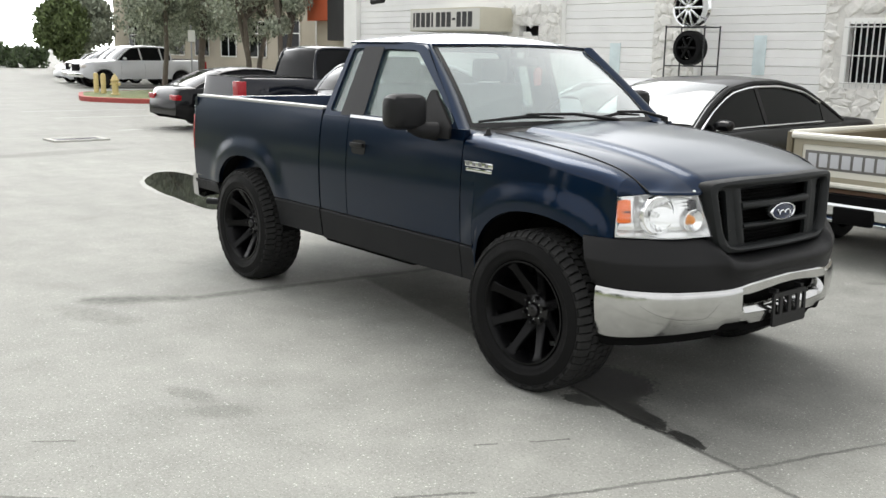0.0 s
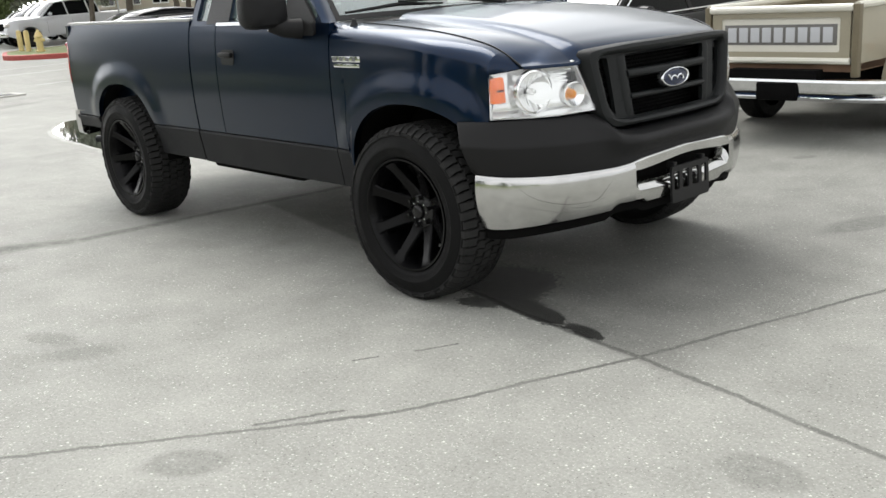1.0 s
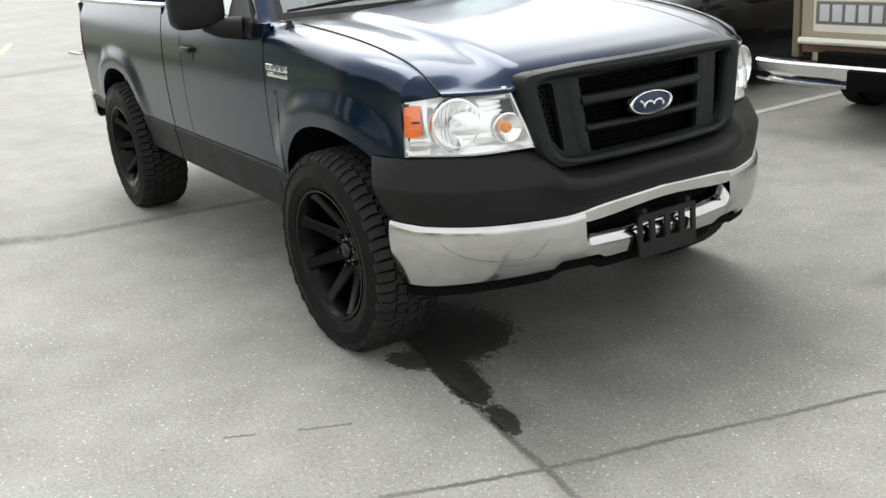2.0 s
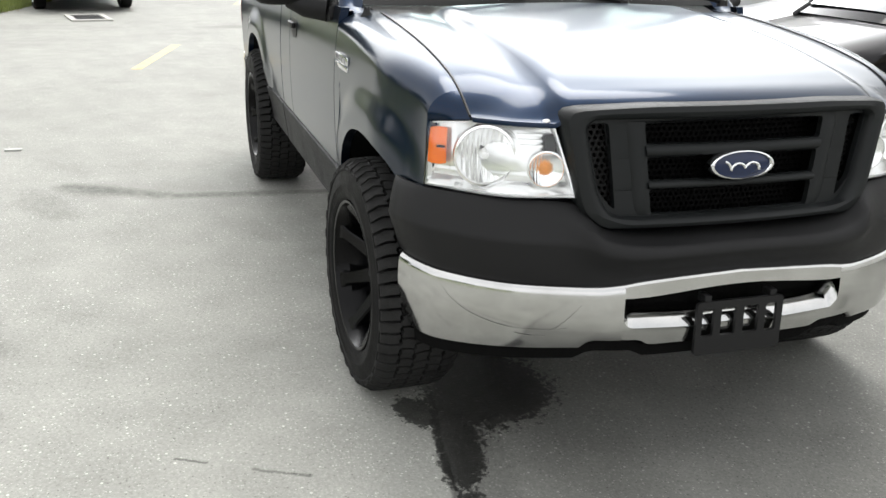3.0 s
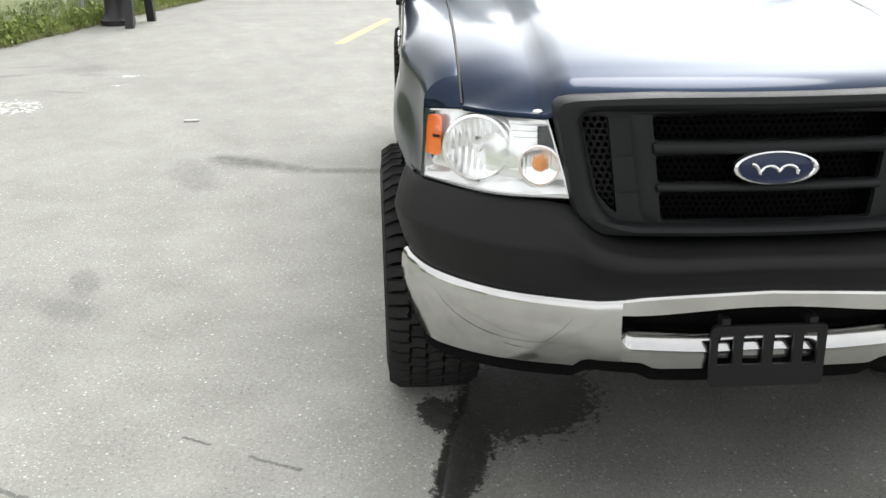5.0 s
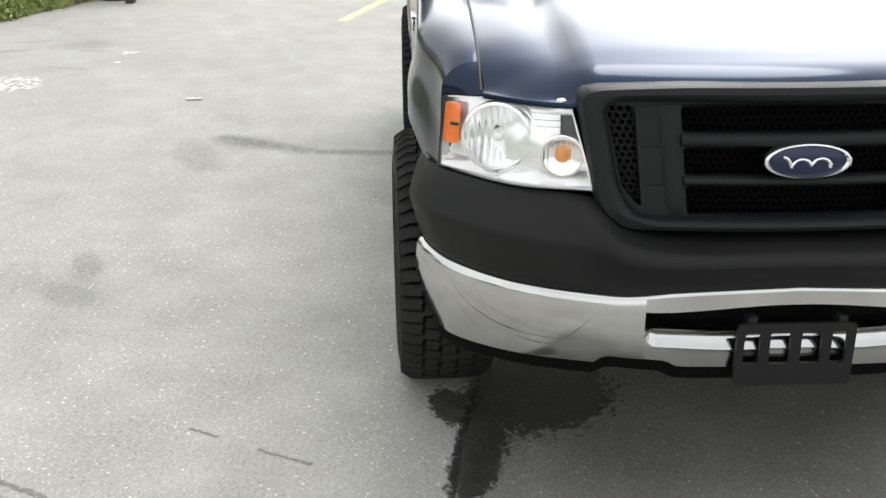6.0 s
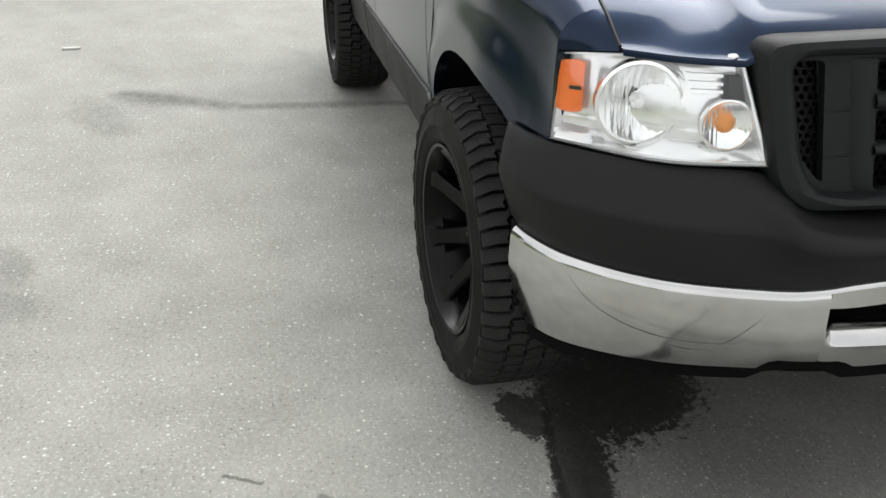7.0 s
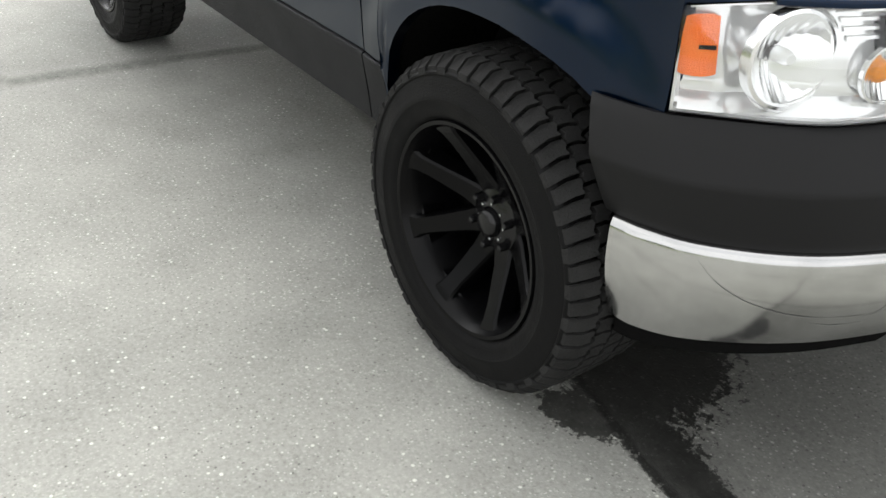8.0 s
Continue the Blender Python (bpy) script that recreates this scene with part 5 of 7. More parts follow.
# ---- ground markings and street things ----
M_YELLOW = mat("yellow_road_paint", (0.60, 0.47, 0.20), 0.7, 0, 0.25, 14.0, 0.2, 120.0)
M_WHITEPAINT = mat("white_road_paint", (0.45, 0.45, 0.43), 0.7, 0, 0.25, 9.0, 0.2, 120.0)
M_CONC = mat("pale_concrete", (0.46, 0.45, 0.42), 0.85, 0, 0.15, 5.0, 0.3, 60.0)
M_REDKERB = mat("red_kerb_paint", (0.36, 0.07, 0.06), 0.75, 0, 0.25, 6.0, 0.3, 60.0)
M_GRASS = mat("grass", (0.150, 0.175, 0.065), 0.9, 0, 0.45, 3.0, 0.5, 40.0)
M_BLADE = mat("grass_blades", (0.225, 0.270, 0.075), 0.7, 0, 0.45, 5.0)
M_HYDRANT = mat("yellow_hydrant_paint", (0.62, 0.49, 0.22), 0.5, 0, 0.15, 12.0)
M_BLACKIRON = mat("black_painted_iron", (0.012, 0.012, 0.013), 0.45, 0, 0.2, 20.0, 0.1, 200.0)
M_GALV = mat("galvanised_steel", (0.36, 0.37, 0.38), 0.5, 0.6, 0.15, 10.0)


def flat(name, pts, material, z, label, category, kind="", group=""):
    bm = bmesh.new()
    bm.faces.new([bm.verts.new((x, y, z)) for x, y in pts])
    ob = part(name, bm, material, None, smooth=False)
    return tagged(ob, label, category, group, kind)


def stripe(x0, y0, x1, y1, w, material, label, group):
    d = Vector((x1 - x0, y1 - y0)).normalized()
    nx, ny = -d.y * w / 2, d.x * w / 2
    return flat("road_marking", [(x0 + nx, y0 + ny), (x0 - nx, y0 - ny), (x1 - nx, y1 - ny), (x1 + nx, y1 + ny)], material, 0.004, label, "road marking", "structure", group)


stripe(-8.40, -1.77, -10.70, -1.21, 0.12, M_YELLOW, "worn yellow centre line dash on the road", "yellow dashes")
stripe(-17.4, 0.30, -19.6, 0.86, 0.12, M_YELLOW, "worn yellow centre line dash on the road", "yellow dashes")
for x in (-1.93, -7.2, -10.0, -12.95, -17.35, -21.6, -24.4):
    stripe(x, 3.35, x, 8.6, 0.10, M_WHITEPAINT, "faded white parking stall line on the concrete", "stall lines")

# puddle by the rear of the truck
M_WATER = mat("puddle_water", (0.016, 0.017, 0.016), 0.03, 0, 0.3, 2.0)
M_DAMP = mat("pale_dried_rim", (0.35, 0.348, 0.325), 0.8, 0, 0.12, 4.0, 0.2, 60.0)
PUD = [(-6.4, 0.30), (-7.6, 0.30), (-8.5, 0.42), (-9.2, 0.64), (-9.75, 1.00), (-9.85, 1.30), (-9.3, 1.40), (-8.5, 1.28), (-7.6, 1.12), (-6.7, 0.9)]


def blobby(pts, grow, n=90, amp=0.05):
    c = Vector((sum(p[0] for p in pts) / len(pts), sum(p[1] for p in pts) / len(pts)))
    out = []
    for i in range(n):
        f = i / n * len(pts)
        j = int(f)
        ps = [Vector(pts[(j + q) % len(pts)]) for q in (-1, 0, 1, 2)]
        t = f - j
        p = 0.5 * ((2 * ps[1]) + (ps[2] - ps[0]) * t + (2 * ps[0] - 5 * ps[1] + 4 * ps[2] - ps[3]) * t * t + (3 * ps[1] - ps[0] - 3 * ps[2] + ps[3]) * t ** 3)
        d = p - c
        k = 1 + grow / d.length + amp * noise.noise((p.x * 3, p.y * 3, grow * 9))
        out.append(tuple(c + d * k))
    return out


rim = flat("puddle_rim", blobby(PUD, 0.09, amp=0.12), M_DAMP, 0.003, "pale dried rim of a puddle on the concrete", "stain", "structure")
flat("puddle", blobby(PUD, 0.0), M_WATER, 0.006, "shallow puddle of dark rain water on the concrete", "puddle", "structure")
bm = bmesh.new()
box(bm, -4.365, -4.32, -2.745, -2.625, 0.0, 0.014, 0.005, None)
tagged(part("litter", bm, M_WHITEPAINT, None), "small scrap of white paper on the concrete", "litter")


def drain(x, y, turn):
    t = thing("storm_drain", "concrete storm drain frame with dark iron grate", "drain", (x, y, 0), turn, "storm drains")
    bm = bmesh.new()
    sheet(bm, [(-0.54, -0.33), (0.54, -0.33), (0.54, 0.33), (-0.54, 0.33)], [[(-0.44, -0.24), (0.44, -0.24), (0.44, 0.24), (-0.44, 0.24)]], lambda u, v: Vector((u, v, 0.03)), (0, 0, -0.028))
    part("frame", bm, M_CONC, t)
    for i in range(9):
        bm = bmesh.new()
        box(bm, -0.43, 0.43, -0.225 + i * 0.052, -0.200 + i * 0.052, 0.006, 0.022)
        part("bar", bm, M_BLACKIRON, t)
    return t


drain(-15.45, 1.82, 92)
drain(-14.55, -2.5, 10)

# verge with kerb, grass and fence
KERB = [(24, -12.5), (2, -8.0), (-5, -6.6), (-8.41, -5.87), (-10.9, -5.22), (-13.5, -4.52), (-18.0, -3.4), (-24, -1.75), (-36.4, 1.2), (-58, 7.6), (-88, 19.5)]
bm = bmesh.new()
rows = []
for i, (x, y) in enumerate(KERB):
    rows.append([(x, y, 0.0), (x, y - 0.02, 0.05), (x - 0.03, y - 0.6, 0.09), (x - 0.1, y - 3, 0.16), (x - 1, y - 40, 0.3)])
grid(bm, rows)
tagged(part("grass_verge", bm, M_GRASS, None), "uneven green grass verge beside the road", "verge", kind="structure")
bm = bmesh.new()
rows = []
for x, y in [p for p in KERB if -70 < p[0] < -15]:
    rows.append([(x, y + 0.10, 0.0), (x, y + 0.09, 0.11), (x, y - 0.06, 0.12), (x, y - 0.07, 0.0)])
grid(bm, rows)
tagged(part("kerb", bm, M_CONC, None, smooth=False), "pale concrete kerb along the road edge", "kerb", kind="structure")
random.seed(5)
vs, fs = [], []
for i in range(26000):
    t = random.random()
    x = -7.0 - 12.5 * t
    yk = float(np.interp(-x, [-p[0] for p in KERB], [p[1] for p in KERB]))
    y = yk + 0.03 + 0.10 * noise.noise((x * 2.3, 0.0, 4.0)) - abs(random.gauss(0, 0.9)) + (random.uniform(0, 0.07) if i % 9 == 0 else 0)
    h = random.uniform(0.04, 0.15) * (1.8 if noise.noise((x * 0.9, y * 0.9, 1)) > 0.12 else 1.0)
    a = random.uniform(0, math.tau)
    w = random.uniform(0.004, 0.009)
    lx, ly = random.gauss(0, 0.04), random.gauss(0, 0.04)
    k = len(vs)
    z = 0.05 if y < yk - 0.05 else 0.01
    vs += [(x - w * math.cos(a), y - w * math.sin(a), z), (x + w * math.cos(a), y + w * math.sin(a), z), (x + lx, y + ly, z + h)]
    fs.append((k, k + 1, k + 2))
me = bpy.data.meshes.new("grass_tufts")
me.from_pydata(vs, [], fs)
me.materials.append(M_BLADE)
tagged(new("grass_tufts", me), "ragged tufts of green grass along the road edge", "grass", kind="stuff")

vs, fs = [], []
for i in range(420):
    x = -7.0 - 9.0 * random.random()
    yk = float(np.interp(-x, [-p[0] for p in KERB], [p[1] for p in KERB]))
    y = yk + 0.02 + random.gauss(0, 0.06)
    a, r = random.uniform(0, math.tau), random.uniform(0.015, 0.045)
    k = len(vs)
    for q, m in ((0, 1.0), (1.5, 0.45), (3.1, 1.0), (4.7, 0.45)):
        vs.append((x + r * m * math.cos(a + q), y + r * m * math.sin(a + q), 0.012 + random.uniform(0, 0.02)))
    fs.append((k, k + 1, k + 2, k + 3))
me = bpy.data.meshes.new("leaf_litter")
me.from_pydata(vs, [], fs)
me.materials.append(mat("dry_brown_leaves", (0.20, 0.155, 0.10), 0.9, 0, 0.5, 9.0))
tagged(new("leaf_litter", me), "dry brown leaves and dirt along the grass edge", "leaf litter", kind="stuff")

fence = thing("fence", "galvanised chain-link fence with round posts in the grass verge", "fence")
FX = spread(-6.2, -23.0, 8)
for i, x in enumerate(FX):
    y = float(np.interp(-x, [-p[0] for p in KERB], [p[1] for p in KERB])) - 0.42
    bm = bmesh.new()
    tube(bm, [(x, y, 0), (x, y, 1.55)], 0.035, 10)
    part("post", bm, M_GALV, fence)
for z in (1.45,):
    bm = bmesh.new()
    tube(bm, [(x, float(np.interp(-x, [-p[0] for p in KERB], [p[1] for p in KERB])) - 0.42, z) for x in spread(-6.2, -23, 16)], 0.014, 6)
    part("rail", bm, M_GALV, fence)
vs, fs = [], []
for i in range(300):
    for lean in (-1, 1):
        x0 = -6.2 - 0.056 * i
        k = len(vs)
        for q in spread(0, 1, 4):
            x = x0 - lean * 0.66 * q
            y = float(np.interp(-x, [-p[0] for p in KERB], [p[1] for p in KERB])) - 0.42
            for a in (0.0, 2.1, 4.2):
                vs.append((x + 0.0018 * math.cos(a), y + 0.0018 * math.sin(a) + 0.002 * lean, 0.10 + 1.34 * q))
        for q in range(3):
            for c in range(3):
                fs.append((k + q * 3 + c, k + q * 3 + (c + 1) % 3, k + q * 3 + 3 + (c + 1) % 3, k + q * 3 + 3 + c))
me = bpy.data.meshes.new("wire_mesh")
me.from_pydata(vs, [], fs)
me.materials.append(M_GALV)
wire = new("wire_mesh", me)
wire.parent = fence
tagged(wire, "thin galvanised diamond wire mesh", kind="stuff")

# black lamp post and the propped black stand by the verge
post = thing("lamp_post", "black cast-iron lamp post with fluted base", "lamp post", (-10.64, -5.02, 0))
bm = bmesh.new()
revolve(bm, [(0.0, 0.0), (0.24, 0.0), (0.24, 0.07), (0.20, 0.10), (0.185, 0.14), (0.165, 0.17), (0.155, 0.42), (0.165, 0.46), (0.13, 0.50), (0.115, 0.56), (0.11, 1.0), (0.10, 3.4), (0.0, 3.4)], 24)
part("column", bm, M_BLACKIRON, post)
bm = bmesh.new()
revolve(bm, [(0.06, 3.4), (0.20, 3.55), (0.22, 3.95), (0.10, 4.1), (0.0, 4.15)], 16)
part("lantern", bm, M_BLACKIRON, post)
stand = thing("sign_stand", "black steel stand with two splayed square legs", "stand", (-10.48, -4.68, 0))
for a, b, c in ((0.30, -0.05, 0.05), (-0.48, 0.05, -0.28)):
    bm = bmesh.new()
    d = Vector((c - a, 0, 1.25))
    rows = []
    for t in (0, 1):
        p = Vector((a, b, 0)) + d * t
        rows.append([p + Vector((sx * 0.055, sy * 0.055, 0)) for sx, sy in ((-1, -1), (1, -1), (1, 1), (-1, 1))])
    v = grid(bm, rows, closed=True)
    bm.faces.new(v[1])
    part("leg", bm, M_BLACKIRON, stand)
bm = bmesh.new()
box(bm, -0.33, 0.10, -0.06, 0.06, 1.20, 1.30, 0.01)
part("crossbar", bm, M_BLACKIRON, stand)

# kerbed island with hydrant and bollards
isl = thing("kerb_island", "grass island with a red-painted concrete kerb", "kerb", kind="structure")
ISL = rounded([(-27.1, 7.9), (-29.3, 6.6), (-33.2, 7.9), (-35.4, 15), (-26.5, 15)], 0.9, 6)
bm = bmesh.new()
c = Vector((-30.4, 10.5))
grid(bm, [[(p[0], p[1], 0.0) for p in ISL], [(p[0], p[1], 0.15) for p in ISL], [tuple((Vector(p) + (c - Vector(p)).normalized() * 0.16).to_tuple()) + (0.16,) for p in ISL]], closed=True)
part("kerb", bm, M_REDKERB, isl, smooth=False)
bm = bmesh.new()
bm.faces.new([bm.verts.new(tuple((Vector(p) + (c - Vector(p)).normalized() * 0.15).to_tuple()) + (0.15,)) for p in ISL])
part("turf", bm, M_GRASS, isl)


def hydrant():
    t = thing("fire_hydrant", "pale yellow fire hydrant on the grass island", "hydrant", (-30.38, 8.25, 0.15))
    bm = bmesh.new()
    revolve(bm, [(0.0, 0.0), (0.16, 0.0), (0.16, 0.05), (0.11, 0.06), (0.11, 0.46), (0.15, 0.48), (0.15, 0.53), (0.12, 0.55), (0.10, 0.63), (0.05, 0.68), (0.03, 0.75), (0.0, 0.75)], 20)
    part("barrel", bm, M_HYDRANT, t)
    for a in (20, 110, 200):
        bm = bmesh.new()
        d = Vector((math.cos(radians(a)), math.sin(radians(a)), 0))
        tube(bm, [d * 0.08 + Vector((0, 0, 0.38)), d * 0.20 + Vector((0, 0, 0.38))], 0.06 if a == 110 else 0.05, 12)
        part("outlet", bm, M_HYDRANT, t)


hydrant()
for x, y in ((-32.4, 8.30), (-31.5, 8.24)):
    bm = bmesh.new()
    revolve(bm, [(0.0, 0.0), (0.09, 0.0), (0.09, 0.80), (0.07, 0.86), (0.0, 0.88)], 16, Matrix.Translation((x, y, 0)))
    ob = part("bollard", bm, M_HYDRANT, None)
    tagged(ob, "pale yellow steel bollard beside the hydrant", "bollard", "bollards")

# ---- parked cars ----
M_BLACKPAINT = mat("black_car_paint", (0.004, 0.004, 0.0048), 0.28, 0, 0.06, 2.0, coat=0.40, spec=0.08)
M_WHITECAR = mat("white_car_paint", (0.55, 0.56, 0.58), 0.3, 0, 0.05, 2.0, coat=0.6)
M_DARKBLUE = mat("dark_blue_car_paint", (0.0025, 0.004, 0.009), 0.3, 0, 0.06, 2.0, coat=0.7, spec=0.1)
M_BEIGE = mat("beige_truck_paint", (0.34, 0.31, 0.23), 0.4, 0, 0.08, 2.5, 0.03, 60.0, coat=0.5)
M_CREAM = mat("cream_paint", (0.70, 0.68, 0.60), 0.4, 0, 0.06, 3.0, coat=0.4)
M_OLIVE = mat("olive_bed_paint", (0.16, 0.135, 0.085), 0.6, 0, 0.2, 4.0, 0.1, 60.0)
M_BED = mat("rusty_bed_boards", (0.17, 0.10, 0.06), 0.8, 0, 0.3, 5.0, 0.2, 50.0)
M_ALLOY = mat("silver_alloy", (0.55, 0.56, 0.57), 0.3, 0.9, 0.08, 12.0)
# pale base colour imitates the sky reflected in the sedan's windscreen
M_PALEGLASS = mat("sky_pale_windscreen", (0.15, 0.165, 0.17), 0.07, 0, 0.15, 3.0, coat=1.0, spec=0.5)
M_CARGLASS = mat("dark_car_glass", (0.005, 0.0055, 0.006), 0.05, 0, 0.1, 3.0, spec=0.12)


def simple_wheel(parent, x, y, r, w, s, rim=None):
    axis = Matrix.Translation((x, y, r)) @ Matrix.Rotation(radians(-90 * s), 4, "X")
    bm = bmesh.new()
    revolve(bm, [(r * 0.66, -w / 2), (r * 0.92, -w / 2), (r, -w * 0.36), (r, w * 0.36), (r * 0.93, w / 2), (r * 0.72, w / 2 + 0.004), (r * 0.66, w / 2 - 0.01)], 32, axis)
    tyre = part("wheel", bm, M_RUBBER, parent)
    bm = bmesh.new()
    revolve(bm, [(r * 0.67, w / 2 - 0.008), (r * 0.63, w / 2), (r * 0.60, w / 2 - 0.05), (0.0, w / 2 - 0.06)], 32, axis)
    for k in range(7):
        a = 2 * math.pi * k / 7
        box(bm, 0.03, r * 0.63, -0.028, 0.028, w / 2 - 0.045, w / 2 - 0.012, 0, axis @ Matrix.Rotation(a, 4, "Z"))
    revolve(bm, [(0.07, w / 2 - 0.05), (0.06, w / 2 - 0.005), (0.0, w / 2)], 16, axis)
    part("rim", bm, rim or M_ALLOY, tyre)


def car(name, label, category, at, turn, paint, hw, top, axles, wr, roof, sill=0.22, glass_m=None, trim=None, tails=(-1, 1), bed=None, pillars=(), group="", quarter=0.50, rim=None):
    """A parked car: top is the upper outline of the body, roof that of the cab, both as (x, z) from nose to tail."""
    t = thing(name, label, category, at, turn, group)
    xs0, zs0 = [p[0] for p in top][::-1], [p[1] for p in top][::-1]

    def interp(xa, za, x):
        """An outline through its points, a little rounded."""
        r = min(0.09, max(x - xa[0], 0.0) * 0.5, max(xa[-1] - x, 0.0) * 0.5)
        return float(0.25 * np.interp(x - r, xa, za) + 0.5 * np.interp(x, xa, za) + 0.25 * np.interp(x + r, xa, za))
    nose_x, tail_x = top[0][0], top[-1][0]
    ra = wr * 1.20
    xs = set(spread(tail_x, nose_x, 40))
    for a in axles:
        xs |= {a + ra * math.cos(math.pi * i / 14) for i in range(15)}
    rows = []
    for x in sorted(xs):
        zt = interp(xs0, zs0, x)
        ends = min(nose_x - x, x - tail_x)
        w = hw * (1 - 0.16 * (1 - ease(0.0, 0.55, ends)) ** 1.5)
        zb = sill + 0.12 * (1 - ease(0.0, 0.3, ends))
        for a in axles:
            if abs(x - a) < ra:
                zb = max(zb, wr * 0.95 + math.sqrt(max(ra * ra - (x - a) ** 2, 0)))
        zb = min(zb, zt - 0.1)
        hgt = zt - zb
        sec = [(0.955 * w, zb), (0.985 * w, zb + hgt * 0.18), (w, zb + hgt * 0.45), (0.985 * w, zb + hgt * 0.72), (0.95 * w, zt - 0.045), (0.90 * w, zt - 0.008), (0.55 * w, zt + 0.014), (0, zt + 0.02)]
        rows.append([Vector((x, -y, z)) for y, z in sec] + [Vector((x, y, z)) for y, z in sec[::-1][1:]])
    bm = bmesh.new()
    v = grid(bm, rows)
    bm.faces.new(v[0])
    bm.faces.new(v[-1][::-1])
    body = part("body", bm, paint, t, sharp=50)
    bm = bmesh.new()
    box(bm, tail_x + 0.25, nose_x - 0.25, -hw * 0.80, hw * 0.80, sill + 0.02, 0.62)
    part("underbody", bm, M_DARK, t)
    for a in axles:
        for s in (-1, 1):
            simple_wheel(t, a, s * (hw - 0.125), wr, 0.21, s, rim)
    # cab
    xr, zr = [p[0] for p in roof][::-1], [p[1] for p in roof][::-1]
    hmax = max(zr)
    rows, proof = [], []
    for x in spread(xr[0], xr[-1], 34):
        z = max(interp(xr, zr, x), interp(xs0, zs0, x) + 0.012)
        zb = interp(xs0, zs0, x) - 0.02
        k = min(max((z - zb) / (hmax - zb), 0), 1)
        yb, yt = 0.90 * hw, (0.90 - 0.20 * k) * hw
        rows.append([Vector((x, -yb, zb)), Vector((x, -yt, z - 0.03)), Vector((x, -yt * 0.9, z)), Vector((x, 0, z + 0.025 * k)), Vector((x, yt * 0.9, z)), Vector((x, yt, z - 0.03)), Vector((x, yb, zb))])
        if z > hmax - 0.085:
            proof.append([p + Vector((0, 0, 0.008)) for p in rows[-1][1:-1]])
    bm = bmesh.new()
    grid(bm, rows)
    part("glazing", bm, glass_m or M_CARGLASS, t, sharp=40)
    bm = bmesh.new()
    grid(bm, proof)
    rim_in(bm, (0, 0, -0.03))
    part("roof", bm, paint, t)
    if trim:
        bm = bmesh.new()
        front = [r for r in rows if r[0].x > max(p[0].x for p in proof) - 0.02 and r[3].z > r[0].z + 0.06]
        grid(bm, [[p + Vector((0.008, 0, 0.010)) for p in (r[1].lerp(r[2], 0.6), r[2], r[3], r[4], r[5].lerp(r[4], 0.6))] for r in front])
        part("windscreen", bm, M_PALEGLASS, t, "windscreen with the sky's pale reflection painted in")
    cab_rows = list(rows)
    for s in (-1, 1):
        e = 1 if s < 0 else 5
        edge = [r[e] for r in cab_rows]
        for pts in (edge,):
            bm = bmesh.new()
            tube(bm, [p + Vector((0, -s * 0.008, -0.004)) for p in pts], 0.034, 8)
            part("pillar", bm, paint, t)
        bm = bmesh.new()
        grid(bm, [[r[0 if s < 0 else 6] + Vector((0, s * 0.006, 0)), r[e] + Vector((0, s * 0.006, 0))] for r in cab_rows if r[0].x < xr[0] + quarter])
        if len(bm.verts):
            part("quarter_panel", bm, paint, t)
        else:
            bm.free()
        for p, q in pillars:
            bm = bmesh.new()
            k0 = min(cab_rows, key=lambda r: abs(r[0].x - p))
            k1 = min(cab_rows, key=lambda r: abs(r[0].x - q))
            c0, c1 = k0[0 if s < 0 else 6], k1[e]
            grid(bm, [[c0 + Vector((d, s * 0.007, 0)), c1 + Vector((d, s * 0.007, 0))] for d in (-0.035, 0.035)])
            part("pillar", bm, M_TRIM if trim else paint, t)
        if trim:
            bm = bmesh.new()
            zs = [(xr[-1] - 0.12, interp(xs0, zs0, xr[-1] - 0.12) + 0.012)]
            xs_t = spread(xr[-1] - 0.10, xr[0] + max(quarter, 0.28), 18)
            pts = []
            for x in xs_t:
                zb = interp(xs0, zs0, x)
                z = max(interp(xr, zr, x) - 0.075, zb + 0.012)
                k = min(max((z - zb) / (hmax - zb), 0), 1)
                pts.append((x, s * hw * (0.915 - 0.20 * k), z))
            tube(bm, pts, 0.013, 6)
            tube(bm, [(x, s * hw * 0.912, interp(xs0, zs0, x) + 0.012) for x in xs_t], 0.013, 6)
            part("window_trim", bm, M_BRIGHT, t)
        bm = bmesh.new()
        xm = xr[-1] - 0.38
        rows = []
        for dy, sc in ((0.0, 0.5), (0.05, 0.9), (0.12, 1.0), (0.19, 0.85), (0.21, 0.4)):
            rows.append([(xm + 0.09 * sc * math.cos(a), s * (hw * 0.91 + dy), interp(xs0, zs0, xm) + 0.075 + 0.065 * sc * math.sin(a)) for a in spread(0, 2 * math.pi, 13)[:-1]])
        v = grid(bm, rows, closed=True)
        bm.faces.new(v[-1])
        part("door_mirror", bm, paint, t)
        if s in tails:
            zt = interp(xs0, zs0, tail_x + 0.05)
            bm = bmesh.new()
            if bed:
                box(bm, tail_x - 0.004, tail_x + 0.20, s * hw * 0.70, s * hw * 0.93, zt - 0.44, zt - 0.06, 0.02)
            else:
                box(bm, tail_x - 0.008, tail_x + 0.14, s * hw * 0.48, s * hw * 0.865, zt - 0.19, zt - 0.07, 0.02)
            part("tail_lamp", bm, M_RED, t)
        zn = interp(xs0, zs0, nose_x - 0.1)
        bm = bmesh.new()
        box(bm, nose_x - 0.20, nose_x + 0.004, s * hw * 0.52, s * hw * 0.87, zn - 0.20, zn - 0.06, 0.03)
        part("headlamp", bm, M_WHITELENS, t)
        for hx in axles[1:]:
            bm = bmesh.new()
            x = hx + 0.75
            box(bm, x - 0.09, x + 0.09, s * (hw - 0.01), s * (hw + 0.03), 0.72, 0.755, 0.01)
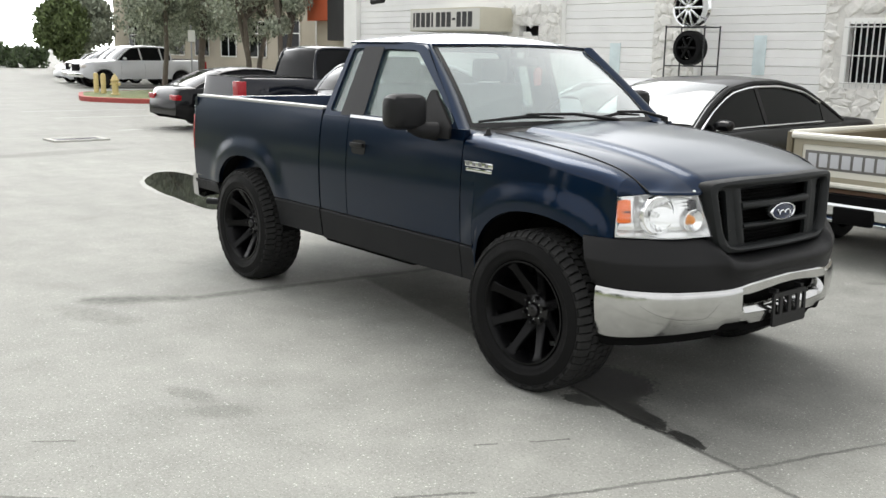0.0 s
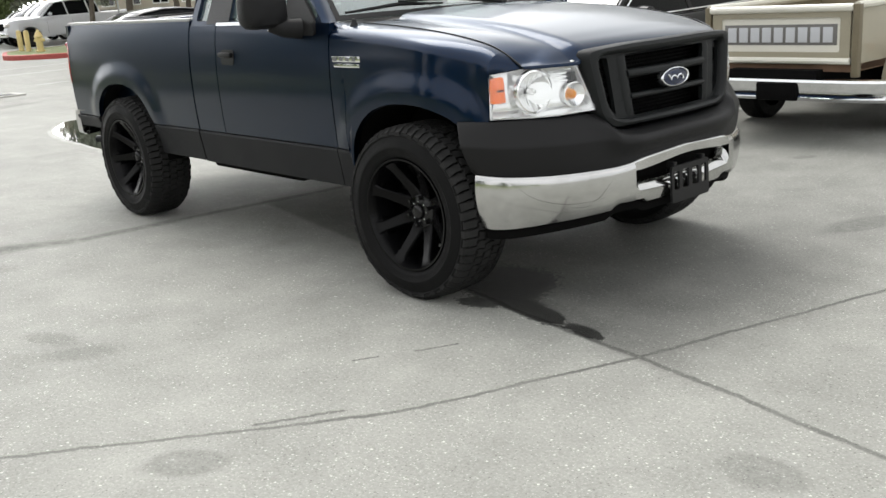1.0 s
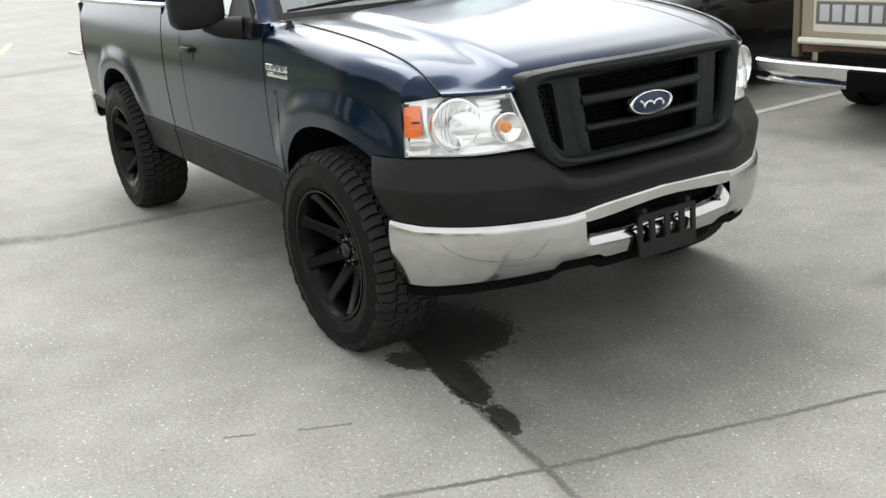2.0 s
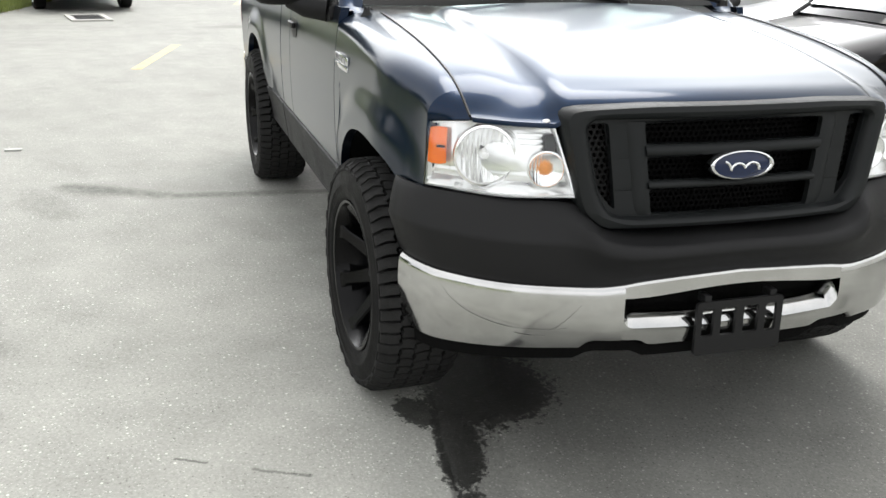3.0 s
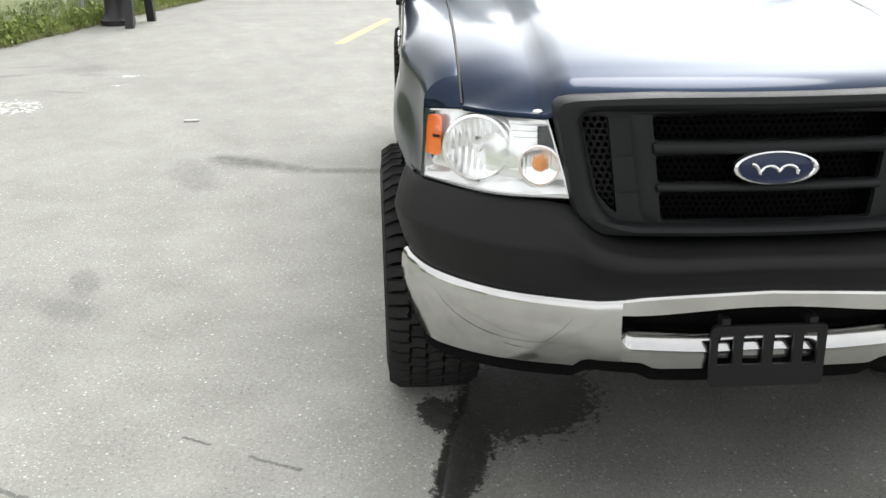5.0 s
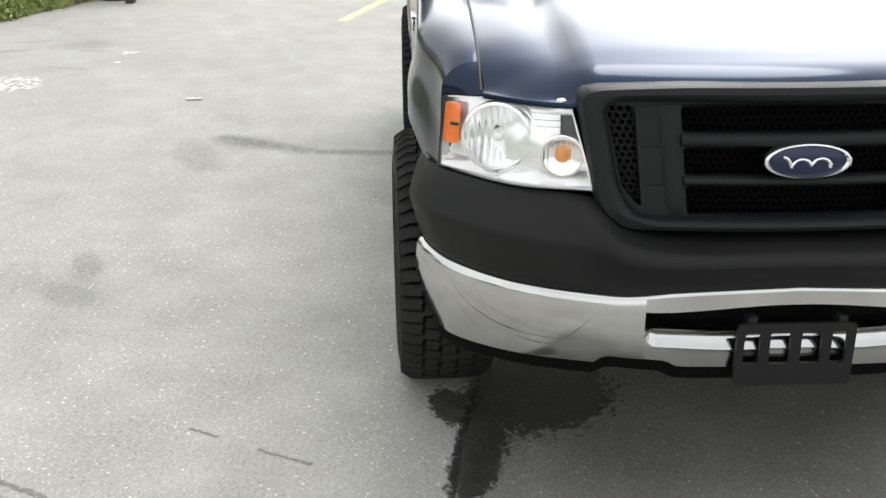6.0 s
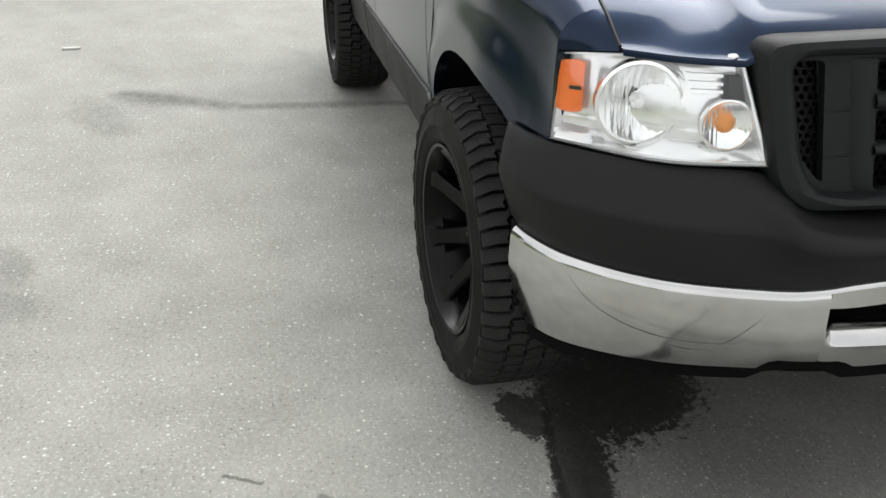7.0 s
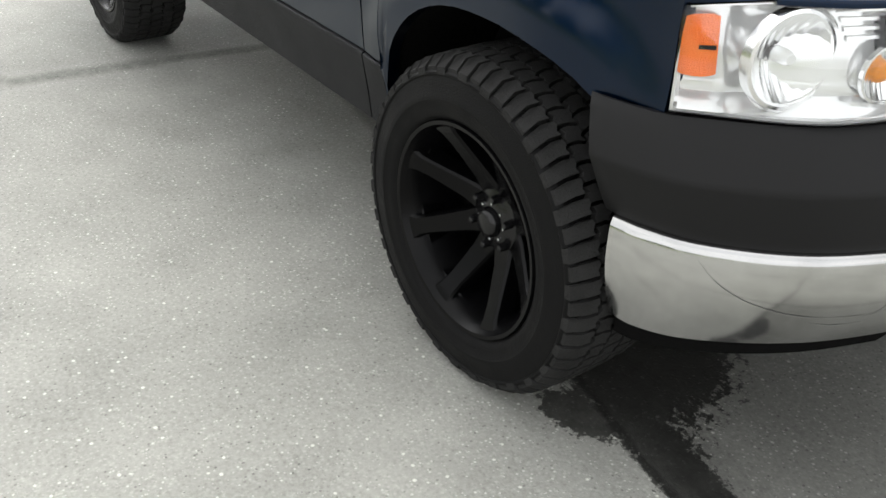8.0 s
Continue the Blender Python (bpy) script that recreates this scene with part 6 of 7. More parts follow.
            part("door_handle", bm, M_BRIGHT if trim else paint, t)
        for x in (xr[-1] - 0.22, (xr[-1] + xr[0]) / 2, xr[0] + 0.3):
            bm = bmesh.new()
            pts = []
            for z in spread(sill + 0.1, interp(xs0, zs0, x) - 0.05, 9):
                zt, zb = interp(xs0, zs0, x), sill
                f = (z - zb) / (zt - zb)
                w = hw * float(np.interp(f, [0, 0.18, 0.45, 0.72, 1.0], [0.955, 0.985, 1.0, 0.985, 0.93]))
                pts.append((x, s * (w + 0.001), z))
            tube(bm, pts, 0.0035, 4)
            part("door_gap", bm, M_TRIM, t)
    if bed:
        bm = bmesh.new()
        zn = interp(xs0, zs0, nose_x - 0.1)
        box(bm, nose_x - 0.05, nose_x + 0.012, -hw * 0.50, hw * 0.50, zn - 0.36, zn - 0.05, 0.02)
        part("grille", bm, M_DARK, t)
        for xe, nm in ((nose_x + 0.03, "front_bumper"), (tail_x - 0.05, "rear_bumper")):
            bm = bmesh.new()
            box(bm, xe - 0.07, xe + 0.05, -hw * 0.88, hw * 0.88, sill + 0.06, sill + 0.25, 0.03)
            part(nm, bm, M_BRIGHT, t)
        # flat dark sheet laid over the bed in place of its shaded hollow
        bm = bmesh.new()
        x0, x1 = bed
        zt = interp(xs0, zs0, (x0 + x1) / 2)
        sheet(bm, [(x0, -hw * 0.80), (x1, -hw * 0.80), (x1, hw * 0.80), (x0, hw * 0.80)], [], lambda a, b: Vector((a, b, zt + 0.024)), (0, 0, -0.01))
        part("dark_bed_sheet", bm, M_DARK, t)
    return t


SEDAN = [(0.92, 0.56), (0.88, 0.68), (0.6, 0.78), (0.1, 0.87), (-0.45, 0.96), (-1.4, 0.985), (-2.5, 1.01), (-3.1, 1.03), (-3.6, 1.02), (-3.78, 0.94), (-3.82, 0.72)]
SROOF = [(-0.35, 0.95), (-0.75, 1.22), (-1.15, 1.40), (-1.6, 1.465), (-2.1, 1.47), (-2.6, 1.40), (-3.05, 1.20), (-3.35, 1.03)]
car("black_sedan", "glossy black sedan with chrome window trim, parked by the wall", "car", (-3.46, 3.68, 0), -90, M_BLACKPAINT, 0.905, [(x * (1.19 if x < -2 else 1), z * 1.05) for x, z in SEDAN], (0.0, -2.93), 0.335, [(x * (1.04 if x < -2 else 1), z * 1.07) for x, z in SROOF], trim=True, pillars=((-1.75, -1.70),))
car("white_sedan", "white sedan parked behind the black sedan", "car", (-5.87, 5.24, 0), -90, M_WHITECAR, 0.90, SEDAN, (0.0, -2.75), 0.33, SROOF, pillars=((-1.7, -1.65),), group="white cars")
car("black_compact_sedan", "black compact sedan with red tail lamps, parked nose-in", "car", (-17.31, 8.21, 0), 90, M_BLACKPAINT, 0.87, [(x, z * 0.93) for x, z in SEDAN], (0.0, -2.65), 0.31, [(x, z * 0.94) for x, z in SROOF], pillars=((-1.7, -1.65),))
car("white_sedan", "white sedan parked at the kerb side", "car", (-16.6, -2.66, 0), 10, M_WHITECAR, 0.90, SEDAN, (0.0, -2.75), 0.33, SROOF, pillars=((-1.7, -1.65),), group="white cars")
SUV = [(0.88, 0.62), (0.84, 0.80), (0.5, 0.95), (-0.35, 1.05), (-1.5, 1.06), (-2.9, 1.09), (-3.45, 1.10), (-3.58, 1.05), (-3.62, 0.70)]
URO = [(-0.3, 1.04), (-0.8, 1.42), (-1.3, 1.60), (-2.2, 1.64), (-3.05, 1.58), (-3.35, 1.34), (-3.52, 1.08)]
car("white_crossover", "white crossover with a rear spoiler, parked nose-in", "car", (-11.73, 9.01, 0), 90, M_WHITECAR, 0.92, SUV, (0.0, -2.65), 0.34, URO, pillars=((-1.7, -1.6),), group="white cars")
PUP = [(0.95, 0.75), (0.92, 1.02), (0.6, 1.12), (-0.5, 1.20), (-1.4, 1.21), (-2.4, 1.22), (-4.05, 1.24), (-4.5, 1.245), (-4.62, 1.23), (-4.64, 0.60)]
PRO = [(-0.55, 1.18), (-0.95, 1.60), (-1.25, 1.82), (-1.9, 1.90), (-2.5, 1.89), (-2.68, 1.84), (-2.80, 1.22)]
car("dark_pickup", "dark blue pickup truck parked nose-in with an open bed", "pickup truck", (-15.01, 9.26, 0), 90, M_DARKBLUE, 0.98, PUP, (0.0, -3.55), 0.38, PRO, sill=0.38, bed=(-4.5, -2.85), pillars=((-1.75, -1.7),), quarter=0.12, tails=(-1,))
CREW = [(0.95, 0.78), (0.92, 1.08), (0.6, 1.18), (-0.5, 1.25), (-1.6, 1.26), (-2.9, 1.27), (-4.0, 1.29), (-4.85, 1.30), (-4.92, 1.28), (-4.94, 0.62)]
CRO = [(-0.55, 1.24), (-0.95, 1.60), (-1.28, 1.84), (-1.9, 1.90), (-2.75, 1.89), (-3.02, 1.86), (-3.12, 1.78), (-3.22, 1.27)]
for x, y, nm in ((-40.42, 11.22, "white crew-cab pickup truck parked nose-out"), (-43.3, 11.9, "white crew-cab pickup truck parked nose-out")):
    car("white_pickup", nm, "pickup truck", (x, y, 0), -90, M_WHITECAR, 1.0, CREW, (0.0, -3.65), 0.40, CRO, sill=0.42, bed=(-4.85, -3.3), pillars=((-1.75, -1.7), (-2.7, -2.65)), group="white pickups", quarter=0.12, rim=M_CAP)
car("white_crossover", "white crossover parked in the far row", "car", (-46.4, 12.3, 0), -90, M_WHITECAR, 0.95, SUV, (0.0, -2.75), 0.36, URO, pillars=((-1.7, -1.6),), group="white cars")
car("black_sedan", "dark sedan parked far down the street", "car", (-96, 13.5, 0), -60, M_BLACKPAINT, 0.9, SEDAN, (0.0, -2.75), 0.33, SROOF, pillars=((-1.7, -1.65),))
car("white_sedan", "white sedan parked far down the street", "car", (-99, 12.5, 0), -60, M_WHITECAR, 0.9, SEDAN, (0.0, -2.75), 0.33, SROOF, pillars=((-1.7, -1.65),), group="white cars")


# ---- old beige step-side pickup, tailgate towards the lot ----
def stepside():
    t = thing("stepside_pickup", "old beige step-side pickup with cream tailgate and chrome bumper", "pickup truck", (-0.66, 3.75, 0), 90)
    HWB = 0.665
    # tailgate: frame, pressed panel, dark field, plain blocks
    bm = bmesh.new()
    sheet(bm, [(-HWB + 0.04, 0.66), (HWB - 0.04, 0.66), (HWB - 0.04, 1.10), (-HWB + 0.04, 1.10)], [rounded([(-0.54, 0.76), (0.54, 0.76), (0.54, 1.04), (-0.54, 1.04)], 0.02, 2)], lambda y, z: Vector((-0.022, y, z)), (0.04, 0, 0))
    gate = part("tailgate", bm, M_BEIGE, t, "cream tailgate with a grey pressed panel")
    bm = bmesh.new()
    box(bm, -0.008, 0.012, -0.55, 0.55, 0.75, 1.05)
    part("panel", bm, M_CREAM, gate)
    bm = bmesh.new()
    box(bm, -0.012, 0.0, -0.512, 0.512, 0.815, 0.985, 0.003)
    part("field", bm, mat("grey_field", (0.16, 0.155, 0.145), 0.6, 0, 0.1), gate)
    for i in range(9):
        y = 0.436 - i * 0.109
        bm = bmesh.new()
        box(bm, -0.019, -0.010, y - 0.041, y + 0.041, 0.838, 0.962, 0.004)
        part("block", bm, M_WHITECAR, gate)
    bm = bmesh.new()
    tube(bm, [(-0.02, -HWB + 0.02, 1.115), (-0.02, HWB - 0.02, 1.115)], 0.032, 10)
    part("top_roll", bm, M_CREAM, gate)
    bm = bmesh.new()
    tube(bm, [(-0.03, -HWB + 0.03, 0.69), (-0.03, HWB - 0.03, 0.69)], 0.026, 8)
    part("low_roll", bm, M_CREAM, gate)
    for s in (-1, 1):
        bm = bmesh.new()
        box(bm, 0.0, 2.0, s * HWB, s * (HWB - 0.04), 0.60, 1.12, 0.006)
        part("bed_side", bm, M_BEIGE, t)
        bm = bmesh.new()
        box(bm, 0.03, 1.95, s * (HWB - 0.050), s * (HWB - 0.043), 0.66, 1.10)
        part("bed_lining", bm, M_OLIVE, t)
        bm = bmesh.new()
        tube(bm, [(-0.01, s * (HWB + 0.005), 1.13), (2.0, s * (HWB + 0.005), 1.13)], 0.03, 8)
        part("bed_rail", bm, M_CREAM, t)
        bm = bmesh.new()
        box(bm, -0.035, 0.035, s * (HWB - 0.02), s * (HWB + 0.035), 0.56, 1.14, 0.008)
        part("corner_post", bm, M_OLIVE, t)
        # bulging rear fender
        bm = bmesh.new()
        rows = []
        for i in range(19):
            a = math.pi * i / 18
            cx, cz = 1.12 - 0.62 * math.cos(a), 0.44 + 0.44 * math.sin(a)
            row = []
            for k in range(8):
                b = math.pi / 2 * k / 7
                row.append((1.12 + (cx - 1.12) * (0.86 + 0.14 * math.cos(b)) , s * (HWB + 0.30 * math.sin(b)), 0.44 + (cz - 0.44) * (0.80 + 0.20 * math.cos(b))))
            rows.append(row)
        grid(bm, rows)
        part("rear_fender", bm, M_BEIGE, t)
        bm = bmesh.new()
        revolve(bm, [(0.0, 0.03), (0.04, 0.026), (0.052, 0.0)], 16, Matrix.Translation((0.47, s * (HWB + 0.14), 0.74)) @ Matrix.Rotation(radians(-90), 4, "Y"))
        part("tail_lamp", bm, M_RED, t)
        simple_wheel(t, 1.12, s * (HWB + 0.10), 0.36, 0.22, s, M_CREAM)
        simple_wheel(t, 4.05, s * (HWB + 0.12), 0.36, 0.22, s, M_CREAM)
        bm = bmesh.new()
        box(bm, 2.08, 5.0, s * 0.80, s * 0.95, 0.45, 1.10, 0.06)
        part("cab_side", bm, M_BEIGE, t)
    bm = bmesh.new()
    box(bm, 0.0, 2.0, -HWB, HWB, 0.60, 0.66)
    part("bed_floor", bm, M_BED, t)
    bm = bmesh.new()
    box(bm, 1.96, 2.0, -HWB, HWB, 0.60, 1.16, 0.006)
    part("bed_front", bm, M_OLIVE, t)
    # cab
    bm = bmesh.new()
    box(bm, 2.06, 2.10, -0.92, 0.92, 0.50, 1.20, 0.01)
    sheet(bm, rounded([(-0.92, 1.15), (-0.80, 1.74), (0.80, 1.74), (0.92, 1.15)], 0.10, 4), [rounded([(-0.66, 1.30), (-0.60, 1.62), (0.60, 1.62), (0.66, 1.30)], 0.06, 4)], lambda y, z: Vector((2.06 + (z - 1.15) * 0.15, y, z)), (0.04, 0, 0))
    part("cab_back", bm, M_CREAM, t)
    bm = bmesh.new()
    sheet(bm, [(-0.68, 1.28), (-0.62, 1.64), (0.62, 1.64), (0.68, 1.28)], [], lambda y, z: Vector((2.08 + (z - 1.15) * 0.15, y, z)), (0.005, 0, 0))
    part("rear_glass", bm, M_CARGLASS, t)
    bm = bmesh.new()
    rows = []
    for y in spread(-1, 1, 13):
        rows.append([(2.14 + 1.05 * k, y * 0.84, 1.72 + 0.07 * (1 - y ** 4) * (0.6 + 0.4 * math.sin(math.pi * k))) for k in spread(0, 1, 9)])
    grid(bm, rows)
    rim_in(bm, (0, 0, -0.03))
    part("roof", bm, M_CREAM, t)
    bm = bmesh.new()
    box(bm, 3.4, 5.1, -0.85, 0.85, 0.5, 1.12, 0.08)
    part("hood", bm, M_BEIGE, t)
    bm = bmesh.new()
    grid(bm, [[(3.5, y, 1.13), (3.18, y * 0.9, 1.72)] for y in (-0.85, 0, 0.85)])
    part("windscreen", bm, M_CARGLASS, t)
    # bumper and underside
    bm = bmesh.new()
    rows = []
    for y in spread(-0.97, 0.97, 25):
        e = 0.07 * abs(y / 0.97) ** 5
        rows.append([(-0.18 + e + dx, y, z) for dx, z in ((0.05, 0.555), (0.0, 0.55), (-0.012, 0.53), (0.004, 0.48), (0.012, 0.44), (0.0, 0.40), (0.02, 0.375), (0.06, 0.37))])
    grid(bm, rows)
    rim_in(bm, (0.02, 0, 0))
    part("rear_bumper", bm, M_BRIGHT, t, "chrome rear bumper")
    bm = bmesh.new()
    box(bm, -0.205, -0.10, -0.27, 0.09, 0.375, 0.520, 0.012)
    part("tow_bracket", bm, M_DARK, t)
    bm = bmesh.new()
    box(bm, -0.12, 4.8, -0.40, 0.40, 0.40, 0.62)
    box(bm, 1.04, 1.20, -0.62, 0.62, 0.28, 0.44)
    part("chassis", bm, M_DARK, t)


stepside()


# ---- the white workshop building ----
M_WALL = mat("white_painted_render", (0.86, 0.86, 0.83), 0.8, 0, 0.08, 1.5, 0.2, 40.0)
M_STONE = mat("whitewashed_stone", (0.76, 0.75, 0.71), 0.85, 0, 0.14, 9.0, 1.0, 22.0, per_object=0.08)
M_MORTAR = mat("whitewashed_mortar", (0.70, 0.69, 0.65), 0.95, 0, 0.2, 6.0, 0.4, 50.0)
M_DOORPANEL = mat("white_garage_door", (0.87, 0.87, 0.85), 0.5, 0, 0.06, 1.2, 0.05, 60.0, per_object=0.03)
M_BARS = mat("white_window_bars", (0.62, 0.62, 0.60), 0.5, 0, 0.1)
M_SIGNBOX = mat("cream_sign_box", (0.55, 0.52, 0.42), 0.6, 0, 0.08, 2.0)
M_SIGNFACE = mat("pale_sign_face", (0.62, 0.61, 0.56), 0.5, 0, 0.05, 2.0)
M_PALEBLUE = mat("pale_blue_notice", (0.66, 0.76, 0.77), 0.5, 0, 0.12, 6.0)
M_BROWN = mat("brown_door_paint", (0.16, 0.075, 0.045), 0.5, 0, 0.15, 4.0)
M_BEIGEWALL = mat("beige_render", (0.50, 0.45, 0.36), 0.85, 0, 0.1, 0.8, 0.2, 30.0)
M_ORANGE = mat("orange_panel", (0.55, 0.12, 0.05), 0.6, 0, 0.1, 1.0)
M_ROOFDARK = mat("dark_fascia", (0.03, 0.03, 0.032), 0.6, 0, 0.1)

WY = 10.18
bm = bmesh.new()
GATES = ((-18.03, -12.28), (-10.53, -8.13), (-7.18, -4.71))
TOPZ = 3.7
sheet(bm, [(-18.63, 0), (9.0, 0), (9.0, 4.1), (-18.63, 4.1)], [[(a, 0.002), (b, 0.002), (b, TOPZ), (a, TOPZ)] for a, b in GATES] + [[(-4.30, 1.44), (-3.20, 1.44), (-3.20, 2.42), (-4.30, 2.42)], [(-2.38, 0.002), (-1.43, 0.002), (-1.43, 2.1), (-2.38, 2.1)], [(-11.78, 2.22), (-11.18, 2.22), (-11.18, 2.44), (-11.78, 2.44)]], lambda x, z: Vector((x, WY, z)), (0, 0.3, 0))
wall = part("wall_north", bm, M_WALL, None, smooth=False)
tagged(wall, "white painted workshop wall with garage doors", "wall", kind="structure")
bm = bmesh.new()
box(bm, -18.63, -18.33, WY + 0.3, 22, 0, 4.1)
tagged(part("wall_west", bm, M_WALL, None, smooth=False), "white painted side wall of the workshop", "wall", kind="structure")
bm = bmesh.new()
box(bm, -18.33, 9.0, WY + 0.3, 22, 3.9, 4.08)
tagged(part("roof_slab", bm, M_WALL, None, smooth=False), "flat roof slab of the workshop", "roof", kind="structure")
for a, b in GATES:
    g = thing("garage_door", "white sectional garage door with horizontal ribs", "garage door", ((a + b) / 2, WY + 0.12, 0), 0, "garage doors")
    n = 13
    hh = TOPZ / n
    w = (b - a) / 2 - 0.004
    bm = bmesh.new()
    rows = [[(x, yy, z) for yy, z in ((0.03, 0.0), (0.0, 0.012), (0.0, hh * 0.44), (0.012, hh * 0.48), (0.0, hh * 0.52), (0.0, hh - 0.014), (0.03, hh))] for x in (-w, w)]
    grid(bm, rows)
    first = part("panel", bm, M_DOORPANEL, g, smooth=False)
    for i in range(1, n):
        o = first.copy()
        scene.collection.objects.link(o)
        o.location.z = i * hh
    bm = bmesh.new()
    box(bm, -w, w, 0.04, 0.05, 0, TOPZ)
    part("backing", bm, M_ROOFDARK, g)

# barred window, brown door, letter box
slot = thing("window_2", "small dark slot window in the stone pier", "window", kind="structure")
bm = bmesh.new()
box(bm, -11.78, -11.18, WY + 0.20, WY + 0.22, 2.22, 2.44)
part("pane", bm, M_CARGLASS, slot)
win = thing("window_1", "small window behind white security bars", "window", kind="structure")
bm = bmesh.new()
box(bm, -4.30, -3.20, WY + 0.14, WY + 0.16, 1.44, 2.42)
part("pane", bm, M_CARGLASS, win)
bm = bmesh.new()
sheet(bm, [(-4.37, 1.38), (-3.13, 1.38), (-3.13, 2.48), (-4.37, 2.48)], [[(-4.27, 1.47), (-3.23, 1.47), (-3.23, 2.39), (-4.27, 2.39)]], lambda x, z: Vector((x, WY - 0.03, z)), (0, 0.05, 0))
part("window_frame", bm, M_WALL, win)
for x in spread(-4.25, -3.25, 11):
    bm = bmesh.new()
    tube(bm, [(x, WY - 0.09, 1.40), (x, WY - 0.09, 2.42)], 0.011, 6)
    part("bar", bm, M_BARS, win)
for z in (1.48, 1.9, 2.34):
    bm = bmesh.new()
    tube(bm, [(-4.33, WY - 0.09, z), (-3.17, WY - 0.09, z)], 0.012, 6)
    part("cross_bar", bm, M_BARS, win)
d1 = thing("door_1", "brown painted entrance door in the stone wall", "door", kind="structure")
bm = bmesh.new()
box(bm, -2.38, -1.43, WY + 0.10, WY + 0.15, 0.002, 2.1, 0.004)
part("leaf", bm, M_BROWN, d1)
bm = bmesh.new()
revolve(bm, [(0.0, 0.06), (0.03, 0.05), (0.02, 0.0)], 12, Matrix.Translation((-2.29, WY + 0.10, 1.0)) @ Matrix.Rotation(radians(90), 4, "X"))
part("knob", bm, M_ALLOY, d1)
lb = thing("letter_box", "black metal letter box fixed to the stone wall", "letter box", (-2.78, WY - 0.14, 1.85))
bm = bmesh.new()
box(bm, -0.16, 0.16, -0.08, 0.08, 0.0, 0.42, 0.02)
part("body", bm, M_BLACKIRON, lb)
bm = bmesh.new()
box(bm, -0.17, 0.17, -0.10, 0.08, 0.33, 0.46, 0.02)
part("lid", bm, M_BLACKIRON, lb)

# sign box with its unreadable row of characters as bars
sg = thing("sign_box", "cream sign box with a row of dark characters", "sign", (-13.18, WY - 0.95, 2.30))
bm = bmesh.new()
box(bm, -1.25, 1.20, 0.0, 0.94, 0.0, 0.50, 0.01)
part("case", bm, M_SIGNBOX, sg)
bm = bmesh.new()
box(bm, -1.22, 1.17, -0.012, 0.0, 0.03, 0.47)
part("face", bm, M_SIGNFACE, sg)
x = -1.12
for k in range(12):
    w = 0.06 if k in (0, 4) else 0.14 if k != 8 else 0.11
    z0, z1 = (0.09, 0.41) if k != 8 else (0.23, 0.28)
    bm = bmesh.new()
    box(bm, x, x + w, -0.018, -0.010, z0, z1)
    part("bar", bm, M_BLACKIRON, sg)
    x += w + 0.046 + (0.06 if k in (4,) else 0)
cm = thing("wall_camera", "small dark security camera on a bracket", "camera", (-16.43, WY - 0.45, 3.05))
bm = bmesh.new()
tube(bm, [(-0.22, -0.02, 0.0), (0.22, 0.0, 0.03)], 0.07, 12)
part("housing", bm, M_TRIM, cm)
bm = bmesh.new()
tube(bm, [(0.1, 0.0, 0.05), (0.1, 0.45, 0.12)], 0.02, 8)
part("bracket", bm, M_BARS, cm)
for x, w, z0, z1 in ((-9.15, 0.26, 1.46, 2.08), (-5.93, 0.24, 1.55, 2.22)):
    bm = bmesh.new()
    box(bm, x - w / 2, x + w / 2, WY + 0.104, WY + 0.118, z0, z1, 0.002)
    tagged(part("notice", bm, M_PALEBLUE, None), "pale blue notice stuck on the garage door", "notice", "notices")

# veneer of irregular stones
random.seed(11)
shapes = []
for k in range(16):
    bm = bmesh.new()
    n = random.choice((5, 6, 7, 8))
    ang = [2 * math.pi * (i + random.uniform(-0.25, 0.25)) / n for i in range(n)]
    ring = []
    for a in ang:
        e = (abs(math.cos(a)) ** 3.2 + abs(math.sin(a)) ** 3.2) ** (-1 / 3.2)
        ring.append((0.5 * e * math.cos(a) * random.uniform(0.80, 1.0), 0.5 * e * math.sin(a) * random.uniform(0.80, 1.0)))
    top = [bm.verts.new((p[0] * random.uniform(0.55, 0.88), -0.62 - random.uniform(0, 0.6), p[1] * random.uniform(0.55, 0.88))) for p in ring]
    mid = [bm.verts.new((p[0], -0.25 - random.uniform(0, 0.25), p[1])) for p in ring]
    low = [bm.verts.new((p[0], 0.1, p[1])) for p in ring]
    c0 = bm.verts.new((random.uniform(-0.15, 0.15), random.uniform(-1.2, -0.6), random.uniform(-0.15, 0.15)))
    for i in range(n):
        j = (i + 1) % n
        bm.faces.new((top[i], top[j], c0))
        bm.faces.new((mid[i], mid[j], top[j], top[i]))
        bm.faces.new((low[i], low[j], mid[j], mid[i]))
    bmesh.ops.recalc_face_normals(bm, faces=bm.faces)
    me = bpy.data.meshes.new("stone")
    bm.to_mesh(me)
    bm.free()
    me.materials.append(M_STONE)
    shapes.append(me)
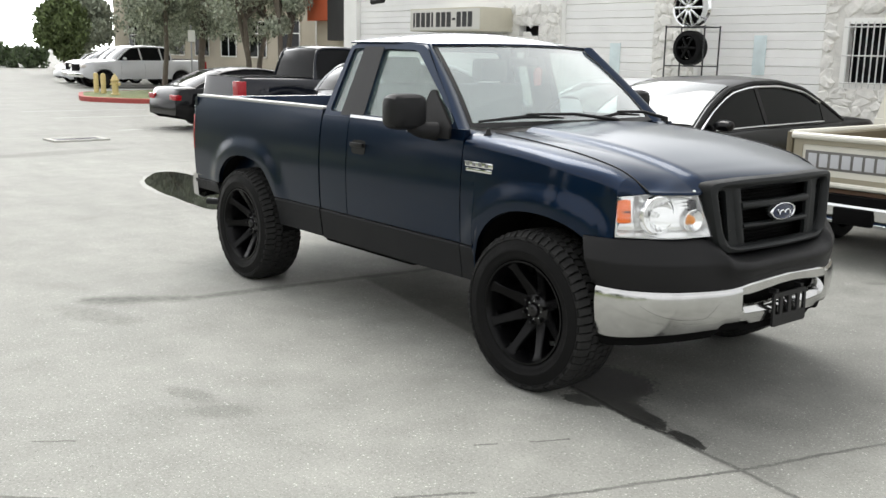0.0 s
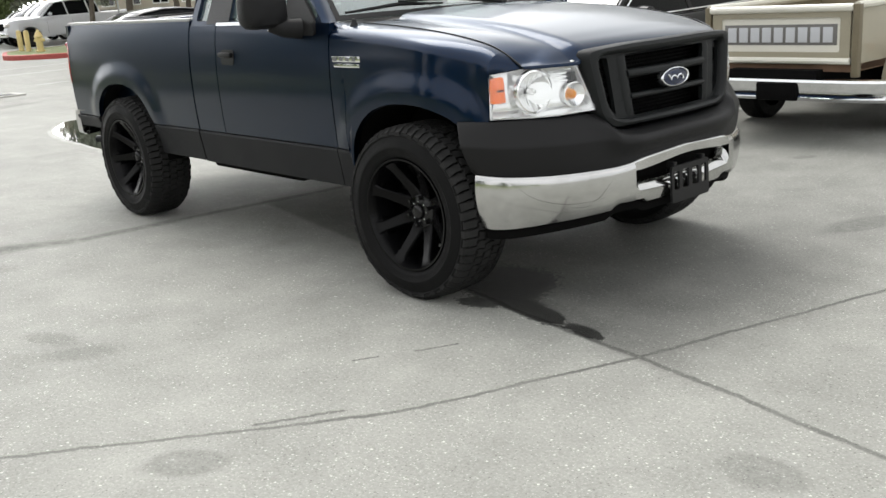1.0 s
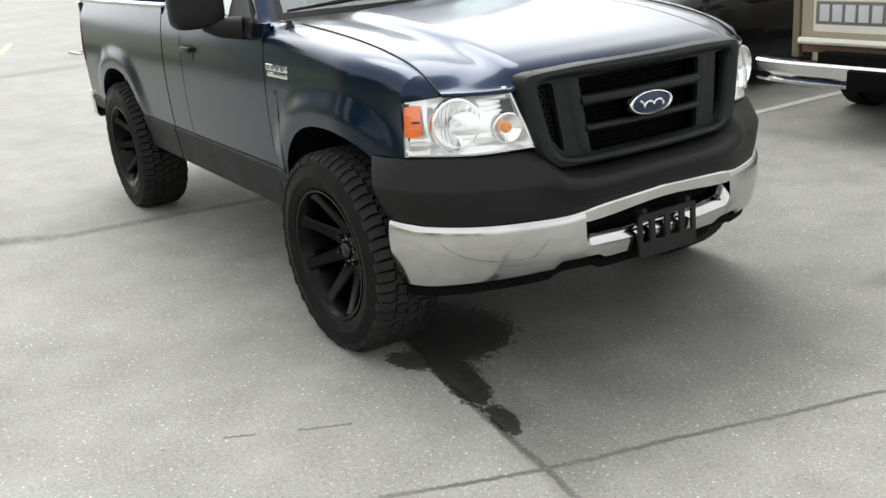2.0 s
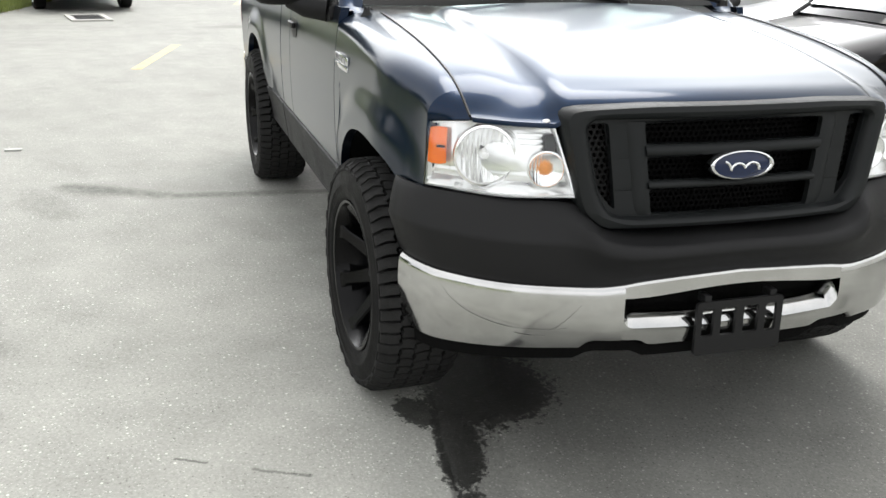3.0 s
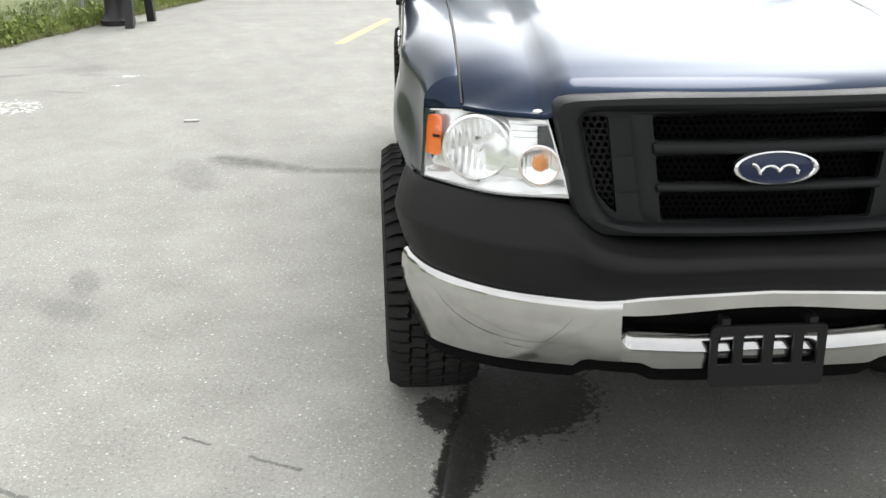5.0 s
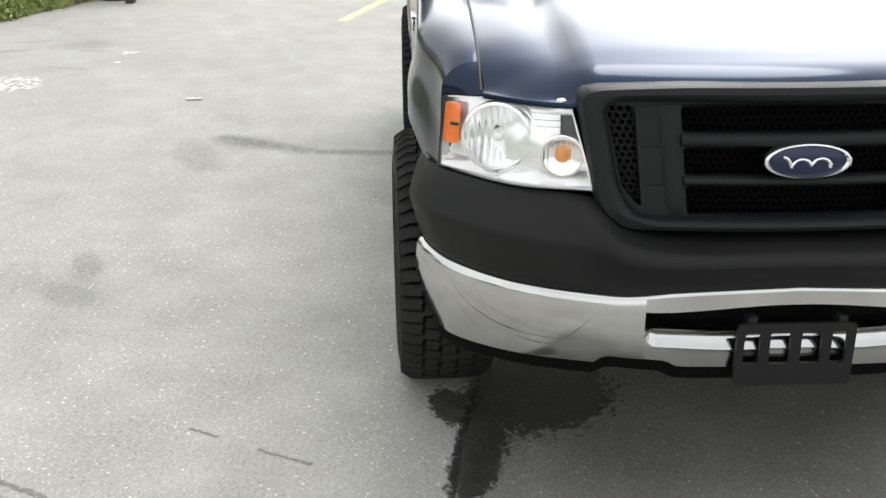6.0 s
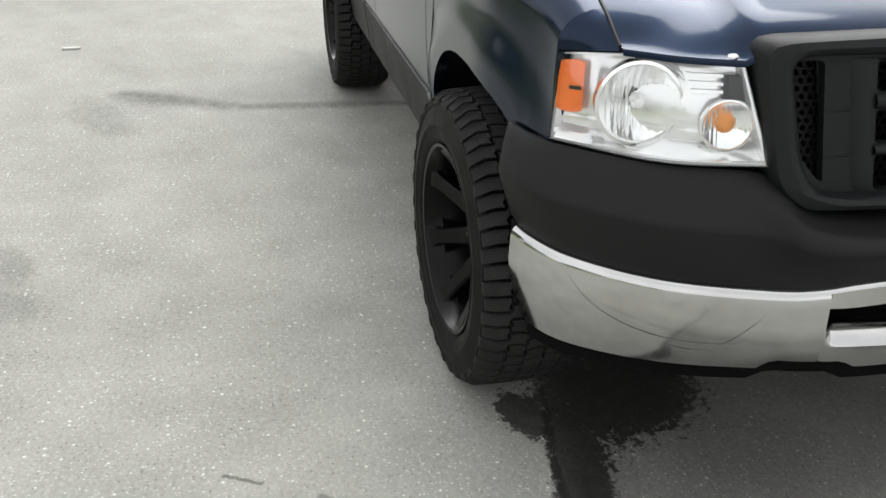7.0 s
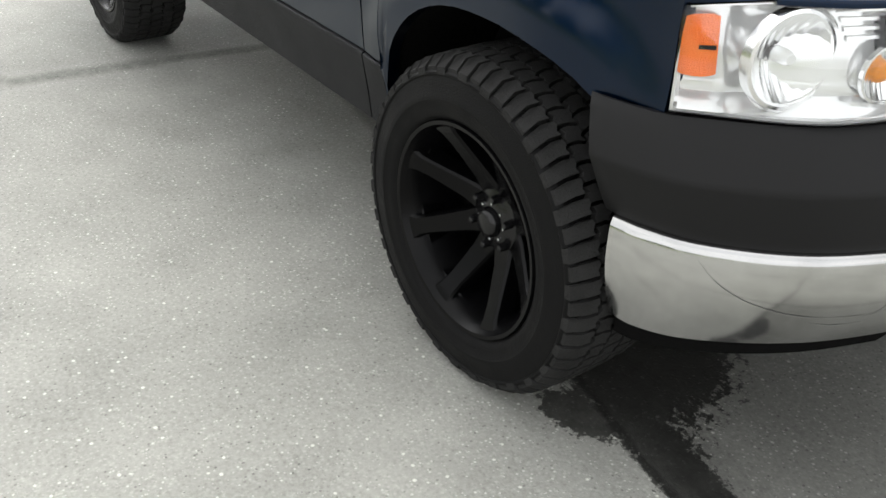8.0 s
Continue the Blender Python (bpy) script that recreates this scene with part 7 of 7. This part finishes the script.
for x0, x1, z_from, z_to in ((-12.28, -10.53, 1.2, 2.72), (-8.13, -7.18, 0.9, 3.5), (-4.71, -2.45, 0.0, 3.5)):
    bm = bmesh.new()
    holes = [[(-4.37, 1.38), (-3.13, 1.38), (-3.13, 2.48), (-4.37, 2.48)]] if x0 > -4.83 else [[(-11.78, 2.22), (-11.18, 2.22), (-11.18, 2.44), (-11.78, 2.44)]] if x0 < -11.83 else []
    sheet(bm, [(x0, 0.0), (x1, 0.0), (x1, z_to + 0.1), (x0, z_to + 0.1)], holes, lambda x, z: Vector((x, WY - 0.012, z)), (0, 0.012, 0))
    part("mortar_bed", bm, M_MORTAR, wall, smooth=False)
    z = z_from
    while z < z_to:
        h = random.uniform(0.13, 0.22)
        x = x0
        while x < x1 - 0.05:
            w = min(random.choice((random.uniform(0.11, 0.2), random.uniform(0.18, 0.36))), x1 - x)
            cx, cz = x + w / 2, z + h / 2
            blocked = any(min(q[0] for q in hl) - 0.06 < cx < max(q[0] for q in hl) + 0.06 and min(q[1] for q in hl) - 0.06 < cz < max(q[1] for q in hl) + 0.06 for hl in holes)
            if not blocked:
                o = new("stone", random.choice(shapes))
                o.parent = wall
                o.matrix_basis = pose(cx, WY - 0.012, cz + random.uniform(-0.05, 0.05), 0, random.uniform(-34.83, 35), 0) @ Matrix.Diagonal((w * 1.22, random.uniform(0.020, 0.055), h * random.uniform(1.1, 1.5), 1))
            x += w
        z += h

# wire rack with two loose wheels
rk = thing("wheel_rack", "black wire rack standing against the wall", "rack", (-6.78, 9.53, 0))
for x in (-0.40, 0.40):
    for y in (-0.22, 0.22):
        bm = bmesh.new()
        tube(bm, [(x, y, 0), (x, y, 2.36)], 0.014, 6)
        part("upright", bm, M_BLACKIRON, rk)
for z in (0.25, 1.0, 1.68, 2.34):
    sh = bmesh.new()
    for y in (-0.22, 0.22):
        tube(sh, [(-0.40, y, z), (0.40, y, z)], 0.012, 6)
    for x in spread(-0.40, 0.40, 8):
        tube(sh, [(x, -0.22, z), (x, 0.22, z)], 0.006, 5)
    part("shelf", sh, M_BLACKIRON, rk)


def loose_wheel(name, label, x, z, r, rim_m, spokes, tyre_on):
    t = thing(name, label, "wheel", (x, 9.46, z + r), 0, "display wheels")
    ax = Matrix.Rotation(radians(90), 4, "X")
    if tyre_on:
        bm = bmesh.new()
        revolve(bm, [(r * 0.70, -0.12), (r * 0.95, -0.11), (r, -0.08), (r, 0.08), (r * 0.95, 0.11), (r * 0.72, 0.12), (r * 0.70, 0.10)], 40, ax)
        part("tyre", bm, M_RUBBER, t)
    rr = r * 0.71 if tyre_on else r
    bm = bmesh.new()
    revolve(bm, [(rr, -0.12), (rr * 0.9, -0.08), (rr * 0.9, 0.06), (rr * 0.94, 0.10), (rr, 0.12), (rr * 1.01, 0.10)], 40, ax)
    part("rim", bm, rim_m, t)
    for k in range(spokes):
        bm = bmesh.new()
        box(bm, 0.03, rr * 0.94, -0.022, 0.022, 0.05, 0.10, 0.006, ax @ Matrix.Rotation(2 * math.pi * k / spokes, 4, "Z"))
        part("spoke", bm, rim_m, t)
    bm = bmesh.new()
    revolve(bm, [(0.0, 0.12), (0.05, 0.11), (0.07, 0.05), (0.07, 0.0)], 20, ax)
    part("hub", bm, rim_m, t)
    bm = bmesh.new()
    revolve(bm, [(rr * 0.88, -0.02), (0.0, -0.02)], 32, ax)
    part("back_plate", bm, M_DARK, t)


loose_wheel("chrome_rim", "bright chrome wheel rim standing on the rack", -6.78, 2.35, 0.31, M_BRIGHT, 10, False)
loose_wheel("shop_display_rim", "black tyred wheel on the rack's shelf", -6.76, 1.69, 0.295, M_RIM, 6, True)

# ---- far buildings, sign post, trees ----
bb = thing("office_building", "beige office building with dark windows behind the trees", "building")
bm = bmesh.new()
box(bm, -64, -30, 21.0, 34, 0, 6.5)
part("wall", bm, M_BEIGEWALL, bb, smooth=False)
bm = bmesh.new()
box(bm, -64.3, -29.7, 20.7, 34.3, 6.5, 6.9)
part("roof", bm, M_BEIGEWALL, bb, smooth=False)
for i in range(9):
    x = -33.0 - 3.4 * i
    bm = bmesh.new()
    box(bm, x - 0.9, x + 0.9, 20.96, 21.0, 1.5, 3.3)
    w = part("window", bm, M_CARGLASS, bb)
    bm = bmesh.new()
    for a in (-0.92, 0.0, 0.92):
        box(bm, x + a - 0.03, x + a + 0.03, 20.93, 20.97, 1.45, 3.35)
    for z in (1.45, 2.7, 3.32):
        box(bm, x - 0.95, x + 0.95, 20.925, 20.965, z - 0.03, z + 0.03)
    part("frame", bm, M_WALL, w)
ob_ = thing("orange_shop_front", "orange panel with dark fascia on the far shop", "facade")
bm = bmesh.new()
box(bm, -27.1, -25.6, 14.2, 16, 2.9, 6.0, 0.02)
part("panel", bm, M_ORANGE, ob_)
bm = bmesh.new()
box(bm, -25.6, -23.0, 14.1, 16, 2.2, 6.2, 0.02)
part("fascia", bm, M_ROOFDARK, ob_)
bm = bmesh.new()
box(bm, -27.1, -23.0, 14.6, 16, 0, 2.9)
part("shop_wall", bm, M_BEIGEWALL, ob_)
lw = thing("low_building", "low beige building far down the street", "building")
bm = bmesh.new()
box(bm, -150, -125, 16, 30, 0, 2.3)
part("wall", bm, M_BEIGEWALL, lw)
bm = bmesh.new()
box(bm, -150.5, -124.5, 15.5, 30.5, 2.3, 2.5)
part("roof", bm, M_WALL, lw)
sp = thing("street_sign", "small grey parking sign on a thin post", "sign", (-33.2, 12.5, 0.15))
bm = bmesh.new()
tube(bm, [(0, 0, 0), (0, 0, 2.6)], 0.035, 8)
part("post", bm, M_GALV, sp)
bm = bmesh.new()
box(bm, 0.03, 0.05, -0.15, 0.15, 1.95, 2.40, 0.004)
part("plate", bm, M_WALL, sp)
lp = thing("light_pole", "thin grey light pole far down the street", "pole", (-118, 15.5, 0))
bm = bmesh.new()
tube(bm, [(0, 0, 0), (0, 0, 5.8)], [0.12, 0.07], 8)
part("pole", bm, M_GALV, lp)
bm = bmesh.new()
box(bm, -0.2, 0.5, -0.12, 0.12, 5.75, 5.9, 0.02)
part("lamp_head", bm, M_GALV, lp)

M_BARK = mat("grey_bark", (0.13, 0.11, 0.09), 0.9, 0, 0.3, 6.0, 0.6, 30.0)


def leaf_material(name, col, spread_v):
    m = bpy.data.materials.new(name)
    n, l, b = nodes_of(m)
    g = n.new("ShaderNodeNewGeometry")
    r = n.new("ShaderNodeMapRange")
    r.inputs["To Min"].default_value, r.inputs["To Max"].default_value = 1 - spread_v, 1 + spread_v
    l.new(g.outputs["Random Per Island"], r.inputs["Value"])
    v = n.new("ShaderNodeVectorMath")
    v.operation = "SCALE"
    v.inputs[0].default_value = col
    l.new(r.outputs["Result"], v.inputs["Scale"])
    l.new(v.outputs["Vector"], b.inputs["Base Color"])
    b.inputs["Roughness"].default_value = 0.65
    b.inputs["Subsurface Weight"].default_value = 0.0
    return m


M_SILVERLEAF = leaf_material("silver_green_leaves", (0.33, 0.36, 0.28), 0.40)
M_GREENLEAF = leaf_material("dark_green_leaves", (0.105, 0.140, 0.048), 0.5)
M_HEDGE = leaf_material("hedge_leaves", (0.05, 0.075, 0.03), 0.5)


def leaves(pts_r, count, size, seed):
    """Many small leaves, gathered in clumps round the given centres."""
    rnd = random.Random(seed)
    vs, fs = [], []
    for i in range(count):
        (cx, cy, cz), r = rnd.choice(pts_r)
        while True:
            p = Vector((rnd.uniform(-1, 1), rnd.uniform(-1, 1), rnd.uniform(-1, 1)))
            if 0.25 < p.length < 1:
                break
        p = Vector((cx, cy, cz)) + p * r
        s = size * rnd.uniform(0.6, 1.4)
        q = Euler((rnd.uniform(0, 6.3), rnd.uniform(0, 6.3), rnd.uniform(0, 6.3))).to_matrix()
        k = len(vs)
        for a in ((-0.5, 0, 0), (0, -0.32, 0.05), (0.6, 0, 0), (0, 0.32, 0.05)):
            vs.append(p + q @ (Vector(a) * s))
        fs.append((k, k + 1, k + 2, k + 3))
    me = bpy.data.meshes.new("crown")
    me.from_pydata(vs, [], fs)
    return me


def tree(label, x, y, low, high, rad, leaf_m, count, size, seed, stems=1, lean=0.0, clumps_wanted=26):
    rnd = random.Random(seed)
    t = thing("tree", label, "tree", (x, y, 0))
    clumps = []
    bm = bmesh.new()
    for s in range(stems):
        a = rnd.uniform(0, 6.3)
        top = Vector((lean + 0.25 * rad * math.cos(a) * (stems > 1), 0.25 * rad * math.sin(a) * (stems > 1), low + 0.3))
        tube(bm, [(0.12 * math.cos(a) * (stems > 1), 0.12 * math.sin(a) * (stems > 1), 0), top * 0.5 + Vector((rnd.uniform(-0.1, 0.1), rnd.uniform(-0.1, 0.1), 0)), top], [0.13, 0.10, 0.08], 8)
        for b in range(6):
            an = rnd.uniform(0, 6.3)
            e = top + Vector((math.cos(an) * rad * rnd.uniform(0.4, 0.8), math.sin(an) * rad * rnd.uniform(0.4, 0.8), (high - low) * rnd.uniform(0.15, 0.75)))
            tube(bm, [top, (top + e) / 2 + Vector((0, 0, 0.2)), e], [0.06, 0.045, 0.02], 6)
            clumps.append((e, rad * rnd.uniform(0.28, 0.42)))
    for b in range(clumps_wanted):
        an, rr, h = rnd.uniform(0, 6.3), rad * math.sqrt(rnd.random()) * 0.85, rnd.random()
        zz = low + (high - low) * h
        sc = math.sin(math.pi * min(max(h * 0.85 + 0.12, 0), 1))
        clumps.append((Vector((lean + rr * sc * math.cos(an), rr * sc * math.sin(an), zz)), rad * rnd.uniform(0.20, 0.38)))
    part("trunk", bm, M_BARK, t)
    me = leaves([(tuple(c), r) for c, r in clumps], count, size, seed)
    me.materials.append(leaf_m)
    cr = new("crown", me)
    cr.parent = t


tree("silver-green shade tree in the parking island", -35.07, 12.09, 3.1, 7.6, 3.0, M_SILVERLEAF, 20000, 0.13, 1, 1, 0.4)
tree("silver-green shade tree in the parking island", -37.1, 14.7, 2.8, 7.6, 2.9, M_SILVERLEAF, 17000, 0.13, 2, 2)
tree("silver-green shade tree near the workshop", -29.7, 13.36, 2.6, 7.5, 2.6, M_SILVERLEAF, 16000, 0.12, 3, 3)
tree("silver-green shade tree near the workshop", -27.4, 13.36, 2.5, 7.2, 1.5, M_SILVERLEAF, 10000, 0.12, 4, 2)
tree("silver-green shade tree in the far row", -50, 18.5, 2.2, 7.0, 2.5, M_SILVERLEAF, 9000, 0.26, 5, 1, 0.0, 50)
tree("dense dark green tree in the far row", -58, 15.5, 1.5, 4.7, 1.75, M_GREENLEAF, 22000, 0.22, 6, 1, 0.0, 70)
tree("grey-green tree in the far row", -62, 18.5, 2.0, 5.0, 2.2, M_SILVERLEAF, 8000, 0.28, 7, 1, 0.0, 50)
tree("dark tree far down the street", -130, 10.0, 2.0, 8.5, 3.6, M_GREENLEAF, 5000, 0.5, 8, 1)
for k, (x, y, h) in enumerate(((-8.0, -16.5, 5.2), (-14.5, -15.2, 6.0), (-20.5, -13.6, 5.0), (-27.5, -12.6, 6.4))):
    tree("dark green tree behind the hedge across the road", x, y, 1.6, h, 2.3, M_GREENLEAF, 7000, 0.26, 31 + k, 1, 0.0, 34)
for x, y, s in ((-165, 24.5, 1), (-168, 26.5, 2)):
    p = thing("palm_tree", "slender palm tree far down the street", "palm", (x, y, 0), 0, "palms")
    bm = bmesh.new()
    tube(bm, [(0, 0, 0), (0.2, 0, 3), (0.1, 0, 6.4)], [0.22, 0.16, 0.14], 8)
    part("trunk", bm, M_BARK, p)
    rnd = random.Random(s)
    for k in range(13):
        a, e = rnd.uniform(0, 6.3), rnd.uniform(-0.2, 0.9)
        bm = bmesh.new()
        rows = []
        for i in spread(0, 1, 6):
            d = 1.9 * i
            c = Vector((0.1 + d * math.cos(a), d * math.sin(a), 6.4 + d * e - 1.2 * i * i))
            sd = Vector((-math.sin(a), math.cos(a), 0)) * 0.28 * math.sin(math.pi * (0.1 + 0.88 * i))
            rows.append([c - sd - Vector((0, 0, 0.1)), c, c + sd - Vector((0, 0, 0.1))])
        grid(bm, rows)
        part("frond", bm, M_GREENLEAF, p)


def hedge(name, label, a, b, w, h, count, size, seed):
    rnd = random.Random(seed)
    cl = []
    for i in range(60):
        t = rnd.random()
        cl.append(((a[0] + (b[0] - a[0]) * t, a[1] + (b[1] - a[1]) * t + rnd.uniform(-w, w) / 2, rnd.uniform(0.15, 0.85) * h), rnd.uniform(0.45, 0.75) * min(h * 0.6, w)))
    me = leaves(cl, count, size, seed)
    me.materials.append(M_HEDGE)
    return tagged(new(name, me), label, "hedge", kind="stuff")


# leafy weeds among the grass by the road
rnd = random.Random(44)
weeds = []
for i in range(90):
    x = -6.6 - 8.4 * rnd.random()
    y = float(np.interp(-x, [-p[0] for p in KERB], [p[1] for p in KERB])) - 0.06 - 1.6 * rnd.random() ** 1.6
    weeds.append(((x, y, 0.06 + 0.10 * rnd.random()), rnd.uniform(0.10, 0.22)))
me = leaves(weeds, 9000, 0.055, 45)
me.materials.append(leaf_material("yellow_green_weeds", (0.20, 0.255, 0.065), 0.45))
tagged(new("weeds", me), "low leafy yellow-green weeds growing in the verge", "weeds", kind="stuff")

hedge("hedge", "low clipped hedge far down the street", (-80, 20.4), (-99, 19.6), 3.0, 1.7, 6000, 0.30, 21)
hedge("hedge", "dense dark green hedge behind the fence", (22, -19.5), (-26, -9.5), 2.6, 2.0, 12000, 0.24, 22)
hedge("hedge", "dense dark green hedge beside the road", (-27, -5.4), (-60, 5.0), 2.6, 1.5, 9000, 0.22, 23)
